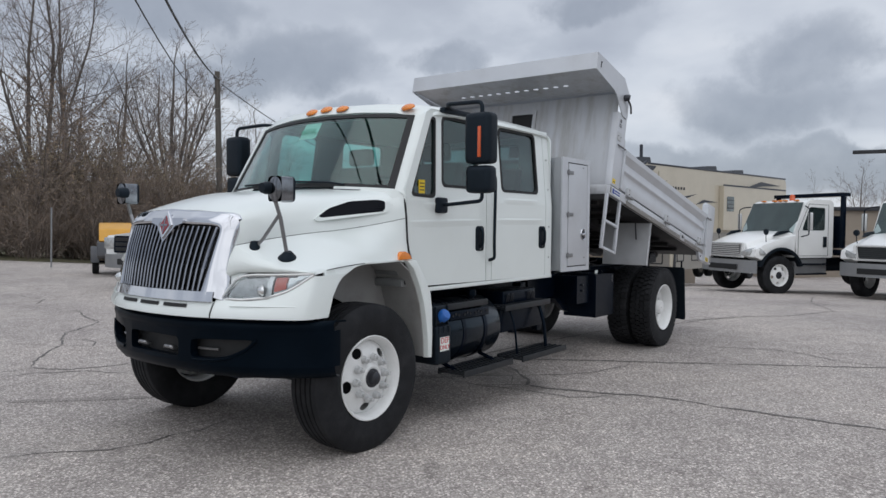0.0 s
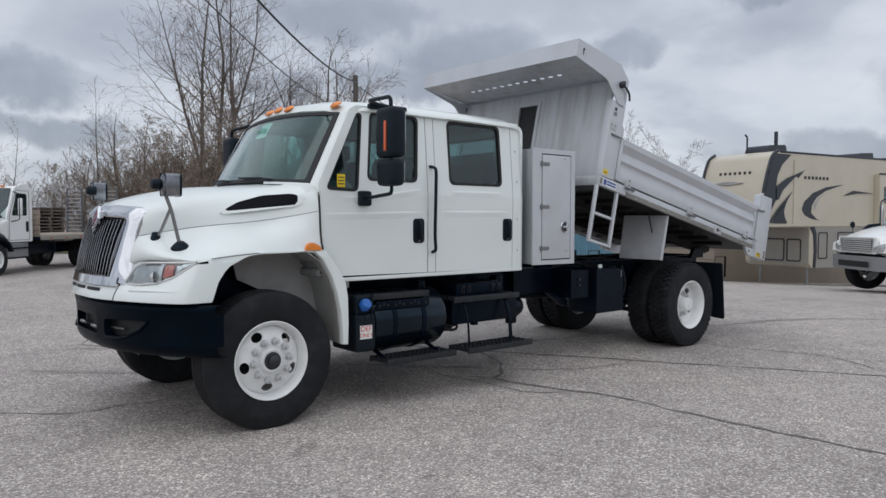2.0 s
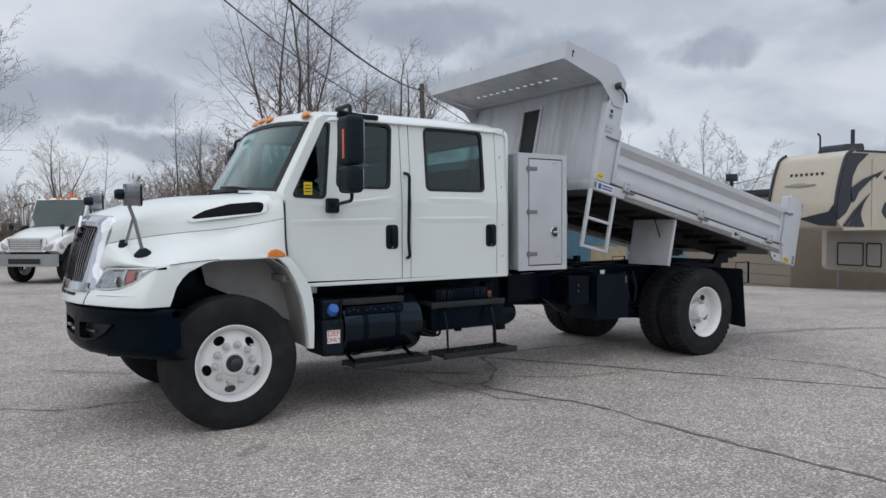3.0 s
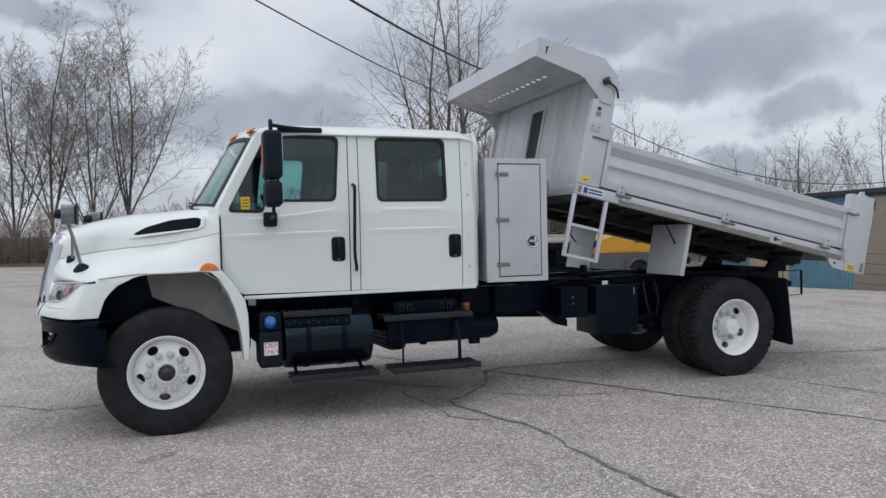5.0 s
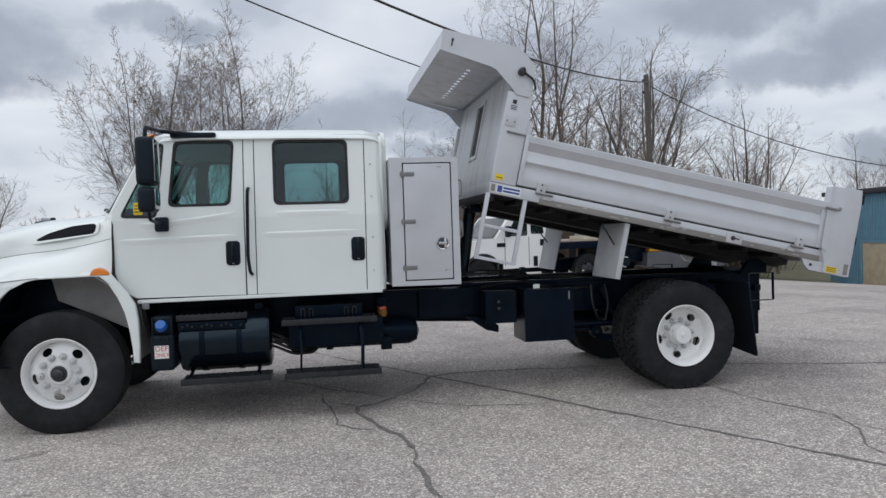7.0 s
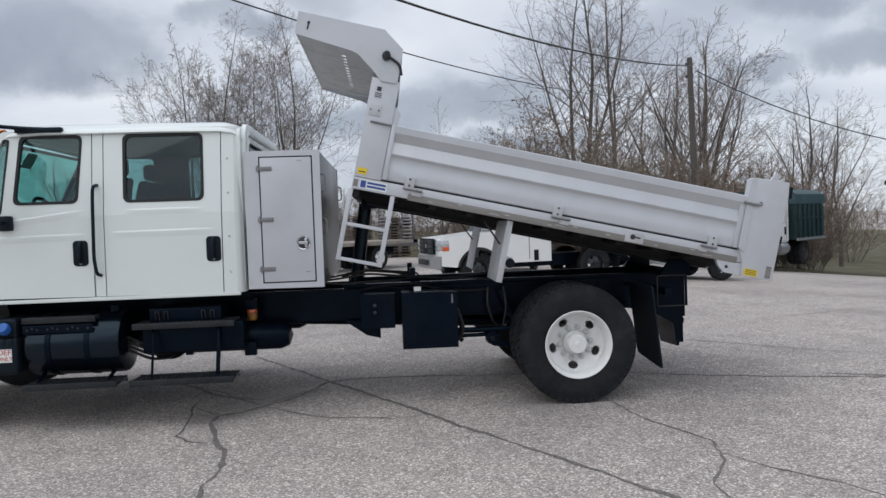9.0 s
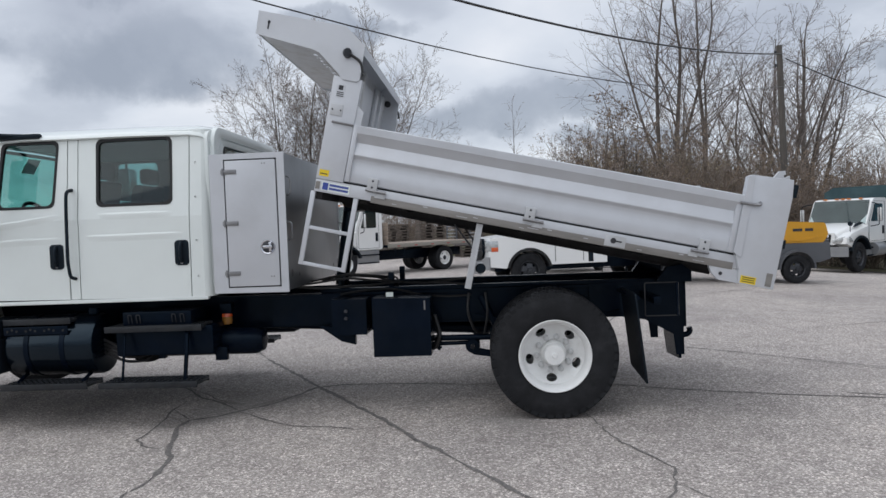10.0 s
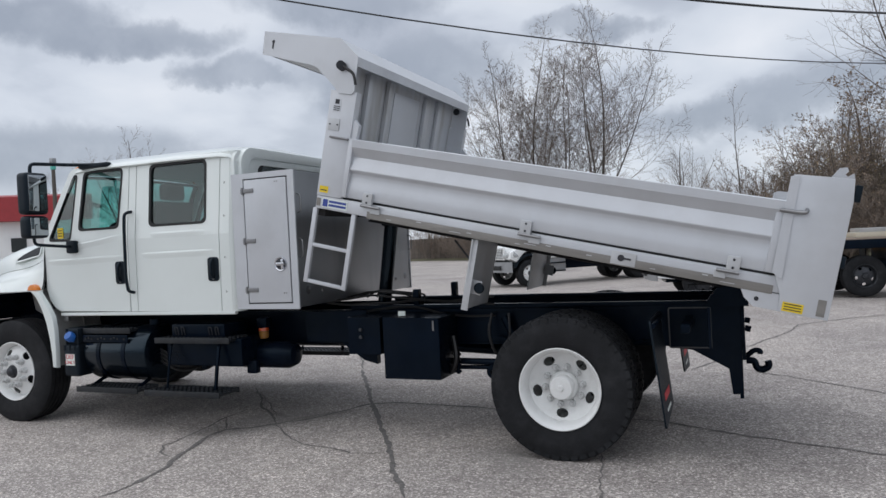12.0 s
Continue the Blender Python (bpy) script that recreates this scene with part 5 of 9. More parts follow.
# steps and tank, driver's side and far side
for s in (-1, 1):
    tank = part("fuel_tank", lathe([(0.0, 0.90), (0.20, 0.90), (0.245, 0.915), (0.255, 0.94), (0.255, 1.62), (0.245, 1.645), (0.20, 1.66), (0.0, 1.66)], "x", 40, centre=(0, s * 0.80, 0.66)), M["tank"], truck, "glossy black cylindrical fuel tank")
    for x in (1.10, 1.40):
        part("tank_strap", lathe([(0.257, x - 0.022), (0.262, x - 0.02), (0.262, x + 0.02), (0.257, x + 0.022)], "x", 40, centre=(0, s * 0.80, 0.66)), M["black"], tank, "black tank strap")
    pp = part("step_bracket", bm_box((0.915, s * 1.035, 0.775), (1.455, s * 1.047, 0.842), 0.004), M["black"], tank, "black perforated step bracket")
    for k in range(13):
        if k % 4 != 3:
            part("bracket_hole", lathe([(0.0, 0.0), (0.009, 0.0), (0.011, 0.002 * s)], "y", 8, centre=(0.95 + 0.039 * k, s * 1.048, 0.808 + 0.012 * (k % 2))), M["gasket"], pp)
    part("filler_cap", lathe([(0.0, 0.05), (0.045, 0.045), (0.05, 0.0), (0.05, -0.04)], "z", 18, centre=(1.55, s * 0.80, 0.915)), M["black"], tank)
    for x0, x1, z, y0, y1, nm in ((0.90, 1.47, 0.895, 0.80, 1.02, "upper_step"), (0.94, 1.66, 0.385, 0.92, 1.16, "lower_step"), (1.75, 2.56, 0.81, 0.78, 1.02, "upper_step"), (1.77, 2.57, 0.385, 0.94, 1.19, "lower_step")):
        st = part(nm, bm_box((x0, s * y0, z - 0.028), (x1, s * y1, z - 0.008), 0.004), M["steptread"], truck, "black serrated step")
        part("step_edge", bm_box((x0, s * y1 - 0.008, z - 0.042), (x1, s * y1 + 0.008, z + 0.008), 0.004), M["steptread"], st)
        part("step_edge", bm_box((x0, s * y0 - 0.008, z - 0.042), (x1, s * y0 + 0.008, z + 0.004), 0.004), M["steptread"], st)
        k = int((x1 - x0) / 0.045)
        bm = bmesh.new()
        for i in range(k):
            for j in range(4):
                cx, cy = x0 + (i + 0.5) * (x1 - x0) / k, s * (y0 + (j + 0.6) * (y1 - y0) / 4.4)
                bm_box((cx - 0.012, cy - 0.012, z - 0.010), (cx + 0.012, cy + 0.012, z + 0.004), bm=bm)
        part("tread_teeth", bm, M["steptread"], st)["kind"] = "stuff"
    for x in (1.90, 2.42):
        part("step_hanger", tube(bend([(x, s * 0.80, 0.80), (x, s * 0.98, 0.77), (x + 0.01, s * 1.03, 0.60), (x, s * 1.06, 0.38)], 0.05), 0.010 if x < 2 else 0.017, 6), M["black"], chassis, "black step hanger")
    for x in (1.0, 1.55):
        part("step_hanger", tube(bend([(x, s * 0.80, 0.45), (x, s * 0.95, 0.41), (x, s * 1.04, 0.375)], 0.05), 0.016, 6), M["black"], chassis)
    bb = part("battery_box", bm_box((1.80, s * 0.55, 0.56), (2.62, s * 0.94, 0.80), 0.02), M["black"], truck, "black battery box under the step")
    lid = part("box_lid", bm_box((1.86, s * 0.60, 0.80), (2.44, s * 0.93, 0.925), 0.015), M["black"], bb)
    for x in (1.93, 2.0, 2.30, 2.37):
        part("lid_clip", tube(bend([(x - 0.015, s * 0.935, 0.83), (x - 0.015, s * 0.95, 0.90), (x + 0.015, s * 0.95, 0.90), (x + 0.015, s * 0.935, 0.83)], 0.01), 0.005, 6), M["hubgrey"], bb)
    part("box_foot", bm_box((2.12, s * 0.82, 0.52), (2.18, s * 0.87, 0.57), 0.008), M["black"], bb)
    part("box_foot", bm_box((2.60, s * 0.80, 0.49), (2.70, s * 0.86, 0.60), 0.01), M["black"], bb)
    part("air_tank", lathe([(0.0, 1.9), (0.09, 1.93), (0.12, 2.0), (0.12, 2.88), (0.09, 2.95), (0, 2.98)], "x", 24, centre=(0, s * 0.62, 0.62)), M["black"], truck, "black air tank")
# blue-capped fluid tank
dt = part("fluid_tank", bm_box((0.70, -1.085, 0.46), (0.885, -0.72, 0.755), 0.03, seg=3), M["plastic"], truck, "black fluid tank with a blue cap")
part("tank_neck", bm_box((0.71, -1.05, 0.75), (0.875, -0.74, 0.905), 0.025, seg=3), M["plastic"], dt)
part("cap", lathe([(0.0, -0.06), (0.038, -0.058), (0.046, -0.045), (0.046, -0.005), (0.03, 0.0), (0.03, 0.03)], "y", 20), M["blue"], dt, "blue ribbed cap", m=Matrix.Translation((0.79, -1.055, 0.815)) @ pose(0, 0, 0, -35, 0, 0))
for k in range(3):
    part("tank_rib", bm_box((0.715 + 0.06 * k, -1.09, 0.70), (0.735 + 0.06 * k, -1.07, 0.75), 0.004), M["plastic"], dt)
for x in (0.72, 0.868):
    part("tank_guide", bm_box((x - 0.008, -1.062, 0.75), (x + 0.008, -1.045, 0.90), 0.004), M["plastic"], dt)
lb = part("warning_label", bm_box((0.735, -1.0895, 0.565), (0.845, -1.0855, 0.67)), M["paper"], dt, "white label with red lettering")
words("lettering", "DEF", 0.060, M["redink"], lb, Matrix.Translation((0.79, -1.0905, 0.643)) @ pose(0, 0, 0, 90, 0, 0))
words("lettering", "ONLY", 0.046, M["redink"], lb, Matrix.Translation((0.79, -1.0905, 0.592)) @ pose(0, 0, 0, 90, 0, 0))
# boxes behind the cab
hb = part("hydraulic_box", prism([(3.93, 0.48), (4.405, 0.48), (4.405, 0.955), (3.93, 0.965)], "y", -0.86, -0.46, bevel=0.012), M["black"], truck, "black hydraulic oil box")
part("box_mark", bm_box((4.355, -0.864, 0.86), (4.368, -0.861, 0.935)), M["steel"], hb)
part("sight_label", bm_box((4.04, -0.80, 0.968), (4.10, -0.79, 1.005)), M["paper"], hb, "small white label")
vb = part("valve_box", prism([(3.58, 0.66), (3.87, 0.66), (3.87, 0.955), (3.58, 0.96)], "y", -0.80, -0.50, bevel=0.02), M["black"], truck, "black valve box")
for z in (0.80, 0.86):
    part("valve", lathe([(0, -0.02), (0.014, -0.018), (0.014, 0.0)], "y", 10, centre=(3.70, -0.80, z)), M["hubgrey"], vb)
part("filter_head", bm_box((2.585, -0.68, 0.855), (2.69, -0.58, 0.95), 0.02), M["black"], truck)
ff = part("fuel_filter", lathe([(0.0, 0.762), (0.036, 0.765), (0.043, 0.785), (0.043, 0.828), (0.0, 0.832)], "z", 20, centre=(2.638, -0.645, 0)), M["amberdull"], truck, "amber fuel filter bowl")
part("filter_top", lathe([(0.0, 0.860), (0.042, 0.857), (0.046, 0.832), (0.0, 0.829)], "z", 20, centre=(2.638, -0.645, 0)), M["orange"], ff, "orange filter collar")
part("splash_guard", bm_box((3.0, -0.52, 0.72), (3.6, -0.50, 0.98)), M["black"], chassis)
# rear: mud flaps, hitch
for s in (-1, 1):
    fl = part("mud_flap", prism(rpoly([(s * 0.58, 0.31), (s * 1.16, 0.265), (s * 1.16, 0.97), (s * 0.58, 0.97)], 0.03), "x", 0, 0.012), M["plastic"], truck, "black rubber mud flap", m=Matrix.Translation((6.10, 0, 0)) @ Matrix.Shear('XY', 4, (0, 0)) @ pose(0, 0, 0, 0, -6, 0))
    part("flap_print", bm_box((0.0125, s * 0.72, 0.42), (0.0150, s * 1.02, 0.47)), M["redink"], fl, "red print on the flap")
    part("flap_print", bm_box((0.0125, s * 0.76, 0.34), (0.0150, s * 0.98, 0.36)), M["paper"], fl)
    part("flap_arm", tube(bend([(6.0, s * 0.45, 0.93), (6.02, s * 0.8, 0.93), (6.02, s * 1.15, 0.93)], 0.05), 0.018, 8), M["black"], chassis)
    part("flap_stay", tube(bend([(6.11, s * 1.0, 0.90), (6.11, s * 1.0, 1.03), (6.36, s * 1.0, 1.03), (6.36, s * 1.0, 0.77), (6.11, s * 1.0, 0.77), (6.11, s * 1.0, 0.90)], 0.012), 0.005, 6), M["underbed"], chassis, "thin wire lamp guard")
    part("guard_bar", tube([(6.36, s * 1.0, 1.03), (6.36, s * 1.0, 0.77)], 0.012, 8), M["black"], chassis, "black guard bar")
    part("guard_arm", bm_box((6.18, s * 0.45, 0.86), (6.24, s * 0.99, 0.92), 0.006), M["black"], chassis)
hp = part("hitch_plate", prism([(-0.42, 0.62), (-0.38, 0.31), (0.03, 0.29), (0.12, 0.44), (0.16, 0.62)], "x", 6.52, 6.545), M["black"], truck, "black hitch plate")
part("hitch_plate_top", bm_box((6.546, -0.47, 0.60), (6.57, 0.47, 1.03), 0.004), M["black"], hp)
part("pintle_hook", tube(bend([(6.57, 0, 0.52), (6.63, 0, 0.52), (6.64, 0, 0.46), (6.69, 0, 0.45), (6.73, 0, 0.48), (6.72, 0, 0.52)], 0.03), 0.026, 10), M["black"], hp, "black pintle hook")
part("pintle_latch", tube(bend([(6.57, 0, 0.55), (6.63, 0, 0.60), (6.67, 0, 0.595), (6.67, 0, 0.57)], 0.02), 0.02, 8), M["black"], hp)
for s in (-1, 1):
    part("hose_coupling", tube([(6.57, s * 0.25, 0.80), (6.61, s * 0.25, 0.79)], 0.022, 10), M["black"], hp)

# ---- cross tool box behind the cab ----
tb = part("tool_box", bm_box((2.70, -1.045, 1.07), (3.30, 1.045, 2.17), 0.012), M["brushed"], truck, "brushed aluminium tool box behind the cab")
for s in (-1, 1):
    fo = [(2.70, 1.065), (3.305, 1.06), (3.305, 2.175), (2.70, 2.175)]
    part("box_frame", prism(fo, "y", s * 1.047, s * 1.064, holes=([(2.815, 1.105), (3.245, 1.105), (3.245, 2.13), (2.815, 2.13)],)), M["aluwhite"], tb, "light grey door frame")
    part("door_gap", prism(rrect(2.812, 1.102, 3.248, 2.133, 0.006), "y", s * 1.046, s * 1.0475), M["gasket"], tb, "dark gap round the door")
    dr = part("box_door", prism(rrect(2.826, 1.116, 3.234, 2.119, 0.008), "y", s * 1.046, s * 1.068, bevel=0.004), M["aluwhite"], tb, "light grey tool box door")
    for z in (1.22, 1.62, 2.03):
        part("strap_hinge", bm_box((2.795, s * 1.064, z - 0.018), (2.92, s * 1.075, z + 0.018), 0.003), M["steel"], dr, "steel strap hinge")
        part("hinge_pin", tube([(2.812, s * 1.074, z - 0.028), (2.812, s * 1.074, z + 0.028)], 0.009, 8), M["steel"], dr)
    lt = part("latch", lathe([(0.0, -0.004), (0.045, -0.004), (0.055, -0.010), (0.060, -0.004), (0.060, 0.0)] if s < 0 else [(0.0, 0.004), (0.045, 0.004), (0.055, 0.010), (0.060, 0.004), (0.060, 0.0)], "y", 28, centre=(3.15, s * 1.068, 1.425)), M["chrome"], dr, "round chrome paddle latch")
    part("latch_dish", lathe([(0.0, s * 0.0015), (0.046, s * 0.0015), (0.048, 0.0)], "y", 24, centre=(3.15, s * 1.0725, 1.425)), M["hubgrey"], dr, "dark recess of the latch")
    part("latch_tee", bm_box((3.112, s * 1.07, 1.413), (3.188, s * 1.088, 1.437), 0.005), M["chrome"], dr)
    part("latch_tee", bm_box((3.160, s * 1.07, 1.386), (3.182, s * 1.087, 1.464), 0.005), M["chrome"], dr)
    for x, z in ((3.13, 2.09), (3.15, 2.09), (3.17, 1.19), (3.19, 1.19)):
        part("rivet", lathe([(0.006, 0), (0.004, 0.003 * s), (0, 0.003 * s)], "y", 6, centre=(x, s * 1.0685, z)), M["steel"], dr)
    for z in (1.98, 1.62):
        part("grab_loop", tube(bend([(3.304, s * 1.02, z), (3.34, s * 1.03, z - 0.01), (3.34, s * 1.03, z - 0.14), (3.304, s * 1.02, z - 0.15)], 0.02), 0.007, 6), M["steel"], tb)
    for z, r in ((1.20, 0.035), (1.18, 0.018)):
        part("box_vent", lathe([(0, 0.006), (r * 0.6, 0.006), (r, 0.0)], "x", 18, centre=(3.30, s * (0.92 if r > 0.03 else 0.70), z)), M["steel"], tb)

# ---- raised dump bed: local x along the bed, z square to its floor ----
BED = Matrix.Translation((3.56, 0, 1.85)) @ pose(0, 0, 0, 0, 12.7, 0)
W = 1.16
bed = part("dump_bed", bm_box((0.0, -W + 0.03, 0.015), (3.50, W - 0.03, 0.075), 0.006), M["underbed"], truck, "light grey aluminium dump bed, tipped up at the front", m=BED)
part("bed_liner", bm_box((0.12, -W + 0.06, 0.079), (3.48, W - 0.06, 0.083)), M["alu"], bed, "scuffed bed floor")
for s in (-1, 1):
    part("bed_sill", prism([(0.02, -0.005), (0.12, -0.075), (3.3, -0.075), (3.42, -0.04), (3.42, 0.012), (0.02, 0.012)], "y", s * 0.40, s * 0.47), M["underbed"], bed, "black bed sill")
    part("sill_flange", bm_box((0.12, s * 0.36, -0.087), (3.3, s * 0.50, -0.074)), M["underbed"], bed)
    part("side_rail", bm_box((0.0, s * (W - 0.05), 0.0), (3.29, s * (W + 0.004), 0.098), 0.006), M["aluwhite"], bed, "light grey bed side rail")
    part("rub_rail", bm_box((0.45, s * (W - 0.02), -0.012), (3.25, s * (W + 0.010), 0.042), 0.004), M["rail"], bed, "scuffed rub rail")
    for k in range(16):
        u0 = 0.62 + 0.155 * k + 0.07 * math.sin(k * 2.3)
        if k % 4 != 1:
            part("scuff", bm_box((u0, s * (W + 0.0102), 0.006 + 0.011 * (k % 3)), (u0 + 0.035 + 0.05 * (k % 2), s * (W + 0.0112), 0.010 + 0.012 * (k % 3))), M["weld"], bed)
    # fold-down side with pressed ribs
    pr = [(0.115, -0.006), (0.118, 0.014), (0.165, 0.020), (0.200, 0.018), (0.235, 0.012), (0.270, 0.008), (0.298, 0.009), (0.306, 0.012), (0.324, 0.030), (0.332, 0.032), (0.415, 0.008), (0.426, 0.004), (0.487, 0.038), (0.496, 0.045), (0.55, 0.047), (0.556, 0.040), (0.556, -0.04), (0.50, -0.045)]
    rows = [[(u, s * (W + o - 0.012), v) for v, o in pr] for u in (0.255, 1.7, 3.235)]
    sd = part("fold_down_side", thicken(loft(rows), 0.010), M["aluwhite"], bed, "light grey ribbed fold-down side", 25)
    part("side_end", bm_box((0.225, s * (W - 0.03), 0.115), (0.262, s * (W + 0.030), 0.556), 0.004), M["aluwhite"], sd)
    part("side_end", bm_box((3.185, s * (W - 0.03), 0.115), (3.25, s * (W + 0.022), 0.54), 0.004), M["aluwhite"], sd)
    part("side_gap", bm_box((0.19, s * (W - 0.03), 0.099), (3.26, s * (W - 0.014), 0.113)), M["gasket"], sd, "dark gap under the fold-down side")
    for u, e in ((0.46, 1), (1.69, 1), (3.02, -1)):
        hg = part("side_hinge", prism(rrect(u - 0.052, 0.068, u + 0.026, 0.176, 0.010), "y", s * (W + 0.002), s * (W + 0.034), bevel=0.004), M["weld"], sd, "worn side hinge")
        part("hinge_leaf", bm_box((u + e * 0.028 - 0.012, s * (W + 0.004), 0.030), (u + e * 0.028 + 0.070 * e, s * (W + 0.020), 0.078), 0.004) if e > 0 else bm_box((u - 0.115, s * (W + 0.004), 0.030), (u - 0.045, s * (W + 0.020), 0.078), 0.004), M["weld"], sd)
        part("hinge_pin", tube([(u - 0.105 if e < 0 else u - 0.06, s * (W + 0.030), 0.078), (u + 0.03 if e < 0 else u + 0.10, s * (W + 0.030), 0.078)], 0.011, 8), M["steel"], sd)
        for z in (0.105, 0.155):
            part("hinge_bolt", lathe([(0.009, 0), (0.006, 0.004 * s), (0, 0.004 * s)], "y", 8, centre=(u - 0.013, s * (W + 0.034), z)), M["hubgrey"], sd)
    part("latch_plate", bm_box((2.27, s * (W + 0.005), -0.005), (2.43, s * (W + 0.014), 0.08), 0.003), M["weld"], bed, "light latch plate")
    part("latch_hole", lathe([(0, 0), (0.022, 0), (0.022, 0.003 * s)], "y", 14, centre=(2.335, s * (W + 0.0145), 0.04)), M["ink"], bed)
    part("latch_hole", bm_box((2.335, s * (W + 0.0145), 0.034), (2.40, s * (W + 0.017), 0.046)), M["ink"], bed)
    # rear corner post
    part("rear_post", prism([(3.23, 0.70), (3.255, 0.715), (3.56, 0.73), (3.575, 0.60), (3.57, -0.105), (3.30, -0.105), (3.29, 0.0), (3.235, 0.13)], "y", s * (W - 0.045), s * (W + 0.032), bevel=0.006), M["aluwhite"], bed, "light grey rear corner post")
    part("post_flange", prism([(3.225, 0.12), (3.285, 0.09), (3.275, 0.71), (3.225, 0.70)], "y", s * (W + 0.03), s * (W + 0.042)), M["aluwhite"], bed)
    part("post_foot", prism([(3.07, -0.005), (3.30, -0.005), (3.30, -0.105), (3.16, -0.105), (3.10, -0.06)], "y", s * (W - 0.03), s * (W + 0.006)), M["aluwhite"], bed)
    part("foot_hole", lathe([(0, 0), (0.014, 0), (0.014, 0.003 * s)], "y", 12, centre=(3.17, s * (W + 0.0065), -0.055)), M["ink"], bed)
    part("post_latch", tube(bend([(3.20, s * (W + 0.05), 0.495), (3.30, s * (W + 0.052), 0.495), (3.345, s * (W + 0.06), 0.50), (3.345, s * (W + 0.04), 0.52)], 0.015), 0.012, 8), M["steel"], bed, "steel side latch")
    part("post_hook", prism([(3.44, 0.72), (3.48, 0.79), (3.52, 0.80), (3.53, 0.775), (3.515, 0.76), (3.53, 0.745), (3.56, 0.77), (3.575, 0.72)], "y", s * (W - 0.10), s * (W - 0.07)), M["aluwhite"], bed)
    part("post_bumper", bm_box((3.572, s * (W - 0.035), 0.60), (3.61, s * (W + 0.015), 0.70), 0.006), M["plastic"], bed, "black tail lamp")
    part("post_bumper", bm_box((3.572, s * (W - 0.035), 0.21), (3.60, s * (W + 0.015), 0.28), 0.006), M["plastic"], bed)
    part("warning_decal", bm_box((3.315, s * (W + 0.0325), -0.095), (3.43, s * (W + 0.0345), -0.04)), M["yellow"], bed, "yellow warning decal")
    for k in range(3):
        part("print_bar", bm_box((3.325, s * (W + 0.035), -0.085 + 0.016 * k), (3.42, s * (W + 0.036), -0.079 + 0.016 * k)), M["ink"], bed)
    part("reflector", bm_box((3.50, s * (W + 0.0325), -0.09), (3.545, s * (W + 0.0345), 0.01)), M["rail"], bed)
    # front post and hood cheek
    part("front_post", prism([(0.0, 0.10), (0.215, 0.10), (0.225, 0.9), (0.0, 0.9)], "y", s * (W - 0.06), s * (W + 0.012), bevel=0.005), M["aluwhite"], bed, "light grey front post")
    part("post_stiffener", prism([(0.15, 0.50), (0.265, 0.50), (0.275, 0.66), (0.23, 0.70), (0.15, 0.70)], "y", s * (W - 0.04), s * (W + 0.0)), M["aluwhite"], bed)
    part("canopy_cheek", prism([(-0.66, 1.288), (0.03, 1.283), (0.20, 1.16), (0.205, 0.90), (0.185, 0.88), (0.075, 0.88), (0.02, 0.93), (-0.14, 1.05), (-0.20, 1.068), (-0.655, 1.110)], "y", s * (W + 0.012), s * (W + 0.024)), M["aluwhite"], bed, "light grey canopy end plate")
    part("rope_hook", tube(bend([(0.08, s * W, 1.075), (0.08, s * (W + 0.06), 1.08), (0.09, s * (W + 0.07), 1.08)], 0.02), 0.035, 10), M["hubgrey"], bed, "dark tarp arm knuckle")
    part("rope", tube(bend([(0.09, s * (W + 0.05), 1.08), (0.20, s * (W + 0.05), 1.03), (0.225, s * (W + 0.05), 0.95)], 0.04), 0.011, 8), M["hose"], bed, "black strap")
    part("eye_hole", lathe([(0, 0), (0.012, 0), (0.012, 0.003 * s)], "y", 10, centre=(-0.565, s * (W + 0.0245), 1.215)), M["ink"], bed)
    part("eye_hole", bm_box((-0.572, s * (W + 0.0245), 1.16), (-0.56, s * (W + 0.027), 1.21)), M["ink"], bed)
    part("side_clip", tube([(0.05, s * (W + 0.02), 0.55), (0.22, s * (W + 0.035), 0.545)], 0.009, 6), M["steel"], bed)
    part("notice", bm_box((0.04, s * (W + 0.0125), 0.74), (0.105, s * (W + 0.0142), 0.84)), M["aluwhite"], bed, "small notice with dark print")
    part("notice_mark", bm_box((0.055, s * (W + 0.0145), 0.80), (0.09, s * (W + 0.016), 0.835)), M["ink"], bed)
    for k in range(3):
        part("print_bar", bm_box((0.046, s * (W + 0.0145), 0.75 + 0.014 * k), (0.099, s * (W + 0.0155), 0.757 + 0.014 * k)), M["ink"], bed)
    part("patch_plate", bm_box((0.02, s * (W + 0.0125), 0.60), (0.115, s * (W + 0.019), 0.69), 0.002), M["weld"], bed)
    for u in (0.035, 0.10):
        part("bolt", lathe([(0.007, 0), (0.005, 0.004 * s), (0, 0.004 * s)], "y", 8, centre=(u, s * (W + 0.019), 0.645)), M["hubgrey"], bed)
    part("warning_decal", bm_box((0.02, s * (W + 0.0125), 0.125), (0.095, s * (W + 0.0142), 0.175)), M["yellow"], bed, "yellow warning decal")
    part("print_bar", bm_box((0.03, s * (W + 0.0145), 0.14), (0.085, s * (W + 0.0155), 0.148)), M["ink"], bed)
    mk = part("maker_plate", bm_box((0.055, s * (W + 0.0045), 0.015), (0.275, s * (W + 0.0065), 0.085)), M["paper"], bed, "white and blue maker's plate")
    part("plate_mark", bm_box((0.062, s * (W + 0.007), 0.022), (0.105, s * (W + 0.0085), 0.078)), M["blueink"], mk)
    for k in range(2):
        part("print_bar", bm_box((0.115, s * (W + 0.007), 0.028 + 0.028 * k), (0.265, s * (W + 0.008), 0.045 + 0.028 * k)), M["blueink"], mk)
    part("worn_spot", bm_box((0.005, s * (W + 0.0045), 0.02), (0.04, s * (W + 0.006), 0.08)), M["rail"], bed)
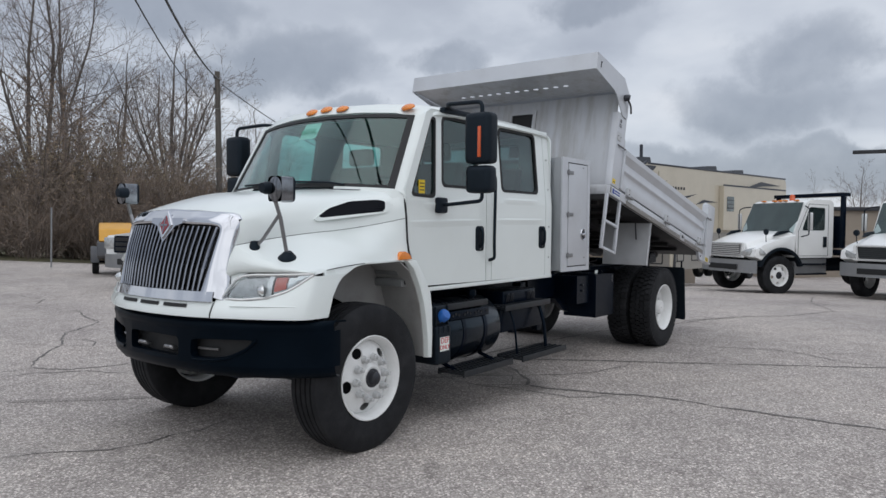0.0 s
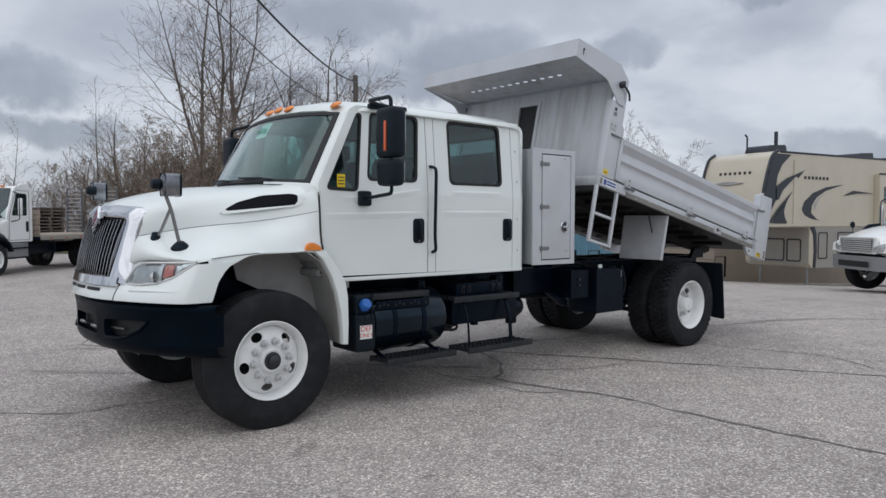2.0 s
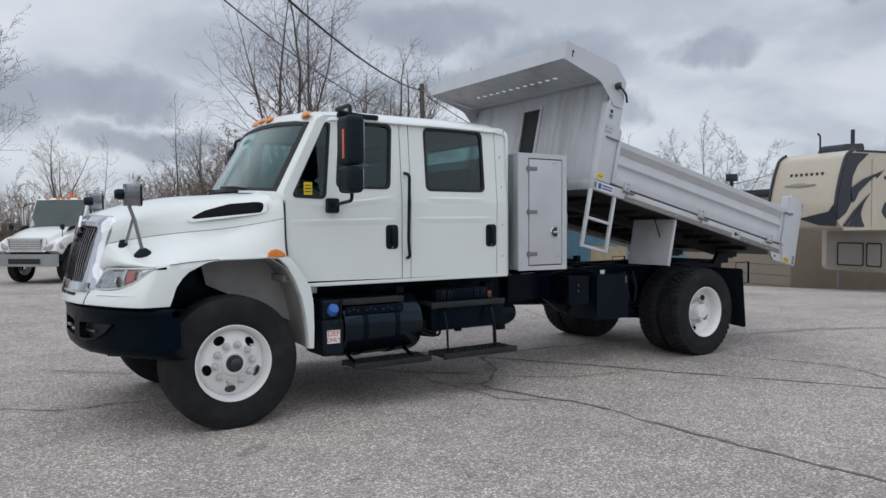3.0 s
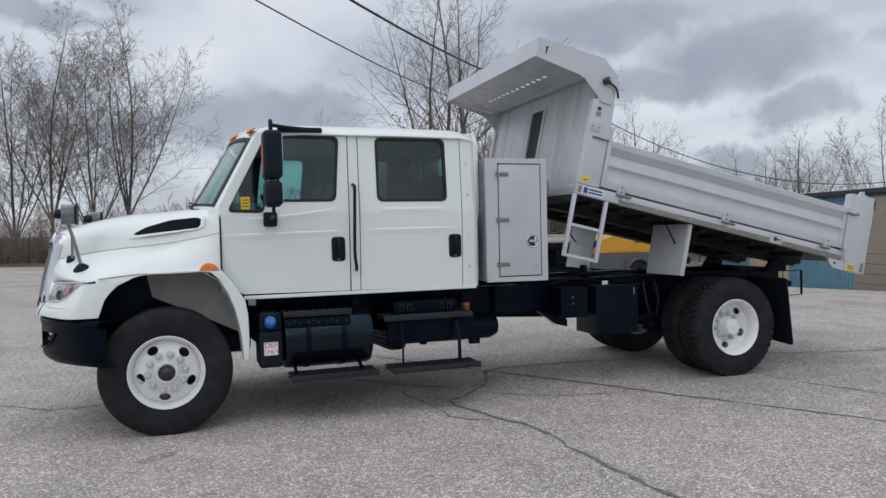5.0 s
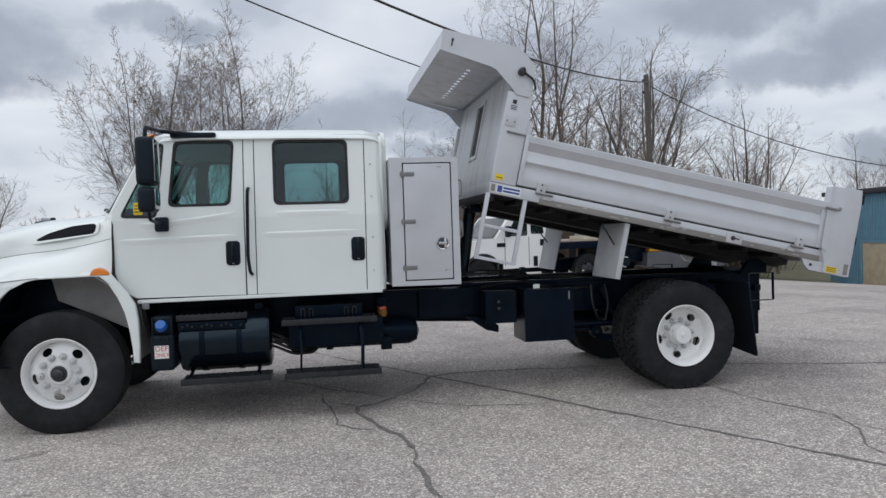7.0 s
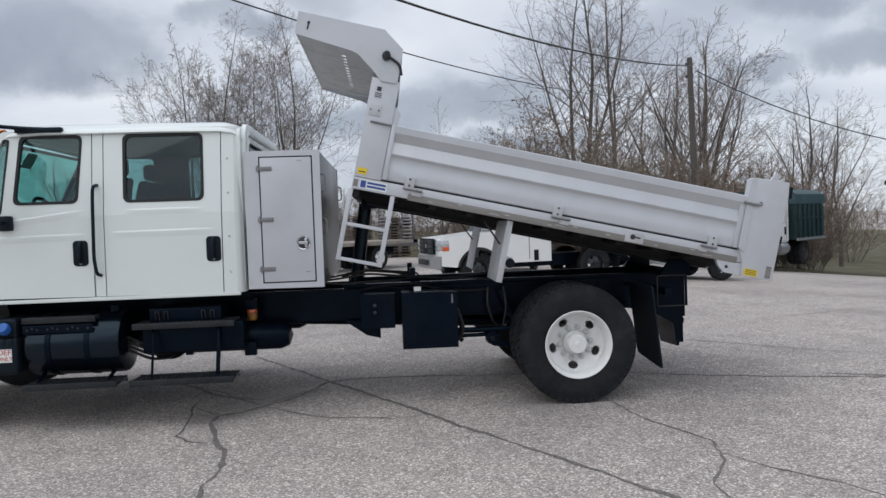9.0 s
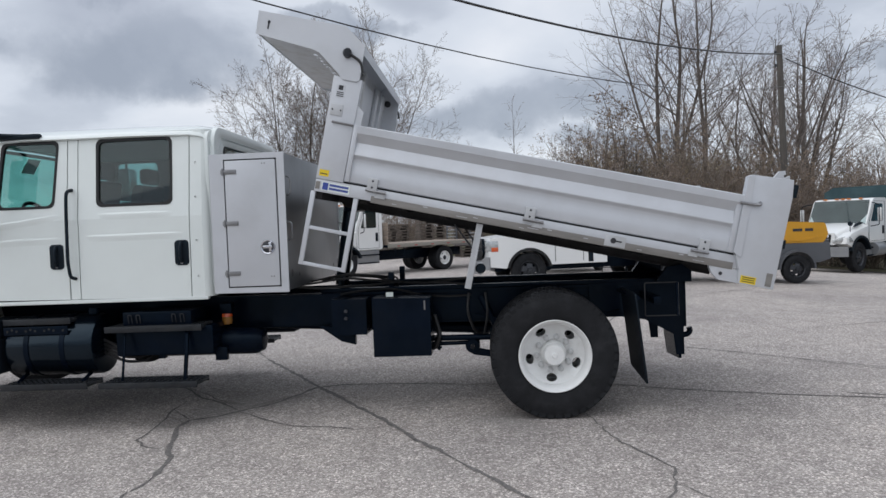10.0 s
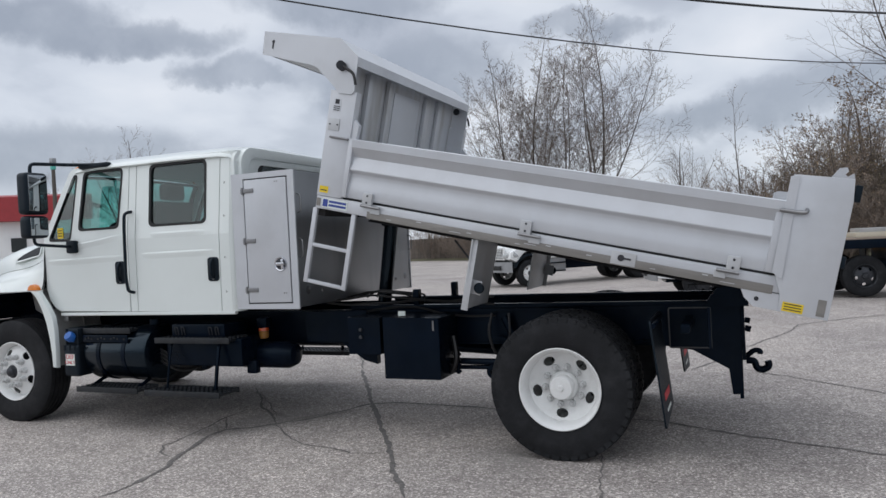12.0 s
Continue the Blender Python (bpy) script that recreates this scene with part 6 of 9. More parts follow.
    # splash plates ahead of the rear wheels
    sp = part("splash_plate", prism([(0.58, -0.53), (1.13, -0.53), (1.15, -0.02), (0.56, -0.02)] if s > 0 else [(-0.58, -0.53), (-1.13, -0.53), (-1.15, -0.02), (-0.56, -0.02)], "x", 1.295, 1.305), M["weld"], bed, "light grey splash plate")
    part("plate_edge", bm_box((1.29, s * 1.125, -0.53), (1.34, s * 1.135, -0.02), 0.003), M["weld"], sp)
    part("plate_lamp", lathe([(0, -0.014), (0.032, -0.012), (0.04, 0.0)] if s < 0 else [(0, 0.014), (0.032, 0.012), (0.04, 0.0)], "y", 18, centre=(1.385, s * 1.09, -0.36)), M["plastic"], sp, "black round side lamp")
    part("lamp_bracket", bm_box((1.30, s * 1.07, -0.41), (1.40, s * 1.085, -0.31), 0.003), M["weld"], sp)
    part("stay", tube([(1.12, s * 1.02, -0.06), (1.29, s * 0.98, -0.22)], 0.008, 6), M["hubgrey"], sp)
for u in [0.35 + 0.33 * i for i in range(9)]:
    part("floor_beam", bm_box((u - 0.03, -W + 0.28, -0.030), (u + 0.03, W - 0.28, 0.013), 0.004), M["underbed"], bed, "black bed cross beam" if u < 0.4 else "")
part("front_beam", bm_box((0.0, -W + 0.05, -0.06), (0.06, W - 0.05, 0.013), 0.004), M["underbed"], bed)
# bulkhead and canopy
hole = [(-0.105, 0.45), (0.155, 0.45), (0.175, 0.975), (-0.105, 0.975)]
bh = part("bulkhead", prism([(-W + 0.03, 0.075), (W - 0.03, 0.075), (W - 0.03, 1.12), (-W + 0.03, 1.12)], "x", 0.03, 0.055, holes=(hole,)), M["alu"], bed, "tall aluminium bulkhead with a window slot")
part("window_grille", bm_box((0.040, -0.11, 0.445), (0.046, 0.18, 0.98)), M["gasket"], bh, "dark window mesh")
for y in (-0.72, 0.72, -0.36, 0.42):
    part("bulkhead_rib", bm_box((0.055, y - 0.05, 0.085), (0.095, y + 0.05, 1.10), 0.012), M["alu"], bh)
part("bulkhead_frame", prism([(-0.15, 0.41), (0.20, 0.41), (0.22, 1.01), (-0.15, 1.01)], "x", 0.018, 0.030, holes=(hole,)), M["alu"], bh)
part("inner_plate", bm_box((0.0565, -0.24, 0.40), (0.062, 0.28, 1.04), 0.001), M["aluwhite"], bh, "light inner cover plate")
part("bulkhead_foot", bm_box((-0.005, -W + 0.03, 0.0), (0.03, W - 0.03, 0.10), 0.006), M["alu"], bh)
cp = part("canopy", thicken(loft([[(u, y, v) for u, v in ((-0.655, 1.118), (-0.66, 1.288), (-0.58, 1.288))] for y in (-W - 0.012, 0, W + 0.012)]), 0.006), M["aluwhite"], bed, "light grey canopy over the cab", 20)
HOLES = [[(-0.30 + 0.022 * math.cos(q), -0.665 + 0.1224 * k + 0.033 * math.sin(q)) for q in [2 * math.pi * i / 14 for i in range(14)]] for k in range(12)]
bm = prism([(-0.655, -W), (0.0, -W), (0.0, W), (-0.655, W)], "z", 0.0, 0.006, holes=HOLES)
for v in bm.verts:
    v.co.z += 1.123 + (0.012 if v.co.x > -0.05 else 0.0)
part("canopy_underside", bm, M["alu"], cp, "aluminium underside with a row of slots", 20)
part("canopy_back", thicken(loft([[(u, y, v) for u, v in ((-0.06, 1.13), (0.03, 1.28), (0.20, 1.16), (0.205, 1.09))] for y in (-W - 0.012, 0, W + 0.012)]), 0.006), M["aluwhite"], cp, "sloping back of the canopy", 20)
# tailgate
tg = part("tailgate", bm_box((3.47, -W + 0.05, 0.08), (3.52, W - 0.05, 0.62), 0.006), M["alu"], bed, "light grey tailgate")
for z in (0.12, 0.34, 0.58):
    part("gate_rib", bm_box((3.52, -W + 0.06, z - 0.03), (3.56, W - 0.06, z + 0.03), 0.008), M["alu"], tg)
# ladder under the side rail
for s in (-1,):
    ld = part("ladder", tube([(-0.005, s * 1.14, 0.0), (-0.005, s * 1.14, -0.58)], 0.012, 4), M["aluwhite"], bed, "light grey folding ladder")
    ld.data = make("ladder", bm_box((-0.025, s * 1.125, -0.585), (0.012, s * 1.155, 0.0), 0.004), M["aluwhite"])
    part("stile", bm_box((0.315, s * 1.125, -0.585), (0.352, s * 1.155, 0.0), 0.004), M["aluwhite"], ld)
    for v in (-0.285, -0.57):
        part("rung", bm_box((0.012, s * 1.127, v - 0.014), (0.315, s * 1.153, v + 0.014), 0.004), M["aluwhite"], ld)
# hoist cylinder
cy = part("hoist_cylinder", tube([(3.52, 0.0, 1.02), (3.63, 0.0, 1.75)], 0.062, 20), M["tank"], truck, "black telescopic hoist cylinder")
part("cylinder_rod", tube([(3.60, 0.0, 1.55), (3.655, 0.0, 1.90)], 0.045, 18), M["hubgrey"], cy, "grey cylinder rod")
part("cylinder_bracket", bm_box((3.60, -0.16, 1.70), (3.74, 0.16, 1.82), 0.02), M["black"], cy)


# ---- ground ----
def asphalt(name="weathered_asphalt", tone=1.0):
    m = bpy.data.materials.new(name)
    m.use_nodes = True
    n, l = m.node_tree.nodes, m.node_tree.links
    b = n["Principled BSDF"]
    b.inputs["Roughness"].default_value = 0.85
    b.inputs["Specular IOR Level"].default_value = 0.3
    co = n.new("ShaderNodeTexCoord").outputs["Object"]

    def ramp(src, stops):
        r = n.new("ShaderNodeValToRGB")
        els = r.color_ramp.elements
        while len(els) < len(stops):
            els.new(0.5)
        for e_, (p, c) in zip(els, stops):
            e_.position, e_.color = p, (*c, 1) if len(c) == 3 else c
        l.new(src, r.inputs[0])
        return r.outputs[0]

    def noise_tex(scale, detail=4, rough=0.55):
        t = n.new("ShaderNodeTexNoise")
        t.inputs["Scale"].default_value, t.inputs["Detail"].default_value, t.inputs["Roughness"].default_value = scale, detail, rough
        l.new(co, t.inputs["Vector"])
        return t.outputs["Fac"]

    def mix(kind, f, a, c):
        x = n.new("ShaderNodeMix")
        x.data_type, x.blend_type = 'RGBA', kind
        for key, v in (("Factor", f), ("A", a), ("B", c)):
            if isinstance(v, (int, float)):
                x.inputs[key].default_value = v
            elif isinstance(v, tuple):
                x.inputs[key].default_value = v
            else:
                l.new(v, x.inputs[key])
        return x.outputs["Result"]
    vo = n.new("ShaderNodeTexVoronoi")
    vo.inputs["Scale"].default_value = 80
    l.new(co, vo.inputs["Vector"])
    sep = n.new("ShaderNodeSeparateColor")
    l.new(vo.outputs["Color"], sep.inputs[0])
    stone = ramp(sep.outputs[0], [(0.0, (0.310, 0.282, 0.270)), (0.40, (0.455, 0.419, 0.400)), (0.80, (0.60, 0.556, 0.530)), (0.95, (0.91, 0.85, 0.815))])
    gap = ramp(vo.outputs["Distance"], [(0.22, (1, 1, 1)), (0.75, (0.56, 0.55, 0.54))])
    c = mix('MULTIPLY', 0.8, stone, gap)
    c = mix('MULTIPLY', 0.75, c, ramp(noise_tex(0.35, 5), [(0.33, (0.74, 0.73, 0.73)), (0.50, (1.0, 0.99, 0.97)), (0.67, (1.16, 1.14, 1.10))]))
    c = mix('MULTIPLY', 0.5, c, ramp(noise_tex(14.0, 3, 0.6), [(0.35, (0.86, 0.85, 0.84)), (0.60, (1.05, 1.05, 1.04))]))
    c = mix('MULTIPLY', 0.6, c, ramp(noise_tex(2.6, 6, 0.65), [(0.32, (0.74, 0.73, 0.73)), (0.55, (1.0, 1.0, 1.0)), (0.7, (1.1, 1.09, 1.07))]))
    c = mix('MIX', ramp(noise_tex(0.55, 3), [(0.60, (0, 0, 0)), (0.70, (0.5, 0.5, 0.5))]), c, (0.27, 0.255, 0.24, 1))
    if tone != 1.0:
        c = mix('MULTIPLY', 1.0, c, (tone, tone, tone, 1))
    l.new(c, b.inputs["Base Color"])
    bp = n.new("ShaderNodeBump")
    bp.inputs["Strength"].default_value, bp.inputs["Distance"].default_value = 0.6, 0.005
    l.new(vo.outputs["Distance"], bp.inputs["Height"])
    l.new(bp.outputs[0], b.inputs["Normal"])
    return m


M["asphalt"] = asphalt(tone=0.95)
M["crack"] = material("tar_filled_crack", (0.145, 0.135, 0.128), 0.85, vary=0.35, scale=30, bump=0.4, bump_scale=60)
M["stain"] = asphalt("oil_stained_asphalt", 0.76)
M["grass"] = material("dry_grass_ground", (0.10, 0.095, 0.05), 0.95, vary=0.35, scale=0.8, bump=0.6, bump_scale=30, dirt=(0.09, 0.075, 0.055), dirt_scale=0.5, dirt_amount=0.7)


def axis_steps(lo, hi, mid_lo, mid_hi, fine, coarse):
    out, v = [], mid_lo
    while v < mid_hi:
        out.append(v)
        v += fine
    v, s = mid_lo - fine, fine
    left = []
    while v > lo:
        left.append(v)
        s *= 1.35
        v -= s
    right, v, s = [], mid_hi, fine
    while v < hi:
        right.append(v)
        s *= 1.35
        v += s
    return [lo] + left[::-1] + out + right + [hi]


xs, ys = axis_steps(-900, 900, -12, 32, 2.0, 0), axis_steps(-900, 900, -10, 44, 2.0, 0)
ground = tagged(new("ground", make("ground", loft([[(x, y, ground_z(x, y)) for x in xs] for y in ys]), M["asphalt"])), "weathered grey asphalt lot with cracks and loose grit", "ground", kind="structure")


def strip(name, pts, width, mat, lift, jag=0.5, step=0.07, seed=1):
    """A ragged strip that lies on the ground along a line of points."""
    rnd = random.Random(seed)
    line = []
    for a, b in zip(pts, pts[1:]):
        a, b = Vector(a), Vector(b)
        k = max(1, int((b - a).length / step))
        for i in range(k):
            p = a.lerp(b, i / k)
            nrm = Vector((-(b - a).y, (b - a).x)).normalized()
            wob = noise.noise(Vector((p.x * 3.1, p.y * 3.1, seed))) * 0.025 + noise.noise(Vector((p.x * 11, p.y * 11, seed))) * 0.022
            line.append(p + nrm * wob * min(1, i + 1))
    line.append(Vector(pts[-1]))
    rows_ = []
    for i, p in enumerate(line):
        d = (line[min(i + 1, len(line) - 1)] - line[max(i - 1, 0)]).normalized()
        nrm = Vector((-d.y, d.x))
        w = width * (1 + jag * rnd.uniform(-1, 1)) * (0.25 + 0.75 * min(1, min(i, len(line) - 1 - i) / 4))
        rows_.append([(*(p + nrm * q * w), ground_z(p.x, p.y) + lift) for q in (-0.5, 0.5)])
    return loft(rows_)


def crack(width, *pts):
    seed = int(100 * abs(pts[0][0]) + 37 * abs(pts[0][1])) % 91
    tagged(new("crack", make("crack", strip("crack", pts, width * 0.72, M["crack"], 0.004, seed=seed), M["crack"], 0)), "dark ragged crack in the asphalt", "crack", "cracks in the asphalt", "structure")


crack(0.050, (2.65, -2.51), (2.68, -2.41), (2.69, -2.18), (2.64, -1.85), (2.51, -1.60), (2.46, -1.35), (2.36, -1.10), (2.38, -0.91), (2.58, -0.78), (2.70, -0.62), (2.92, -0.41), (3.05, -0.14), (3.18, 0.18), (3.41, 0.32), (3.84, 0.30), (4.30, 0.27), (4.60, 0.19))
crack(0.022, (2.51, -1.60), (2.49, -1.68), (2.30, -1.57), (2.18, -1.44), (2.19, -1.31), (2.16, -1.01), (2.11, -0.73), (2.08, -0.53), (2.07, -0.20))
crack(0.030, (2.38, -0.91), (2.26, -0.74), (2.08, -0.53))
crack(0.020, (2.16, -1.01), (2.32, -1.11), (2.34, -1.07))
crack(0.018, (2.29, -0.78), (2.49, -0.66), (2.65, -0.55))
crack(0.036, (1.49, 0.69), (1.90, 0.27), (2.12, -0.07), (2.41, -0.30), (2.70, -0.62))
crack(0.024, (2.70, -0.62), (2.89, -0.81), (3.14, -1.04), (3.30, -1.12), (3.54, -1.18), (3.82, -1.28), (4.08, -1.21))
crack(0.058, (2.18, 1.89), (2.84, 0.83), (3.27, 0.13), (3.53, -0.26), (3.84, -0.76), (4.10, -1.17), (4.30, -1.53), (4.49, -1.83), (4.62, -2.02))
crack(0.014, (3.64, -0.13), (3.67, -0.02), (3.64, 0.15))
crack(0.022, (-1.59, 0.67), (-1.42, 0.60), (-1.26, 0.47), (-1.08, 0.30), (-0.83, 0.22), (-0.65, 0.27), (-0.44, 0.23), (-0.21, 0.28), (-0.08, 0.32))
crack(0.030, (-0.48, 3.45), (-0.17, 3.43), (0.01, 3.09), (0.29, 2.96), (0.62, 2.90))
crack(0.024, (-0.59, 3.18), (-0.33, 3.19), (0.09, 2.90), (0.30, 2.44))
crack(0.034, (2.08, 7.74), (2.32, 7.47), (2.02, 6.71), (1.92, 6.09), (1.52, 5.72), (1.11, 5.43), (0.87, 5.01), (0.68, 4.59), (0.41, 4.33), (-0.01, 3.79), (-0.16, 3.51))
crack(0.026, (0.88, 5.00), (1.01, 4.72), (1.01, 4.45), (0.85, 4.21), (0.68, 4.48))
crack(0.024, (0.20, 5.16), (0.37, 4.96), (0.57, 4.73))
crack(0.020, (-1.01, 2.03), (-0.83, 1.93), (-0.71, 1.80))
crack(0.030, (2.78, 10.84), (2.67, 9.99), (2.74, 9.58), (2.21, 8.83))
crack(0.034, (4.60, 0.19), (5.90, 0.08), (6.50, -0.20), (7.40, -0.52), (8.30, -0.76), (9.50, -1.20))
crack(0.050, (2.82, -4.90), (2.80, -4.40), (2.65, -2.51))
crack(0.040, (4.62, -2.02), (5.22, -2.99), (6.00, -4.20))
crack(0.030, (1.60, 2.90), (2.17, 1.97), (2.18, 1.89))
crack(0.016, (1.55, 0.64), (2.10, 0.10), (2.58, -0.44))
crack(0.020, (5.60, -0.90), (5.66, -1.20), (5.76, -1.73), (5.98, -2.28), (5.92, -2.60), (5.65, -3.04), (5.60, -3.60))
crack(0.018, (5.93, -2.56), (6.14, -2.91), (6.50, -3.40))
crack(0.032, (7.83, -0.47), (9.04, -1.00), (10.05, -1.66), (11.87, -2.08), (13.94, -1.33), (16.00, -1.00))
crack(0.034, (6.00, 2.30), (6.27, 2.89), (6.71, 4.18), (7.17, 5.25), (7.30, 5.90), (8.57, 7.10), (10.50, 8.60))
crack(0.022, (6.40, 2.50), (7.28, 1.80), (7.80, 1.30), (8.24, 0.92), (9.00, 0.20))
crack(0.022, (9.00, 3.00), (11.50, 4.20), (14.00, 3.60))


def blot(x, y, rx, ry, turn, mat, name, label, seed):
    pts = []
    for i in range(28):
        a = 2 * math.pi * i / 28
        k = 1 + 0.28 * noise.noise(Vector((math.cos(a) * 1.6, math.sin(a) * 1.6, seed)))
        u, v = rx * k * math.cos(a), ry * k * math.sin(a)
        px, py = x + u * math.cos(turn) - v * math.sin(turn), y + u * math.sin(turn) + v * math.cos(turn)
        pts.append((px, py))
    bm = bmesh.new()
    bm.faces.new([bm.verts.new((px, py, ground_z(px, py) + 0.003)) for px, py in pts])
    return tagged(new(name, make(name, bm, mat, 0)), label, "stain", "stains on the asphalt", "structure")


blot(-0.49, 1.78, 0.75, 0.06, -0.75, M["stain"], "stain", "dark damp streak on the asphalt", 11)
blot(2.95, -0.28, 0.34, 0.07, 0.85, M["stain"], "stain", "dark damp stain along a crack", 4)
blot(2.48, -0.30, 0.22, 0.05, -0.5, M["stain"], "stain", "dark damp stain beside a crack", 7)
blot(-0.05, -1.62, 0.16, 0.05, 0.6, M["stain"], "stain", "small dark stain on the asphalt", 1)


# ---- vehicles round about ----
M["rvtan"] = material("cream_fibreglass", (0.55, 0.50, 0.40), 0.35, vary=0.03, scale=2, coat=0.3, dirt=(0.42, 0.38, 0.30), dirt_scale=1.2, dirt_amount=0.3)
M["rvgrey"] = material("taupe_fibreglass", (0.27, 0.255, 0.22), 0.4, vary=0.04, scale=2)
M["rvdark"] = material("charcoal_decal", (0.020, 0.025, 0.036), 0.35, vary=0.06, scale=4)
M["rvsilver"] = material("silver_decal", (0.36, 0.36, 0.36), 0.35, vary=0.05, scale=4)
M["bumpgrey"] = material("grey_steel_bumper", (0.30, 0.31, 0.32), 0.35, metal=0.5, vary=0.06, scale=5)
M["green"] = material("dark_green_paint", (0.008, 0.028, 0.030), 0.45, vary=0.15, scale=2, dirt=(0.03, 0.05, 0.05), dirt_scale=2, dirt_amount=0.4)
M["greenlid"] = material("faded_green_tarp", (0.020, 0.055, 0.065), 0.6, vary=0.1, scale=2, dirt=(0.06, 0.11, 0.12), dirt_scale=1, dirt_amount=0.5)
M["deck"] = material("weathered_deck_wood", (0.30, 0.245, 0.20), 0.8, vary=0.2, scale=6, stretch=(0.5, 6, 6), random_tint=0.15)
M["charcoal"] = material("charcoal_body", (0.085, 0.09, 0.10), 0.5, vary=0.1, scale=3)
M["winfar"] = glass("far_window_glass", (0.66, 0.74, 0.74))
M["cabin"] = material("dark_cabin_trim", (0.030, 0.036, 0.038), 0.8, vary=0.1, scale=5)
# opaque sheet behind windscreens, skylight inside the cab put into its colour
M["skylitcabin"] = material("grey_green_cabin", (0.085, 0.105, 0.105), 0.8, vary=0.35, scale=2.2)
M["headlamp"] = material("headlamp_lens", (0.50, 0.52, 0.52), 0.12, metal=0.5, vary=0.25, scale=14, coat=0.6)
FW = {"tyre": make("tyre", tyre_mesh(0.50, 0.27, False), M["rubber"]), "disc": make("wheel", disc_mesh(True), M["wheel"]), "dark": make("wheel", disc_mesh(True), M["hubgrey"]), "hub": make("hub", lathe([(0.0, -0.11), (0.06, -0.10), (0.075, -0.06), (0.13, -0.05), (0.14, 0.0)], "y", 20), M["hubgrey"])}


def small_wheel(own, x, y, r=0.5, disc="disc", z=None):
    k = r / 0.50
    w = new("wheel", FW[disc])
    w.parent = own
    w.matrix_basis = Matrix.Translation((x, y, (z if z is not None else r))) @ (pose(0, 0, 0, 0, 0, 180) if y > 0 else Matrix.Identity(4)) @ Matrix.Diagonal((k, k, k, 1))
    w["label"] = "white steel wheel" if disc == "disc" else "dark steel wheel"
    t = new("tyre", FW["tyre"])
    t.parent, t.matrix_basis = w, Matrix.Translation((0, 0.045, 0))
    h = new("hub", FW["hub"])
    h.parent = w
    return w


def arc(cx, cz, r, a0, a1, n=10):
    return [(cx + r * math.cos(radians(a0 + (a1 - a0) * i / n)), cz + r * math.sin(radians(a0 + (a1 - a0) * i / n))) for i in range(n + 1)]


def medium_truck(label, m, style="flat", beacon=True, length=6.5, rack=True, short=1.0, tall=1.0):
    """A conventional day-cab truck: front axle at x = 0, ground at z = 0, the rear towards +x."""
    tk = thing("truck", label, "truck", m=m)
    cabp = part("cab", prism(rpoly([(0.55, 0.95), (0.55, 1.62), (0.98, 2.38), (1.15, 2.46), (1.95, 2.46), (2.06, 2.38), (2.06, 0.95)], 0.08), "y", -1.0, 1.0, bevel=0.08), M["white2"], tk, "white day cab")
    # windows set a little proud as dark glass over dark cabin sheets; windscreen's sheet painted skylit
    part("windscreen", loft([[(0.565 + 0.405 * g + 0.05 * (f * f) - 0.085, f * (0.96 - 0.05 * g), 1.60 + 0.78 * g) for f in (-1, -0.6, -0.2, 0.2, 0.6, 1)] for g in (0, 0.5, 1)]), M["winfar"], cabp, "dark windscreen", 60)
    part("screen_backing", loft([[(0.585 + 0.405 * g + 0.05 * (f * f) - 0.083, f * (0.975 - 0.05 * g), 1.585 + 0.81 * g) for f in (-1, -0.6, -0.2, 0.2, 0.6, 1)] for g in (0, 0.5, 1)]), M["skylitcabin"], cabp, "", 60)
    for s in (-1, 1):
        dwin = rpoly([(0.84, 1.66), (1.72, 1.66), (1.72, 2.25), (1.12, 2.27)], 0.07)
        part("side_window", prism(dwin, "y", s * 1.003, s * 1.008), M["winfar"], cabp, "dark door window")
        part("window_backing", prism(dwin, "y", s * 0.9975, s * 1.001), M["cabin"], cabp)
        part("window_bar", bm_box((1.08, s * 1.0, 1.66), (1.11, s * 1.012, 2.24)), M["gasket"], cabp)
        dz = [(0.70, 1.0), (1.86, 1.0), (1.86, 2.33), (1.10, 2.35), (0.70, 1.64)]
        part("door_seam", tube([(x, s * 1.001, z) for x, z in dz + dz[:1]], 0.008, 4), M["gasket"], cabp)
        part("door_handle", bm_box((1.66, s * 1.0, 1.22), (1.80, s * 1.02, 1.50), 0.02), M["plastic"], cabp, "black door handle")
        mr = part("mirror", bm_box((0.76, s * 1.24, 1.66), (0.83, s * 1.38, 2.12), 0.035, seg=3), M["bezel"], tk, "chrome and black door mirror")
        part("mirror_arm", tube(bend([(0.95, s * 1.0, 2.30), (0.79, s * 1.15, 2.28), (0.76, s * 1.30, 2.22), (0.76, s * 1.30, 1.55), (0.82, s * 1.0, 1.50)], 0.06), 0.016, 6), M["plastic"], mr)
        # hood mirrors
        part("hood_mirror", lathe([(0, -0.03), (0.07, -0.02), (0.085, 0.02), (0, 0.03)], "x", 14, centre=(-0.45, s * 0.92, 1.62)), M["plastic"], mr)
        part("stalk", tube([(-0.45, s * 0.92, 1.60), (-0.40, s * 0.90, 1.25)], 0.012, 6), M["plastic"], mr)
        part("step_box", prism([(0.65, 0.50), (1.9, 0.50), (1.9, 0.93), (0.65, 0.93)], "y", s * 0.70, s * 0.94, bevel=0.03), M["bumpgrey"], tk, "grey tank and steps")
        for z in (0.52, 0.78):
            part("cab_step", bm_box((0.70, s * 0.92, z - 0.02), (1.85, s * 1.0, z + 0.02), 0.006), M["black"], tk)
    if beacon:
        part("beacon", lathe([(0.09, 0.0), (0.09, 0.03), (0.075, 0.05), (0.07, 0.15), (0.04, 0.18), (0, 0.18)], "z", 18, centre=(1.55, 0.0, 2.455)), M["orange"], cabp, "orange beacon")
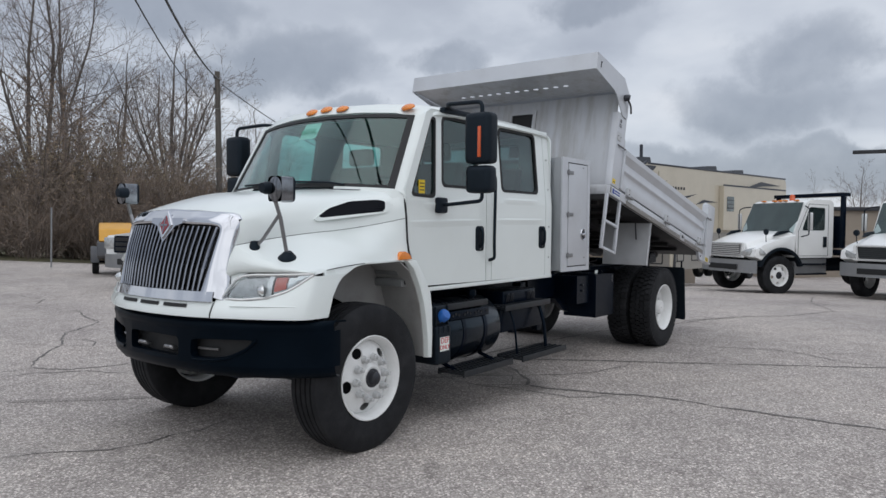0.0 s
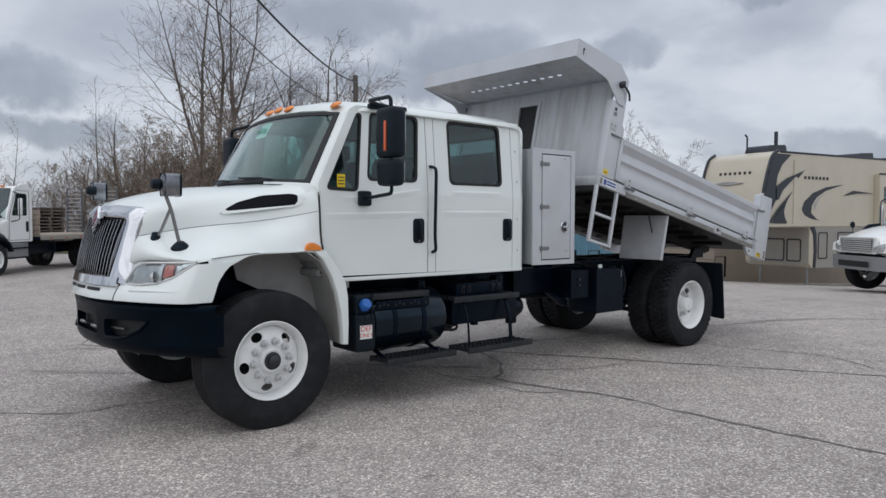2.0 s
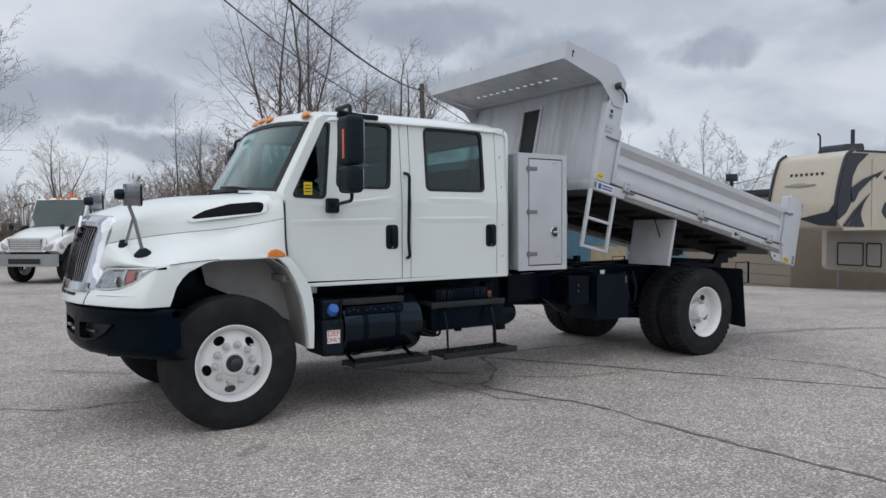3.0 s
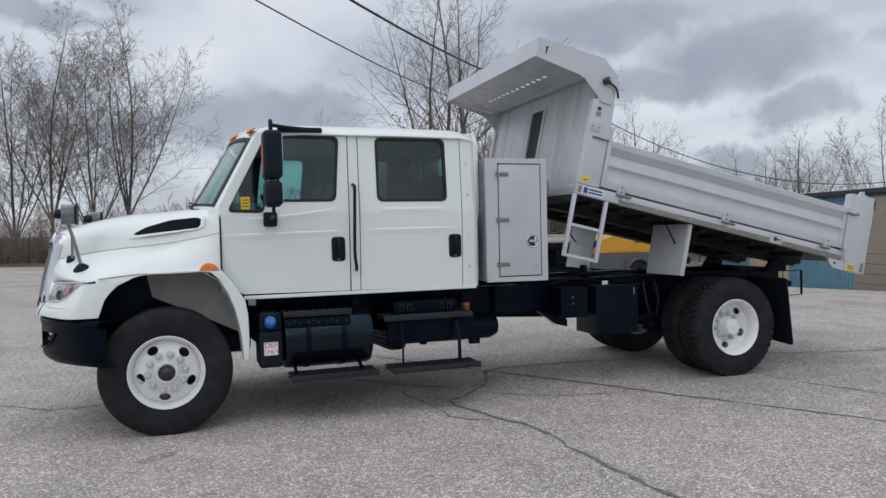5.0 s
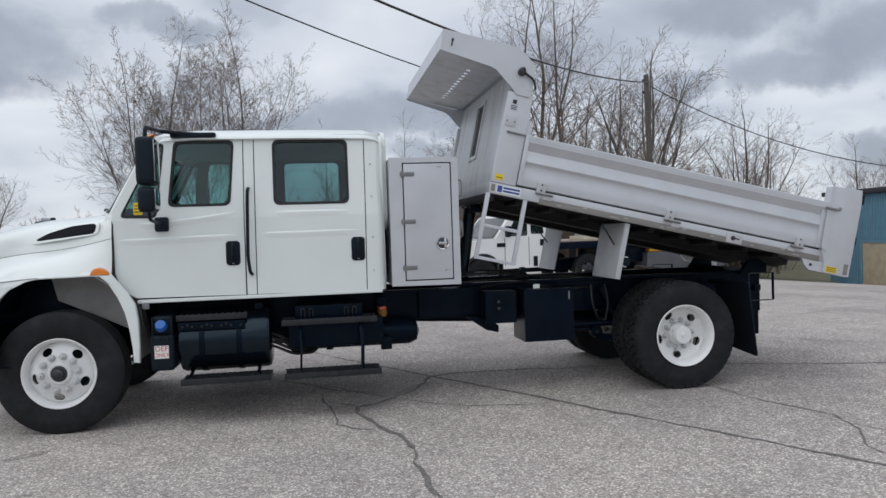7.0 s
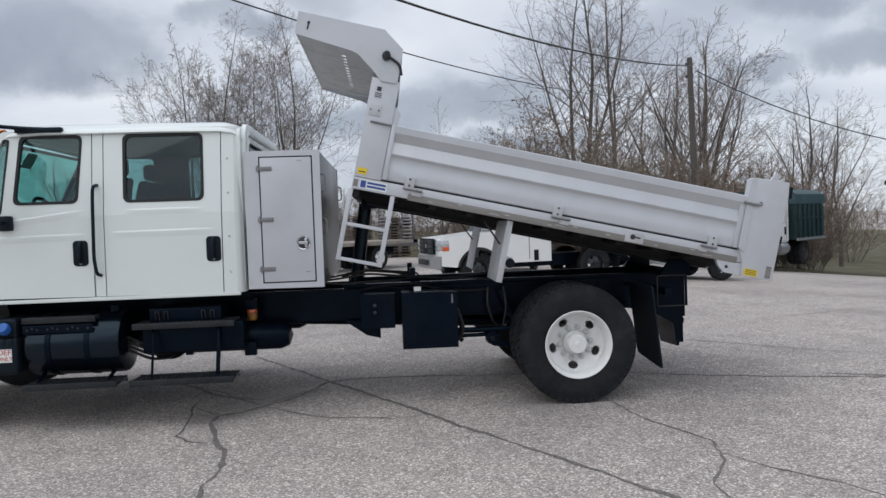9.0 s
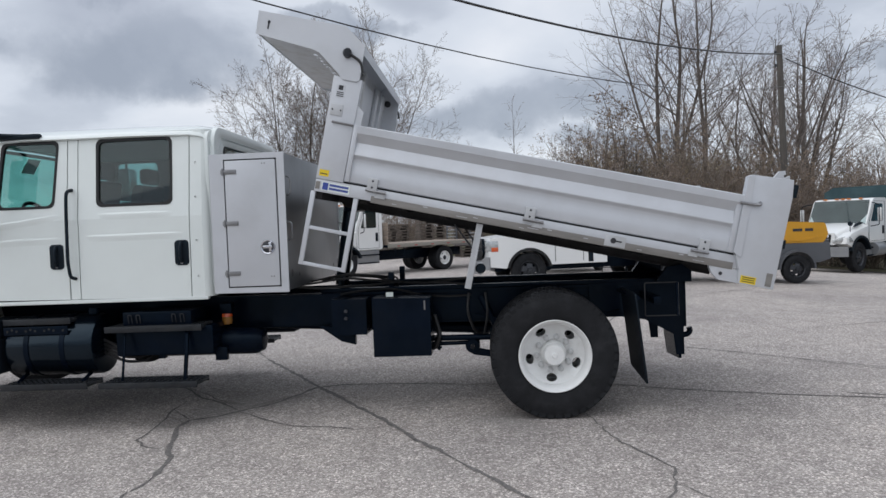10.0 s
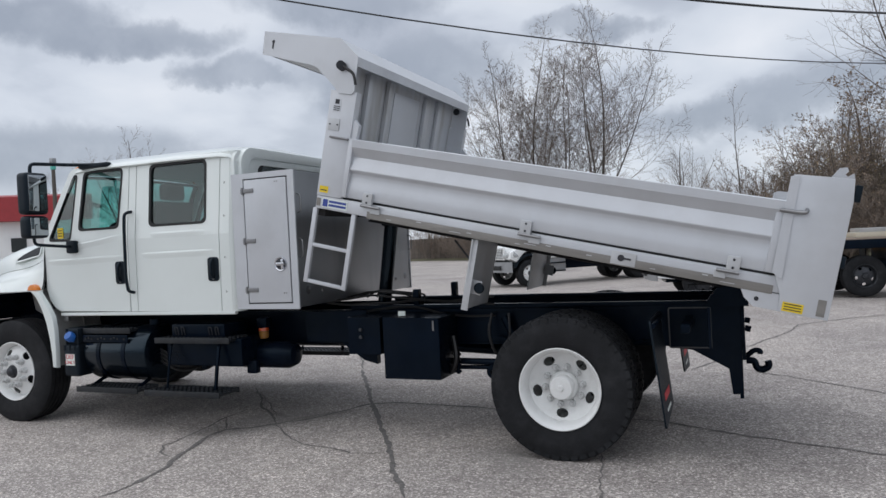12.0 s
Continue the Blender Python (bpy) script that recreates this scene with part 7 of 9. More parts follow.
    for y in (-0.6, -0.2, 0.0, 0.2, 0.6):
        part("roof_lamp", bm_box((1.0, y - 0.06, 2.43), (1.1, y + 0.06, 2.475), 0.02), M["amber"], cabp)
    # hood
    rows = []
    for t in [i / 8 for i in range(9)]:
        x = -0.95 + 1.52 * t
        top = 1.33 + 0.31 * math.sin(t * 1.5) / math.sin(1.5)
        wd = 0.74 + 0.22 * t
        rows.append([(x - 0.10 * (1 - t) * (1 - abs(f) ** 2), f * wd, top - 0.05 * abs(f) ** 2 - (0.10 if abs(f) > 0.97 else 0)) for f in (-1, -0.95, -0.75, -0.4, 0, 0.4, 0.75, 0.95, 1)])
    hd = part("hood", thicken(loft(rows), 0.02), M["white2"], tk, "white sloping hood", 60)
    for s in (-1, 1):
        prof = [(-0.98, 0.98), (-0.95, 1.18), (-0.55, 1.33), (0.1, 1.46), (0.57, 1.55), (0.57, 0.95)] + arc(0.0, 0.50, 0.70, 42, 150, 12)
        part("fender", prism(prof, "y", s * 0.66, s * 1.06, bevel=0.06), M["white2"], hd, "white front fender")
        part("wheel_arch", prism(arc(0.0, 0.50, 0.72, 20, 160, 14) + arc(0.0, 0.50, 0.65, 160, 20, 14), "y", s * 0.70, s * 1.085), M["plastic"], hd, "black wheel arch trim")
        lamp = []
        for f in [i / 8 for i in range(9)]:
            lx, ly = -1.045 + 0.46 * f ** 1.8, 0.62 + 0.455 * min(1.0, f * 1.35) ** 0.8
            z0, z1 = 1.0 + 0.03 * f, 1.045 + 0.165 * math.sin(math.pi * min(1, 0.12 + f * 0.62)) - 0.10 * max(0, f - 0.75) / 0.25
            lamp.append([(lx - 0.004, s * (ly + 0.004), z0), (lx - 0.022, s * (ly + 0.022), z0 * 0.5 + z1 * 0.5), (lx - 0.004, s * (ly + 0.004), z1)])
        part("headlight", thicken(loft(lamp), 0.012), M["headlamp"], hd, "clear swept headlight", 60)
        part("fender_vent", prism(rpoly([(-0.15, 1.50), (0.40, 1.60), (0.42, 1.66), (0.05, 1.63)], 0.03), "y", s * 0.86, s * 0.93), M["plastic"], hd)
    part("inner_dark", bm_box((-0.85, -0.68, 0.6), (0.55, 0.68, 1.30)), M["gasket"], tk)
    nose = part("nose_panel", prism(rpoly([(-0.72, 0.95), (0.72, 0.95), (0.70, 1.34), (-0.70, 1.34)], 0.06), "x", -1.03, -0.94, bevel=0.03), M["white2"], hd)
    gz0, gz1 = (1.0, 1.29)
    part("grille", prism(rpoly([(-0.56, gz0), (0.56, gz0), (0.60, gz1), (-0.60, gz1)], 0.04), "x", -1.042, -1.032), M["gasket"], hd, "black grille opening")
    if style == "dump":
        for i in range(11):
            y = -0.5 + 0.1 * i
            part("grille_bar", bm_box((-1.06, y - 0.022, gz0 + 0.01), (-1.04, y + 0.022, gz1 - 0.01), 0.008), M["chrome"], hd)
    else:
        for i in range(6):
            z = gz0 + 0.03 + 0.048 * i
            part("grille_slat", bm_box((-1.058, -0.55, z - 0.014), (-1.04, 0.55, z + 0.014), 0.006), M["bezel"] if beacon else M["cabin"], hd)
        part("grille_frame", prism(rpoly([(-0.60, gz0 - 0.03), (0.60, gz0 - 0.03), (0.64, gz1 + 0.03), (-0.64, gz1 + 0.03)], 0.04), "x", -1.05, -1.03, holes=(rpoly([(-0.56, gz0), (0.56, gz0), (0.60, gz1), (-0.60, gz1)], 0.04),)), M["bezel"], hd, "silver grille frame")
    bp = part("bumper", thicken(loft([[(-1.14 + 0.22 * abs(f) ** 3, f * 1.08, z) for f in (-1, -0.8, -0.4, 0, 0.4, 0.8, 1)] for z in (0.56, 0.60, 0.86, 0.89)]), 0.03), M["bumpgrey"], tk, "grey steel bumper", 50)
    part("bumper_slot", bm_box((-1.155, -0.55, 0.63), (-1.13, 0.55, 0.77), 0.01), M["gasket"], bp)
    part("chassis", bm_box((-0.8, -0.42, 0.55), (length, 0.42, 0.90), 0.02), M["black"], tk, "black chassis")
    ds_ = "dark" if style == "dump" else "disc"
    small_wheel(tk, 0.0, -0.93, disc=ds_)
    small_wheel(tk, 0.0, 0.93, disc=ds_)
    rx = length - 1.9
    for s in (-1, 1):
        small_wheel(tk, rx, s * 1.0, disc=ds_)
        small_wheel(tk, rx, s * 0.72, disc=ds_)
    if style == "flat":
        dk = part("deck", bm_box((2.15, -1.22, 1.06), (length + 0.4, 1.22, 1.16), 0.01), M["black"], tk, "flat deck")
        n = 12
        for i in range(n):
            y0 = -1.2 + 2.4 * i / n
            part("plank", bm_box((2.16, y0 + 0.005, 1.162), (length + 0.38, y0 + 2.4 / n - 0.005, 1.20)), M["deck"], dk)
        for s in (-1, 1):
            part("deck_edge", bm_box((2.15, s * 1.20, 1.05), (length + 0.4, s * 1.25, 1.19), 0.008), M["rvgrey"], dk)
            for i in range(5):
                part("reflector", bm_box((2.6 + 0.9 * i, s * 1.252, 1.09), (2.75 + 0.9 * i, s * 1.256, 1.12)), M["red"], dk)
            if rack:
                part("rack_post", bm_box((2.18, s * 1.10, 1.0), (2.28, s * 1.20, 2.62), 0.01), M["black"], tk, "black rack post")
            part("tool_hoop", tube(bend([(2.6, s * 1.1, 1.05), (2.6, s * 1.15, 0.68), (3.05, s * 1.15, 0.68), (3.05, s * 1.1, 1.05)], 0.05), 0.02, 6), M["black"], tk)
        if rack:
            part("rack_top", bm_box((2.10, -1.2, 2.56), (2.42, 1.2, 2.66), 0.01), M["black"], tk, "black overhead rack")
            part("rack_panel", bm_box((2.2, -1.1, 1.0), (2.24, 1.1, 2.05), 0.006), M["black"], tk, "black headboard panel")
        else:
            for i in range(5):
                part("headboard", bm_box((2.2, -1.15, 1.20 + 0.17 * i), (2.24, 1.15, 1.355 + 0.17 * i), 0.006), M["deck"], tk, "weathered wooden headboard")
    if short != 1.0 or tall != 1.0:
        for ob in tk.children_recursive:
            if ob.data and not ob.name.startswith(("wheel", "tyre", "hub")):
                for v in ob.data.vertices:
                    if v.co.x < 2.1:
                        v.co.z = 0.55 + (v.co.z - 0.55) * tall
                    v.co.x = v.co.x * short if v.co.x < 2.1 else v.co.x - 2.1 * (1 - short)
    return tk


def spot(x, y, turn, k=1.0):
    """Stands a thing on the ground at x, y, turned about z by degrees, scaled by k."""
    return Matrix.Translation((x, y, ground_z(x, y))) @ pose(0, 0, 0, 0, 0, turn) @ Matrix.Diagonal((k, k, k, 1))


flat_a = medium_truck("white day cab truck with a black rack and an orange beacon", spot(17.49, 0.78, -36, 1.02), short=0.83)
flat_b = medium_truck("white day cab truck with a grey bumper, parked beside another", spot(17.2, -2.75, -22, 1.0), beacon=False, short=0.86)
flat_c = medium_truck("white flatbed truck with a wooden deck", spot(0.10, 15.66, 47, 0.82), length=6.9, rack=False, short=0.85, tall=1.17)
for s in (-1, 1):
    rp = part("loading_ramp", bm_box((7.20, s * 0.72 - 0.33, 1.18), (7.26, s * 0.72 - 0.27, 2.95), 0.005), M["charcoal"], flat_c, "dark upright loading ramp")
    part("stile", bm_box((7.20, s * 0.72 + 0.27, 1.18), (7.26, s * 0.72 + 0.33, 2.95), 0.005), M["charcoal"], rp)
    for k in range(11):
        part("rung", bm_box((7.195, s * 0.72 - 0.28, 1.28 + 0.155 * k), (7.265, s * 0.72 + 0.28, 1.32 + 0.155 * k), 0.004), M["bumpgrey"], rp)
part("tail_slope", prism([(7.3, 1.05), (7.3, 1.19), (7.9, 0.95), (7.9, 0.88)], "y", -1.2, 1.2), M["black"], flat_c, "black sloping tail")
dumper = medium_truck("white truck with a dark green chip body", spot(16.65, 18.67, 39, 1.0), style="dump", beacon=False, length=5.3)
body = part("chip_body", prism([(2.3, 1.0), (5.1, 1.0), (5.1, 2.70), (2.3, 2.70)], "y", -1.2, 1.2, bevel=0.02), M["green"], dumper, "dark green chip body")
part("body_lid", prism([(-1.24, 2.35), (1.24, 2.35), (1.22, 2.72), (0.9, 2.90), (-0.9, 2.90), (-1.22, 2.72)], "x", 2.25, 5.18), M["greenlid"], dumper, "faded green lid")
for i in range(6):
    for s in (-1, 1):
        part("body_rib", bm_box((2.48 + 0.45 * i, s * 1.19, 1.02), (2.55 + 0.45 * i, s * 1.26, 2.36), 0.008), M["green"], body)
for s in (-1, 1):
    part("body_rail", bm_box((2.3, s * 1.19, 1.78), (5.1, s * 1.25, 1.84)), M["green"], body)
    part("body_rail", bm_box((2.3, s * 1.19, 0.96), (5.1, s * 1.28, 1.06)), M["bumpgrey"], body)
    part("fuel_can", lathe([(0, 1.0), (0.22, 1.02), (0.24, 1.08), (0.24, 1.7), (0.22, 1.76), (0, 1.78)], "x", 20, centre=(0, s * 0.95, 0.72)), M["bumpgrey"], dumper)

# pickup with a dark service bed
pu = thing("pickup", "white single cab pickup with grey grille and flat bed", "pickup", m=spot(5.68, 10.15, 12, 0.95))
prof = [(-0.95, 0.55), (-0.98, 1.05), (-0.92, 1.20), (0.36, 1.32), (0.78, 1.84), (0.95, 1.93), (1.62, 1.93), (1.78, 1.85), (1.88, 1.32), (1.88, 0.55)] + [(0.55, 0.55)] + arc(0, 0.42, 0.52, 15, 165, 12) + [(-0.55, 0.50)]
pb = part("body", prism(prof, "y", -0.98, 0.98, bevel=0.07), M["white2"], pu, "white cab and hood")
part("windscreen", loft([[(0.36 + 0.42 * g + 0.03 * f * f - 0.05, f * (0.88 - 0.08 * g), 1.345 + 0.49 * g) for f in (-1, -0.5, 0, 0.5, 1)] for g in (0, 0.5, 1)]), M["winfar"], pb, "dark windscreen", 60)
part("screen_backing", loft([[(0.37 + 0.42 * g + 0.03 * f * f - 0.05, f * (0.89 - 0.08 * g), 1.335 + 0.50 * g) for f in (-1, -0.5, 0, 0.5, 1)] for g in (0, 0.5, 1)]), M["cabin"], pb, "", 60)
for s in (-1, 1):
    w1 = rpoly([(0.66, 1.36), (1.26, 1.36), (1.26, 1.82), (0.95, 1.83)], 0.05)
    w2 = rpoly([(1.36, 1.40), (1.74, 1.40), (1.66, 1.83), (1.36, 1.84)], 0.05)
    for w_ in (w1, w2):
        part("side_window", prism(w_, "y", s * 0.984, s * 0.988), M["winfar"], pb, "dark side window")
        part("window_backing", prism(w_, "y", s * 0.9805, s * 0.983), M["cabin"], pb)
    part("wheel_arch", prism(arc(0.0, 0.42, 0.54, 10, 170, 14) + arc(0.0, 0.42, 0.48, 170, 10, 14), "y", s * 0.70, s * 1.0), M["gasket"], pb)
    part("fender_vent", bm_box((0.40, s * 0.98, 1.10), (0.64, s * 0.992, 1.20), 0.01), M["plastic"], pb)
    part("door_handle", bm_box((1.62, s * 0.98, 1.10), (1.74, s * 1.0, 1.26), 0.01), M["plastic"], pb)
    for x in (0.62, 1.30):
        part("door_seam", tube([(x, s * 0.982, 0.62), (x, s * 0.982, 1.33)], 0.007, 4), M["gasket"], pb)
    part("step_plate", bm_box((1.42, s * 0.982, 0.58), (1.54, s * 0.99, 0.84), 0.005), M["plastic"], pb, "black step plate")
    part("headlight", bm_box((-1.0, s * 0.66, 0.90), (-0.72, s * 0.985, 1.16), 0.03), M["headlamp"], pb, "clear headlight")
    part("turn_lens", bm_box((-0.90, s * 0.978, 0.90), (-0.74, s * 0.990, 1.0), 0.006), M["orange"], pb)
    mr = part("mirror", bm_box((0.58, s * 1.06, 1.34), (0.68, s * 1.26, 1.62), 0.04), M["plastic"], pu, "black door mirror")
    small_wheel(pu, 0.0, s * 0.86, 0.42, disc="dark")
    small_wheel(pu, 3.10, s * 0.86, 0.42, disc="dark")
    part("mud_flap", bm_box((3.70, s * 0.68, 0.25), (3.72, s * 1.02, 0.98)), M["plastic"], pu, "black mud flap")
gl = part("grille", prism(rpoly([(-0.64, 0.82), (0.64, 0.82), (0.62, 1.20), (-0.62, 1.20)], 0.05), "x", -1.03, -0.97, bevel=0.02), M["black"], pb, "black ribbed grille")
for z in (0.90, 1.01, 1.12):
    for s in (-1, 1):
        part("grille_opening", bm_box((-1.036, s * 0.17, z - 0.04), (-1.028, s * 0.58, z + 0.04), 0.01), M["gasket"], gl)
part("bumper_slot", bm_box((-1.135, -0.42, 0.56), (-1.118, 0.42, 0.69), 0.01), M["gasket"], pu)
part("badge", lathe([(0, -0.012), (0.045, -0.01), (0.05, 0)], "x", 18, centre=(-1.035, 0, 1.01)), M["bumpgrey"], gl)
part("bumper", thicken(loft([[(-1.12 + 0.16 * abs(f) ** 3, f * 1.0, z) for f in (-1, -0.7, 0, 0.7, 1)] for z in (0.48, 0.52, 0.76, 0.78)]), 0.03), M["bumpgrey"], pu, "grey bumper", 50)
sb = part("service_bed", bm_box((1.98, -1.08, 0.98), (5.3, 1.08, 1.16), 0.02), M["black"], pu, "black flat bed")
for i in range(9):
    part("plank", bm_box((1.99, -1.07 + 0.237 * i + 0.004, 1.162), (5.29, -1.07 + 0.237 * (i + 1) - 0.004, 1.20)), M["deck"], sb)
part("bed_rack", bm_box((1.95, -1.0, 1.16), (2.0, 1.0, 1.70), 0.01), M["black"], sb)
part("load_board", bm_box((2.95, -0.95, 1.202), (4.7, -0.25, 1.30), 0.005), M["rvtan"], sb, "pale boards on the bed")
part("load_board", bm_box((3.05, -0.90, 1.302), (4.6, -0.35, 1.38), 0.005), M["rvsilver"], sb)
part("spare_roll", lathe([(0, -0.3), (0.12, -0.3), (0.12, 0.3), (0, 0.3)], "y", 16, centre=(4.35, -0.1, 1.325)), M["plastic"], sb, "black roll")
part("under_box", bm_box((3.85, -0.8, 0.55), (5.1, 0.8, 0.98), 0.03), M["black"], sb)
part("chassis", bm_box((-0.7, -0.4, 0.40), (5.0, 0.4, 0.70)), M["black"], pu)

# towed compressor with a yellow hood
co = thing("compressor", "yellow and charcoal towed air compressor", "compressor", m=spot(11.60, 11.05, 6, 0.91))
part("hood", prism(rpoly([(-1.32, 1.02), (-1.05, 1.38), (-0.5, 1.52), (0.2, 1.56), (1.20, 1.50), (1.28, 1.20), (1.15, 1.0)], 0.06), "y", -0.80, 0.80, bevel=0.05), M["yellowpaint"], co, "yellow hood")
part("crease", prism([(-0.7, 1.05), (0.6, 1.05), (1.1, 1.14), (1.1, 1.17), (0.4, 1.09), (-0.7, 1.09)], "y", -0.815, -0.802), M["yellowpaint"], co)
for i in range(2):
    part("print_bar", bm_box((0.35 + 0.32 * i, -0.806, 1.30), (0.60 + 0.28 * i, -0.802, 1.37)), M["ink"], co, "dark print")
part("body", prism(rpoly([(-1.40, 0.62), (-1.38, 1.0), (1.28, 1.0), (1.30, 0.58), (1.0, 0.50)] + arc(0.35, 0.36, 0.44, 20, 160, 8) + [(-0.6, 0.50)], 0.02), "y", -0.85, 0.85, bevel=0.03), M["charcoal"], co, "charcoal body")
part("axle", tube([(0.35, -0.8, 0.36), (0.35, 0.8, 0.36)], 0.04, 8), M["black"], co)
for s in (-1, 1):
    small_wheel(co, 0.35, s * 0.93, 0.36, disc="dark")
    part("mudguard", prism(arc(0.35, 0.36, 0.48, 0, 180, 12) + arc(0.35, 0.36, 0.44, 180, 0, 12), "y", s * 0.80, s * 1.03), M["charcoal"], co)
part("tow_bar", tube([(-1.35, 0, 0.55), (-2.7, 0, 0.50)], 0.06, 8), M["black"], co)
part("tail_box", bm_box((1.25, -0.6, 0.62), (1.42, 0.6, 1.06), 0.04), M["charcoal"], co)

# second yellow machine, behind the pickup
co2 = copy_thing(co, spot(7.35, 14.8, 62, 1.0))
co2["label"] = "yellow towed air compressor behind a pickup"

# ---- fifth-wheel caravan ----
M["rvlow"] = material("grey_cream_fibreglass", (0.31, 0.295, 0.265), 0.4, vary=0.03, scale=2, dirt=(0.24, 0.22, 0.19), dirt_scale=1.5, dirt_amount=0.3)
rv = thing("caravan", "cream fifth-wheel caravan with dark swoosh decals", "caravan", m=spot(23.1, 4.35, -10, 1.0) @ Matrix.Diagonal((1, 1, 1.235, 1)))
H0 = [(-1.15, 0.50), (-1.29, 0.62), (-1.29, 1.60), (-3.45, 1.66), (-3.66, 1.85), (-3.68, 2.2), (-3.60, 2.55), (-3.44, 3.0), (-3.25, 3.38), (-2.95, 3.52), (0.0, 3.50), (8.6, 3.46), (8.7, 3.3), (8.7, 0.50)]
part("body", prism(rpoly(H0, 0.10), "y", 0.0, 2.44, bevel=0.09), M["rvtan"], rv, "cream caravan body")
part("skirt", prism([(-1.05, 0.50), (-1.05, 1.58), (8.70, 1.58), (8.70, 0.50)], "y", -0.012, 0.01), M["rvlow"], rv, "grey cream lower side")
part("front_wall", prism(rpoly([(0.03, 0.60), (2.22, 0.60), (2.22, 1.56), (0.03, 1.56)], 0.08), "x", -1.305, -1.27), M["rvlow"], rv, "grey cream lower front wall")
for y0, y1 in ((0.28, 0.80), (0.88, 1.82)):
    part("hatch", prism(rrect(y0, 0.66, y1, 1.27, 0.06), "x", -1.325, -1.306, holes=(rrect(y0 + 0.035, 0.695, y1 - 0.035, 1.235, 0.05),)), M["ink"], rv, "dark hatch outline")
part("corner_trim", prism(rpoly([(-1.30, 1.58), (-1.12, 1.40), (-1.06, 0.95), (-1.10, 0.52), (-0.98, 0.50), (-0.94, 1.0), (-0.98, 1.45), (-1.10, 1.60)], 0.03), "y", -0.03, 0.0), M["rvdark"], rv, "dark corner trim")
for x0, x1 in ((-0.86, -0.36), (0.2, 1.1), (3.2, 4.2)):
    part("hatch", prism(rrect(x0, 0.74, x1, 1.45, 0.05), "y", -0.03, -0.012, holes=(rrect(x0 + 0.03, 0.77, x1 - 0.03, 1.42, 0.04),)), M["ink"], rv)
part("nose_band", prism(rpoly([(-3.20, 3.44), (-2.35, 3.44), (-2.80, 3.17), (-3.02, 2.89), (-3.08, 2.56), (-3.04, 2.30), (-3.28, 2.02), (-3.62, 1.84), (-3.66, 2.15), (-3.58, 2.55), (-3.42, 2.99)], 0.04), "y", -0.016, -0.002), M["rvdark"], rv, "charcoal nose edge band")
for y in (0.02, 2.42):
    part("nose_edge", tube(bend([(-2.95, y, 3.53), (-3.27, y, 3.40), (-3.47, y, 3.0), (-3.63, y, 2.55), (-3.71, y, 2.15), (-3.66, y, 1.85)], 0.2), 0.045, 8), M["rvdark"], rv)
part("nose_foot", prism([(0.0, 1.70), (0.55, 1.72), (1.3, 1.88), (0.25, 2.05), (0.0, 2.3)], "x", -3.70, -3.66), M["rvdark"], rv, "charcoal nose decal")
DECALS = [([(-3.08, 2.62), (-2.61, 2.82), (-1.62, 3.08), (-2.24, 2.83), (-2.78, 2.51), (-2.95, 2.29), (-3.06, 2.26)], "rvdark"),
          ([(-3.45, 1.70), (-2.94, 2.10), (-2.26, 2.52), (-2.56, 2.24), (-2.69, 2.01), (-2.64, 1.84), (-2.50, 1.68)], "rvdark"),
          ([(-3.30, 1.70), (-2.94, 1.98), (-2.50, 2.28), (-2.90, 2.04), (-3.20, 1.72)], "rvsilver"),
          ([(-1.80, 2.05), (-1.67, 2.25), (-1.23, 2.48), (-0.53, 2.64), (0.5, 2.74), (-0.52, 2.55), (-1.02, 2.37), (-1.26, 2.16), (-1.30, 1.96), (-0.98, 1.79), (-0.73, 1.75), (-1.29, 1.80), (-1.65, 1.90)], "rvdark"),
          ([(0.4, 2.42), (1.0, 2.58), (2.2, 2.52), (1.2, 2.50)], "rvdark"),
          ([(-1.18, 2.16), (-1.0, 2.30), (-0.6, 2.50), (-0.95, 2.28), (-1.12, 2.0)], "rvsilver"),
          ([(4.4, 3.02), (6.0, 3.30), (8.0, 3.22), (6.2, 3.16)], "rvdark")]
for pts, mt in DECALS:
    part("swoosh", prism(rpoly(pts, 0.05), "y", -0.034, -0.029), M[mt], rv, "dark swoosh decal" if mt == "rvdark" else "silver swoosh decal")
part("slide_out", prism([(-2.20, 1.66), (0.62, 1.66), (0.62, 3.31), (-2.20, 3.31)], "y", -0.028, -0.002, bevel=0.01), M["rvtan"], rv, "cream slide-out room")
part("slide_out", prism([(2.30, 1.66), (8.1, 1.66), (8.1, 3.05), (2.30, 3.05)], "y", -0.20, -0.002, bevel=0.015), M["rvtan"], rv, "cream slide-out room")
part("slide_trim", bm_box((2.25, -0.21, 3.04), (8.15, -0.19, 3.09)), M["rvdark"], rv)
part("window", prism(rrect(2.55, 2.25, 3.15, 2.72, 0.05), "y", -0.215, -0.203), M["winfar"], rv, "dark caravan window")
part("window_backing", prism(rrect(2.55, 2.25, 3.15, 2.72, 0.05), "y", -0.2025, -0.2005), M["rvdark"], rv)
for k in range(3):
    part("window_slat", bm_box((2.57, -0.222, 2.34 + 0.12 * k), (3.13, -0.216, 2.37 + 0.12 * k)), M["rvdark"], rv)
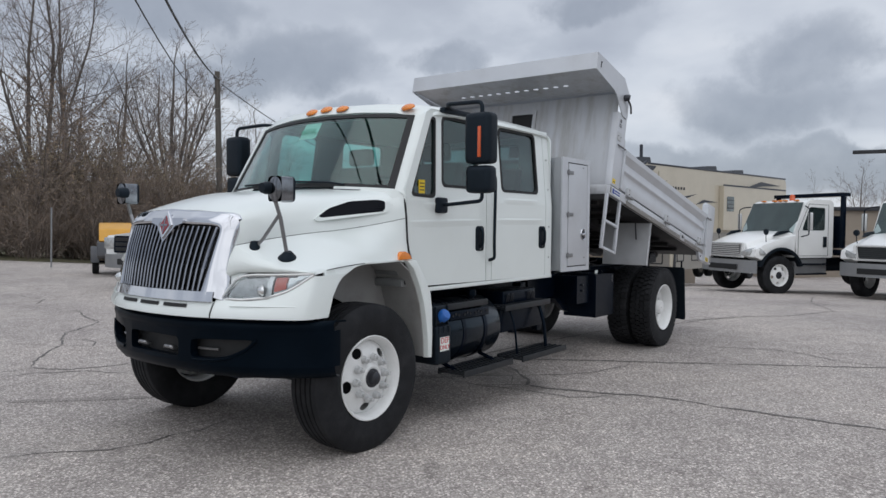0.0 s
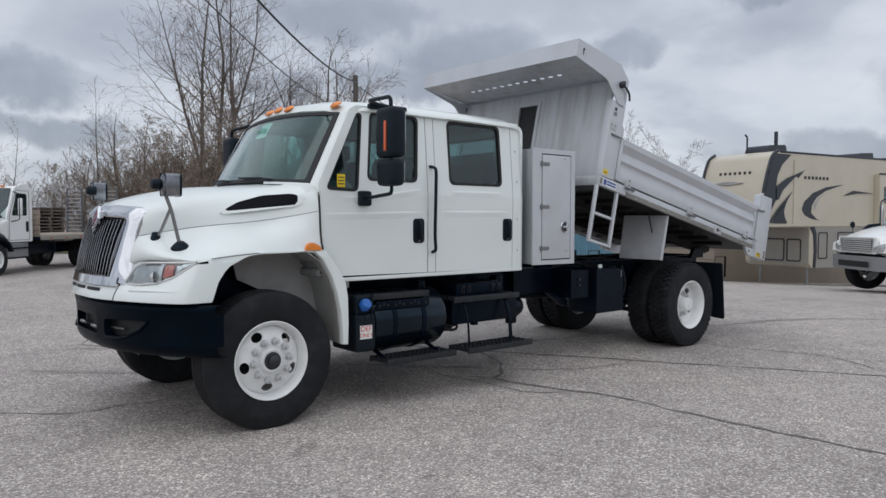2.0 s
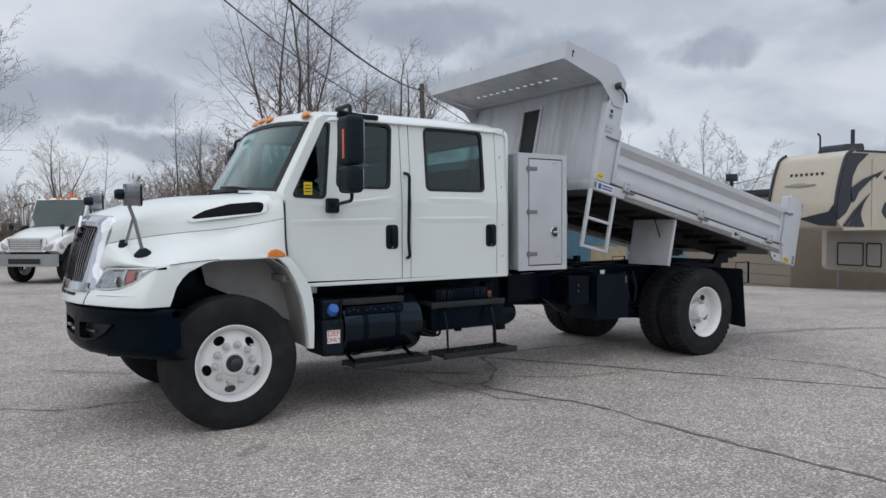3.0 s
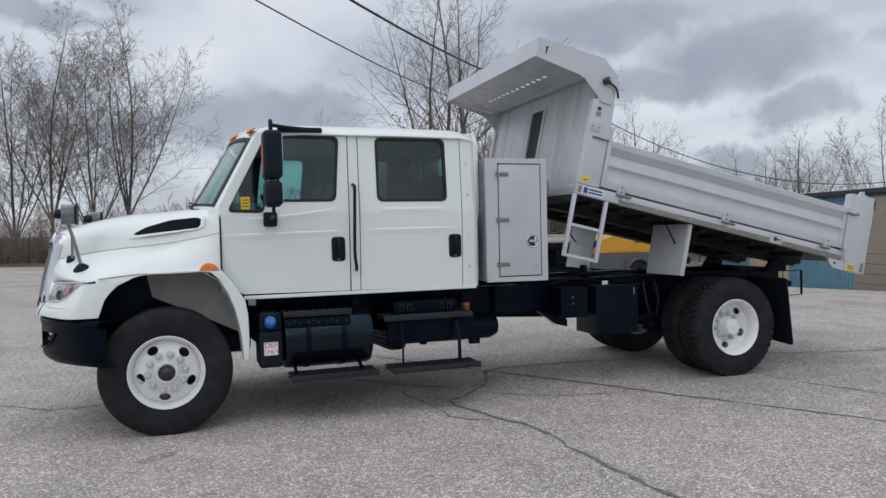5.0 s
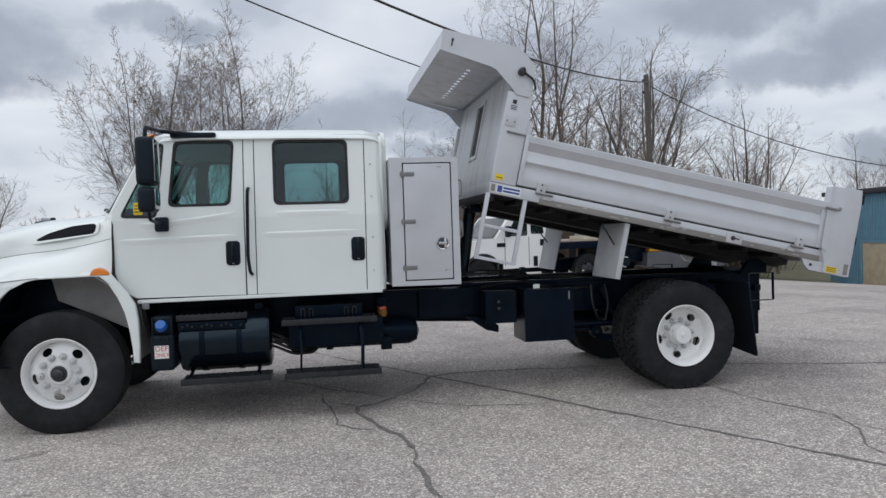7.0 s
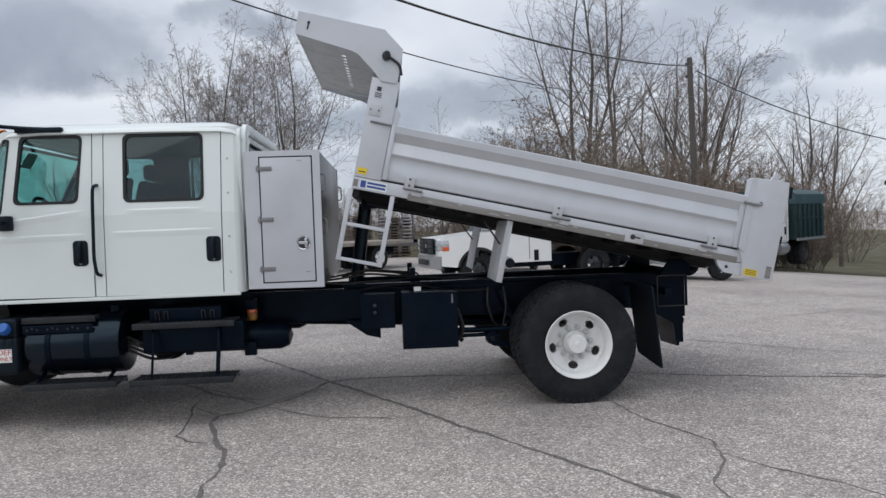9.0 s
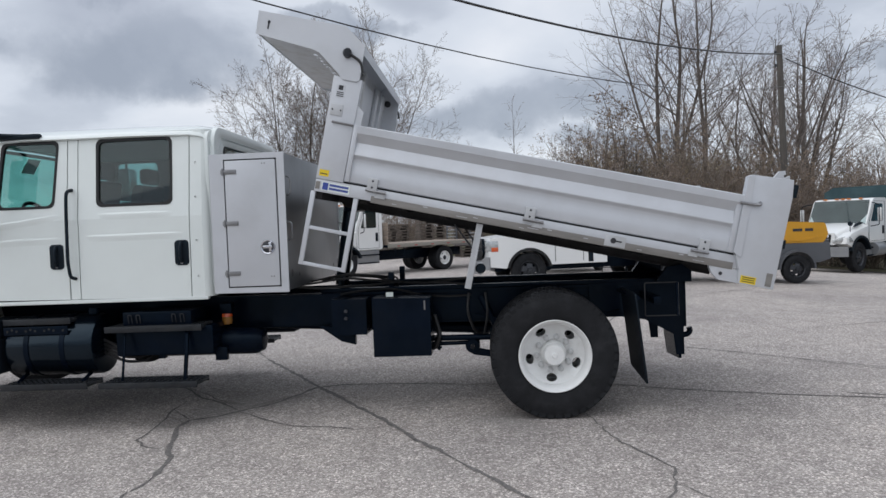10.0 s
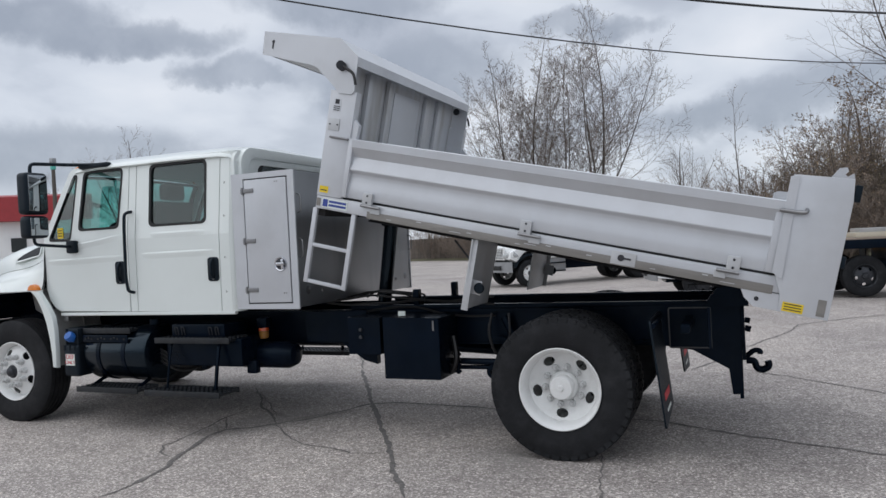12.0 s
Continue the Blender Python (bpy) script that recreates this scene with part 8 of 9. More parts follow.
# plain bars where lettering stands
for i in range(7):
    x = -1.70 + 0.195 * i
    part("print_bar", bm_box((x, -0.034, 2.83), (x + 0.12, -0.0285, 2.91)), M["ink"], rv)
    yb = 0.62 + 0.185 * i
    part("print_bar", bm_box((-3.47, yb, 2.94), (-3.435, yb + 0.07, 3.01)), M["ink"], rv)
part("nose_stripe", prism([(0.80, 2.72), (1.35, 2.77), (1.95, 2.72), (1.35, 2.67)], "x", -3.60, -3.52), M["rvsilver"], rv)
part("print_swoosh", prism(rpoly([(-2.1, 2.92), (-2.02, 2.84), (-1.72, 3.02), (-2.0, 2.93)], 0.02), "y", -0.034, -0.029), M["ink"], rv)
part("belt_trim", bm_box((-3.4, -0.03, 1.60), (8.7, 0.0, 1.66), 0.01), M["rvtan"], rv)
part("roof_edge", bm_box((-2.9, -0.02, 3.47), (8.6, 0.03, 3.52), 0.01), M["rvdark"], rv, "dark roof edge")
for x, z in ((-2.35, 3.50), (2.6, 3.48), (5.0, 3.46)):
    part("roof_unit", prism(rpoly([(x - 0.52, z), (x - 0.40, z + 0.20), (x + 0.45, z + 0.24), (x + 0.52, z)], 0.07), "y", 0.5, 1.35, bevel=0.06), M["rvdark"], rv, "dark roof unit")
part("roof_vent", tube([(-1.85, 0.9, 3.5), (-1.85, 0.9, 4.12)], 0.06, 8), M["rvdark"], rv)
part("aerial", tube(bend([(-2.9, 1.2, 3.52), (-2.9, 1.2, 3.95), (-3.0, 1.2, 4.0)], 0.05), 0.03, 6), M["rvdark"], rv)
for x, y in ((-1.0, 0.25), (-1.0, 2.0), (7.8, 0.3)):
    part("landing_leg", bm_box((x - 0.03, y - 0.03, 0.0), (x + 0.03, y + 0.03, 0.6), 0.006), M["bumpgrey"], rv, "grey landing leg")
for x in (4.6, 5.5):
    small_wheel(rv, x, 0.25, 0.40)
    small_wheel(rv, x, 2.0, 0.40)

# ---- buildings ----
M["bluewall"] = material("blue_corrugated_metal", (0.13, 0.27, 0.36), 0.5, vary=0.08, scale=2, dirt=(0.16, 0.22, 0.25), dirt_scale=1.5, dirt_amount=0.5)
M["plywood"] = material("weathered_plywood", (0.42, 0.35, 0.24), 0.8, vary=0.12, scale=3, dirt=(0.3, 0.26, 0.2), dirt_scale=2, dirt_amount=0.4)
M["darkroof"] = material("dark_roof_felt", (0.035, 0.037, 0.042), 0.8, vary=0.15, scale=3)
M["tanwall"] = material("tan_block_wall", (0.28, 0.24, 0.195), 0.85, vary=0.06, scale=3, dirt=(0.2, 0.17, 0.14), dirt_scale=1.5, dirt_amount=0.4)
M["redwall"] = material("red_painted_metal", (0.32, 0.03, 0.035), 0.5, vary=0.08, scale=3)


def shed(name, label, x, y, turn, lx, ly, h, wall, roof, m_extra=0.0):
    g = min(ground_z(x, y), ground_z(x + lx * 0.5, y + ly * 0.5)) - 0.3
    b = thing(name, label, "building", m=Matrix.Translation((x, y, g)) @ pose(0, 0, 0, 0, 0, turn))
    wl_ = part("wall", bm_box((0, 0, 0), (lx, ly, h), 0.02), wall, b)
    part("roof", bm_box((-0.25, -0.25, h), (lx + 0.25, ly + 0.25, h + 0.22), 0.03), roof, b, "dark flat roof")
    return b


bs = shed("workshop", "long blue corrugated workshop with plywood doors", 27.5, 25.3, -100, 16.0, 10.0, 5.2, M["bluewall"], M["darkroof"])
for i in range(52):
    if not 14 <= i <= 30:
        part("wall_rib", bm_box((0.05 + 0.2 * i, -0.03, 0.05), (0.11 + 0.2 * i, 0.0, 5.18)), M["bluewall"], bs)
    else:
        part("wall_rib", bm_box((0.05 + 0.2 * i, -0.03, 3.1), (0.11 + 0.2 * i, 0.0, 5.18)), M["bluewall"], bs)
part("plywood_door", bm_box((2.95, -0.06, 0.1), (6.1, -0.02, 2.95), 0.01), M["plywood"], bs, "plywood covered door")
part("door_frame", prism([(2.8, 0.1), (6.25, 0.1), (6.25, 3.08), (2.8, 3.08)], "y", -0.09, -0.025, holes=([(2.95, 0.12), (6.1, 0.12), (6.1, 2.95), (2.95, 2.95)],)), M["bluewall"], bs)
part("block_wall", bm_box((10.4, -0.12, 0.05), (16.1, 0.0, 5.1), 0.01), M["tanwall"], bs, "grey brown block end of the wall")
for k in range(7):
    part("block_course", bm_box((10.4, -0.125, 0.45 + 0.4 * k), (16.1, -0.121, 0.465 + 0.4 * k)), M["darkroof"], bs)
part("block_wall", bm_box((16.0, -0.1, 0.05), (16.12, 10.0, 5.15), 0.01), M["tanwall"], bs)
# a post with a small box, added on the roof for one standing behind
part("vent_pipe", tube([(9.0, 4.0, 5.2), (9.0, 4.0, 6.2)], 0.09, 10), M["darkroof"], bs, "dark post with a box on the roof")
part("vent_cap", bm_box((8.8, 3.8, 6.15), (9.2, 4.2, 6.5), 0.03), M["darkroof"], bs)
bt = shed("office_building", "low tan block building with a brown door", 43.0, 6.0, -58, 26.0, 10.0, 4.6, M["tanwall"], M["darkroof"])
for i, (x, nm) in enumerate(((5.0, "door"), (12.0, "door"))):
    part(nm, bm_box((x, -0.08, 0.3), (x + 1.6, -0.02, 2.9), 0.02), M["plywood"], bt, "light brown door")
    part("sign", bm_box((x + 2.5, -0.10, 3.2), (x + 5.5, -0.02, 4.1), 0.02), M["rvtan"], bt, "cream sign")
    for k in range(5):
        part("print_bar", bm_box((x + 2.8 + 0.5 * k, -0.115, 3.45), (x + 3.1 + 0.5 * k, -0.101, 3.85)), M["paper"], bt)
for k in range(4):
    part("window", bm_box((8.0 + 3.2 * k, -0.05, 1.4), (9.4 + 3.2 * k, -0.01, 2.6), 0.01), M["cabin"], bt, "dark window")
br = shed("red_building", "small white building with a red metal awning", -47.6, 33.3, 40, 7.0, 5.0, 6.2, M["white2"], M["darkroof"])
part("awning", prism([(-1.0, 5.0), (-0.9, 6.9), (-0.02, 7.1), (-0.02, 5.0)], "x", -0.3, 7.2), M["redwall"], br, "red metal awning")
for x in (1.2, 3.6):
    part("window", bm_box((x, -0.06, 2.6), (x + 1.1, -0.02, 3.7), 0.02), M["cabin"], br, "dark window")

# ---- pole, lines, lamps, posts ----
M["polewood"] = material("grey_pole_wood", (0.10, 0.09, 0.08), 0.9, vary=0.2, scale=4, stretch=(4, 4, 0.4), bump=0.3, bump_scale=20)
PX, PY = 17.9, 25.0
pole = thing("utility_pole", "weathered wooden utility pole with wires", "utility pole", m=Matrix.Translation((PX, PY, ground_z(PX, PY))) @ pose(0, 0, 0, 0, -1.2, 0))
PTOP = 9.35
part("post", tube([(0, 0, -0.3), (0, 0, PTOP)], [0.17, 0.12], 12), M["polewood"], pole, "grey wooden post")
part("pole_cap", lathe([(0.0, 0.04), (0.12, 0.03), (0.125, 0)], "z", 12, centre=(0, 0, PTOP)), M["polewood"], pole)
for dz in (0.25, 0.8):
    part("insulator", lathe([(0, 0.08), (0.05, 0.06), (0.05, -0.06), (0, -0.08)], "z", 10, centre=(-0.16, 0, PTOP - dz)), M["hubgrey"], pole)


def wire(name, a, b, sag, r=0.018):
    a, b = Vector(a), Vector(b)
    pts = [a.lerp(b, i / 28) - Vector((0, 0, sag * 4 * (i / 28) * (1 - i / 28))) for i in range(29)]
    return tagged(new(name, make(name, tube(pts, r, 5), M["hose"])), "black overhead wire running from a wooden pole", "wire", "overhead wires")


wire("overhead_wire", (17.8, 24.9, 8.22), (-15.0, -14.77, 8.4), 2.07, 0.030)
wire("overhead_wire", (17.8, 24.9, 6.85), (-15.0, -14.79, 8.75), 2.51, 0.014)
wire("overhead_wire", (17.95, 25.0, 8.04), (40.0, 19.51, 4.64), 2.59, 0.022)
for x, y, h in ((7.4, 19.4, 1.9),):
    po = thing("marker_post", "thin pale marker post by the bushes", "post", m=Matrix.Translation((x, y, ground_z(x, y))))
    part("rod", tube([(0, 0, 0), (0.03, 0, h)], 0.025, 6), M["bumpgrey"], po)
ps = thing("street_lamp", "dark street lamp with a long flat head", "street lamp", m=Matrix.Translation((31.6, -3.4, ground_z(31.6, -3.4))))
LH = 4.62 - ground_z(31.6, -3.4)
part("post", tube([(0, 0, 0), (0, 0, LH)], 0.09, 10), M["darkroof"], ps)
part("arm", tube([(0, 0, LH - 0.02), (-0.25, 1.9, LH - 0.02)], 0.06, 8), M["darkroof"], ps)
part("head", bm_box((-0.16, -1.0, -0.06), (0.16, 1.0, 0.08), 0.03), M["darkroof"], ps, m=Matrix.Translation((-0.35, 2.6, LH)) @ pose(0, 0, 0, 0, 0, 8))
pg = thing("lamp_post", "dark lamp post with a greenish lamp", "lamp post", m=Matrix.Translation((-26.5, 21.5, ground_z(-26.5, 21.5))))
part("post", tube([(0, 0, 0), (0, 0, 6.6)], [0.13, 0.09], 10), M["polewood"], pg)
M["greenlamp"] = material("green_lamp_glass", (0.10, 0.45, 0.38), 0.3, vary=0.1, scale=10)
part("cap", bm_box((-0.12, -0.12, 6.6), (0.12, 0.12, 6.85), 0.02), M["bumpgrey"], pg)
part("lamp", bm_box((-0.10, -0.10, 6.25), (0.10, 0.10, 6.6), 0.03), M["greenlamp"], pg, "greenish lamp")
# board fence at the back of the lot
M["fence"] = material("weathered_fence_wood", (0.145, 0.122, 0.105), 0.9, vary=0.25, scale=3, random_tint=0.25)
bd = make("board", bm_box((0, -0.02, 0), (0.30, 0.02, 1.75), 0.0), M["fence"], 0)
pk = make("post", bm_box((-0.05, -0.08, 0), (0.05, -0.02, 2.1), 0.0), M["polewood"], 0)
fe = thing("board_fence", "dark weathered board fence along the lot's edge", "fence")
for i in range(110):
    x = -34 + 0.32 * i
    y = 53.0 - 0.36 * (x + 34)
    o = new("board", bd)
    o.parent, o.matrix_basis = fe, Matrix.Translation((x, y, ground_z(x, y) - 0.05)) @ pose(0, 0, 0, 0, 0, -19.8)
    if i % 8 == 0:
        o = new("post", pk)
        o.parent, o.matrix_basis = fe, Matrix.Translation((x, y, ground_z(x, y) - 0.05)) @ pose(0, 0, 0, 0, 0, -19.8)
# pallet stack by the flatbed truck
M["pallet"] = material("weathered_pallet_wood", (0.125, 0.105, 0.09), 0.9, vary=0.25, scale=4, random_tint=0.2)
PB = make("board", bm_box((-0.6, -0.06, -0.012), (0.6, 0.06, 0.012)), M["pallet"], 0)
PR = make("bearer", bm_box((-0.05, -0.5, -0.04), (0.05, 0.5, 0.04)), M["pallet"], 0)
first = thing("pallet", "weathered wooden pallet in a tall stack", "pallet", "stacked pallets")
for y in (-0.39, -0.13, 0.13, 0.39):
    for z in (0.115, 0.012):
        o = new("board", PB)
        o.parent, o.matrix_basis = first, Matrix.Translation((0, y, z))
for x in (-0.53, 0.0, 0.53):
    o = new("bearer", PR)
    o.parent, o.matrix_basis = first, Matrix.Translation((x, 0, 0.0635))
spots = [(sx + random.uniform(-0.05, 0.05), sy + random.uniform(-0.05, 0.05), ground_z(sx, sy) + 0.134 * i, 20 + random.uniform(-3, 3)) for sx, sy, k in ((2.4, 27.0, 15), (4.2, 27.6, 14), (0.6, 28.2, 12)) for i in range(k)]
for i, (x, y, z, a) in enumerate(spots):
    t = first if i == 0 else copy_thing(first, Matrix.Identity(4))
    t.matrix_basis = Matrix.Translation((x, y, z)) @ pose(0, 0, 0, 0, 0, a)

# grass verge under the trees
rows = []
for i in range(41):
    x = -70 + 4.0 * i
    y = lerp(x, [(-70, 56), (-34, 52), (-12, 43), (-6, 38), (0, 33), (4, 26.5), (8, 24.2), (13, 23.8), (16, 23.2), (20, 22.3), (26, 24), (60, 26), (100, 30)])
    rows.append([(x, y + d + (0.6 * noise.noise(Vector((x * 0.4, d, 0))) if d == 0 else 0), ground_z(x, y + d) + 0.02 + 0.10 * min(1, d)) for d in (0, 1.0, 3, 8, 20, 60, 140)])
tagged(new("grass_verge", make("grass_verge", loft(rows), M["grass"])), "dry winter grass verge beyond the asphalt", "grass", kind="stuff")

# ---- trees ----
M["bark"] = material("grey_brown_bark", (0.115, 0.097, 0.085), 0.9, vary=0.3, scale=3, bump=0.3, bump_scale=20)
M["twig"] = material("bare_twigs", (0.19, 0.16, 0.145), 0.9, vary=0.3, scale=2, random_tint=0.15)
M["brush"] = material("brown_brush", (0.195, 0.160, 0.135), 0.95, vary=0.35, scale=1.0, random_tint=0.2)
M["bud"] = material("small_buds", (0.15, 0.125, 0.085), 0.9, vary=0.35, scale=5)
M["olivebud"] = material("olive_brown_buds", (0.26, 0.215, 0.13), 0.9, vary=0.4, scale=1.5, random_tint=0.2)
M["brownleaf"] = material("dry_brown_leaves", (0.235, 0.170, 0.115), 0.9, vary=0.4, scale=1.5, random_tint=0.2)


def grow(seed, height, fork, limbs, spread, kids, thin, r0, buds=0, wander=0.08, tilt=0.6, bud_size=0.035, fine=0.005, bud_level=2):
    """A bare tree that forks into rising limbs, as thin tubes: trunk, crown and buds, each (verts, faces)."""
    rnd = random.Random(seed)
    out = {0: ([], []), 1: ([], []), 2: ([], [])}

    def seg_tube(store, pts, radii, n):
        vs, fs = store
        base = len(vs)
        for i, p in enumerate(pts):
            d = (pts[min(i + 1, len(pts) - 1)] - pts[max(i - 1, 0)]).normalized()
            a = d.orthogonal().normalized()
            b_ = d.cross(a)
            for k in range(n):
                q = 2 * math.pi * k / n
                vs.append(p + (a * math.cos(q) + b_ * math.sin(q)) * radii[i])
        for i in range(len(pts) - 1):
            for k in range(n):
                fs.append((base + i * n + k, base + i * n + (k + 1) % n, base + (i + 1) * n + (k + 1) % n, base + (i + 1) * n + k))

    def branch(p, d, length, r, level):
        n = (8, 4, 2, 2)[level]
        pts, radii = [p.copy()], [r]
        for i in range(n):
            wob = Vector((rnd.gauss(0, 1), rnd.gauss(0, 1), rnd.gauss(0, 0.6))) * wander * (0.6, 1.2, 1.6, 1.8)[level]
            d = (d + wob + Vector((0, 0, (0.04, 0.05, 0.05, 0.03)[level]))).normalized()
            p = p + d * (length / n)
            pts.append(p.copy())
            radii.append(max(fine, r * (1 - 0.88 * (i + 1) / n)))
        seg_tube(out[0] if level == 0 else out[1], pts, radii, (6, 4, 3, 3)[level])
        if level < len(kids):
            cnt = kids[level]
            lo = 0.10 if level == 0 else 0.12
            for j in range(cnt):
                f = lo + (0.99 - lo) * (j + rnd.random()) / cnt
                i = min(n - 1, int(f * n))
                q = pts[i].lerp(pts[i + 1], f * n - i)
                bd_ = (pts[i + 1] - pts[i]).normalized()
                side = bd_.orthogonal().normalized()
                side.rotate(Matrix.Rotation(rnd.uniform(0, 6.283), 3, bd_))
                ang = rnd.uniform(0.6, 1.15) * tilt * 1.5
                nd = (bd_ * math.cos(ang) + side * math.sin(ang)).normalized()
                ln = (height if level == 0 else length) * (thin if level == 0 else 0.50) * rnd.uniform(0.55, 1.15) * (1.1 - 0.72 * f if level == 0 else 1.05 - 0.5 * f)
                branch(q, nd, ln, max(fine, radii[i] * (0.40 if level == 0 else 0.5)), level + 1)
        if buds and level >= bud_level:
            for _ in range(buds):
                q = pts[rnd.randint(1, n)] + Vector((rnd.gauss(0, 0.05), rnd.gauss(0, 0.05), rnd.gauss(0, 0.05)))
                a = Vector((rnd.gauss(0, 1), rnd.gauss(0, 1), rnd.gauss(0, 1))).normalized() * bud_size * rnd.uniform(0.6, 1.3)
                b_ = a.orthogonal() * rnd.uniform(0.4, 0.7)
                vs, fs = out[2]
                b0 = len(vs)
                vs.extend([q - a, q + b_, q + a, q - b_])
                fs.append((b0, b0 + 1, b0 + 2, b0 + 3))

    top = Vector((rnd.uniform(-0.1, 0.1), rnd.uniform(-0.1, 0.1), fork))
    if fork > 0.3:
        seg_tube(out[0], [Vector((0, 0, -0.3)), top * 0.5, top], [r0 * 1.15, r0, r0 * 0.9], 8)
    for k in range(limbs):
        a = 2 * math.pi * k / limbs + rnd.uniform(-0.5, 0.5)
        lean = spread * rnd.uniform(0.45, 1.0) if k else spread * 0.12
        off = Vector((math.cos(a), math.sin(a), 0)) * (0.0 if fork > 0.3 else 0.25 * rnd.uniform(0.2, 1.8))
        branch((top if fork > 0.3 else Vector((0, 0, -0.2))) + off, Vector((math.cos(a) * lean, math.sin(a) * lean, 1)).normalized(), (height - fork) * (1.0 if k == 0 else rnd.uniform(0.72, 0.95)), r0 * (0.8 if k == 0 else rnd.uniform(0.45, 0.65)), 0)
    return out


def tree_thing(name, label, category, data, mats, m, group=""):
    t = thing(name, label, category, group, m)
    for k, nm in ((0, "trunk"), (1, "crown"), (2, "bud_haze")):
        vs, fs = data[k]
        if fs:
            me = bpy.data.meshes.new(nm)
            me.from_pydata([tuple(v) for v in vs], [], fs)
            me.materials.append(M[mats[k]])
            o = new(nm, me)
            o.parent = t
            if k:
                o["kind"] = "stuff"
    return t


KINDS = {
    "tall": ("tall_tree", "tall bare tree with a straight trunk and thin limbs", 19.0, grow(11, 19, 5.0, 2, 0.30, (18, 8, 4), 0.40, 0.20, 0, 0.10, 0.58, 0.03, 0.006), ("bark", "twig", "bud")),
    "bud": ("budding_tree", "bare tree with rising limbs and pale spring buds", 16.0, grow(23, 16, 2.4, 5, 0.50, (17, 9, 5), 0.40, 0.125, 1, 0.08, 0.55, 0.03, 0.007), ("bark", "twig", "bud")),
    "budlow": ("budding_tree", "many-stemmed bare tree with pale spring buds", 13.0, grow(29, 13, 0.9, 7, 0.48, (13, 8, 4), 0.38, 0.095, 1, 0.08, 0.52, 0.028, 0.007), ("bark", "twig", "bud")),
    "wide": ("spreading_tree", "wide bare tree with dense fine twigs", 11.0, grow(37, 11, 2.6, 4, 0.55, (13, 7, 3), 0.42, 0.17, 0, 0.10, 0.52, 0.03, 0.006), ("bark", "twig", "bud")),
}
KINDS.update({
    "oak": ("leafy_tree", "wide low tree that keeps its dry brown leaves", 8.0, grow(71, 8, 0.9, 7, 0.75, (11, 7, 3), 0.42, 0.11, 1, 0.10, 0.55, 0.045, 0.006), ("bark", "twig", "brownleaf")),
    "young": ("young_tree", "young bare tree with few limbs", 7.0, grow(41, 7, 1.6, 1, 0.30, (16, 5), 0.26, 0.05, 1, 0.06, 0.6, 0.03), ("bark", "twig", "bud")),
    "brown": ("bush", "dense leafless brown bush", 5.0, grow(53, 5.0, 0.0, 15, 0.85, (10, 7), 0.36, 0.026, 2, 0.11, 0.50, 0.026, 0.007), ("brush", "brush", "brownleaf")),
    "olive": ("bush", "dense olive brown bush with small buds", 5.5, grow(67, 5.5, 0.0, 14, 0.70, (10, 7), 0.36, 0.028, 3, 0.10, 0.48, 0.030, 0.007), ("brush", "brush", "olivebud")),
})
made = {}


def plant(kind, x, y, h, turn):
    name, label, base, data, mats = KINDS[kind]
    shrub = kind in ("brown", "olive")
    m = Matrix.Translation((x, y, ground_z(x, y))) @ pose(0, 0, 0, 0, 0, turn) @ Matrix.Diagonal((h / base, h / base, h / base, 1))
    if kind not in made:
        made[kind] = tree_thing(name, label, "bush" if shrub else "tree", data, mats, m, "bushes along the lot" if shrub else "bare trees behind the lot")
        return made[kind]
    t = copy_thing(made[kind], Matrix.Identity(4))
    t.matrix_basis = m
    return t


for row in (("tall", 16.9, 42.4, 19.5, 20), ("tall", 18, 42.6, 21, 140), ("tall", 21.1, 46.8, 21, 255), ("tall", 26.5, 55, 16, 310),
            ("wide", 22.8, 37, 13.5, 10), ("wide", 25, 40, 15.5, 100), ("wide", 27.8, 44, 14.5, 200), ("wide", 34, 43, 12.5, 300),
            ("wide", 38, 47, 12, 45), ("wide", 17.8, 38.5, 10.5, 150)):
    plant(*row)
for row in (("wide", 26.4, 50, 16.5, 65), ("bud", -4.3, 56, 20.4, 30), ("budlow", -6.7, 55.5, 17.2, 70), ("bud", -9.6, 55, 18.2, 250),
            ("budlow", -12.2, 55.5, 17.6, 220), ("young", 6.6, 29, 7.2, 0), ("young", 4.1, 34.2, 5.8, 90), ("wide", 3.4, 46, 7.4, 190),
            ("oak", 10.2, 27.2, 6.6, 15), ("oak", 11.8, 28.6, 8, 130)):
    plant(*row)
for row in (("oak", 12.6, 41, 8, 250), ("oak", 9.6, 44, 6, 310), ("wide", 13.5, 49, 9.5, 160), ("budlow", 30.4, 17.3, 8.6, 30),
            ("wide", 43.5, 34.5, 10.5, 150), ("wide", 40.5, 36.5, 8.5, 20), ("wide", 50, 44, 10, 250), ("wide", 60, 3, 7.6, 80),
            ("young", 66, 8, 7.6, 10), ("wide", 28.2, 36, 8.4, 33)):
    plant(*row)
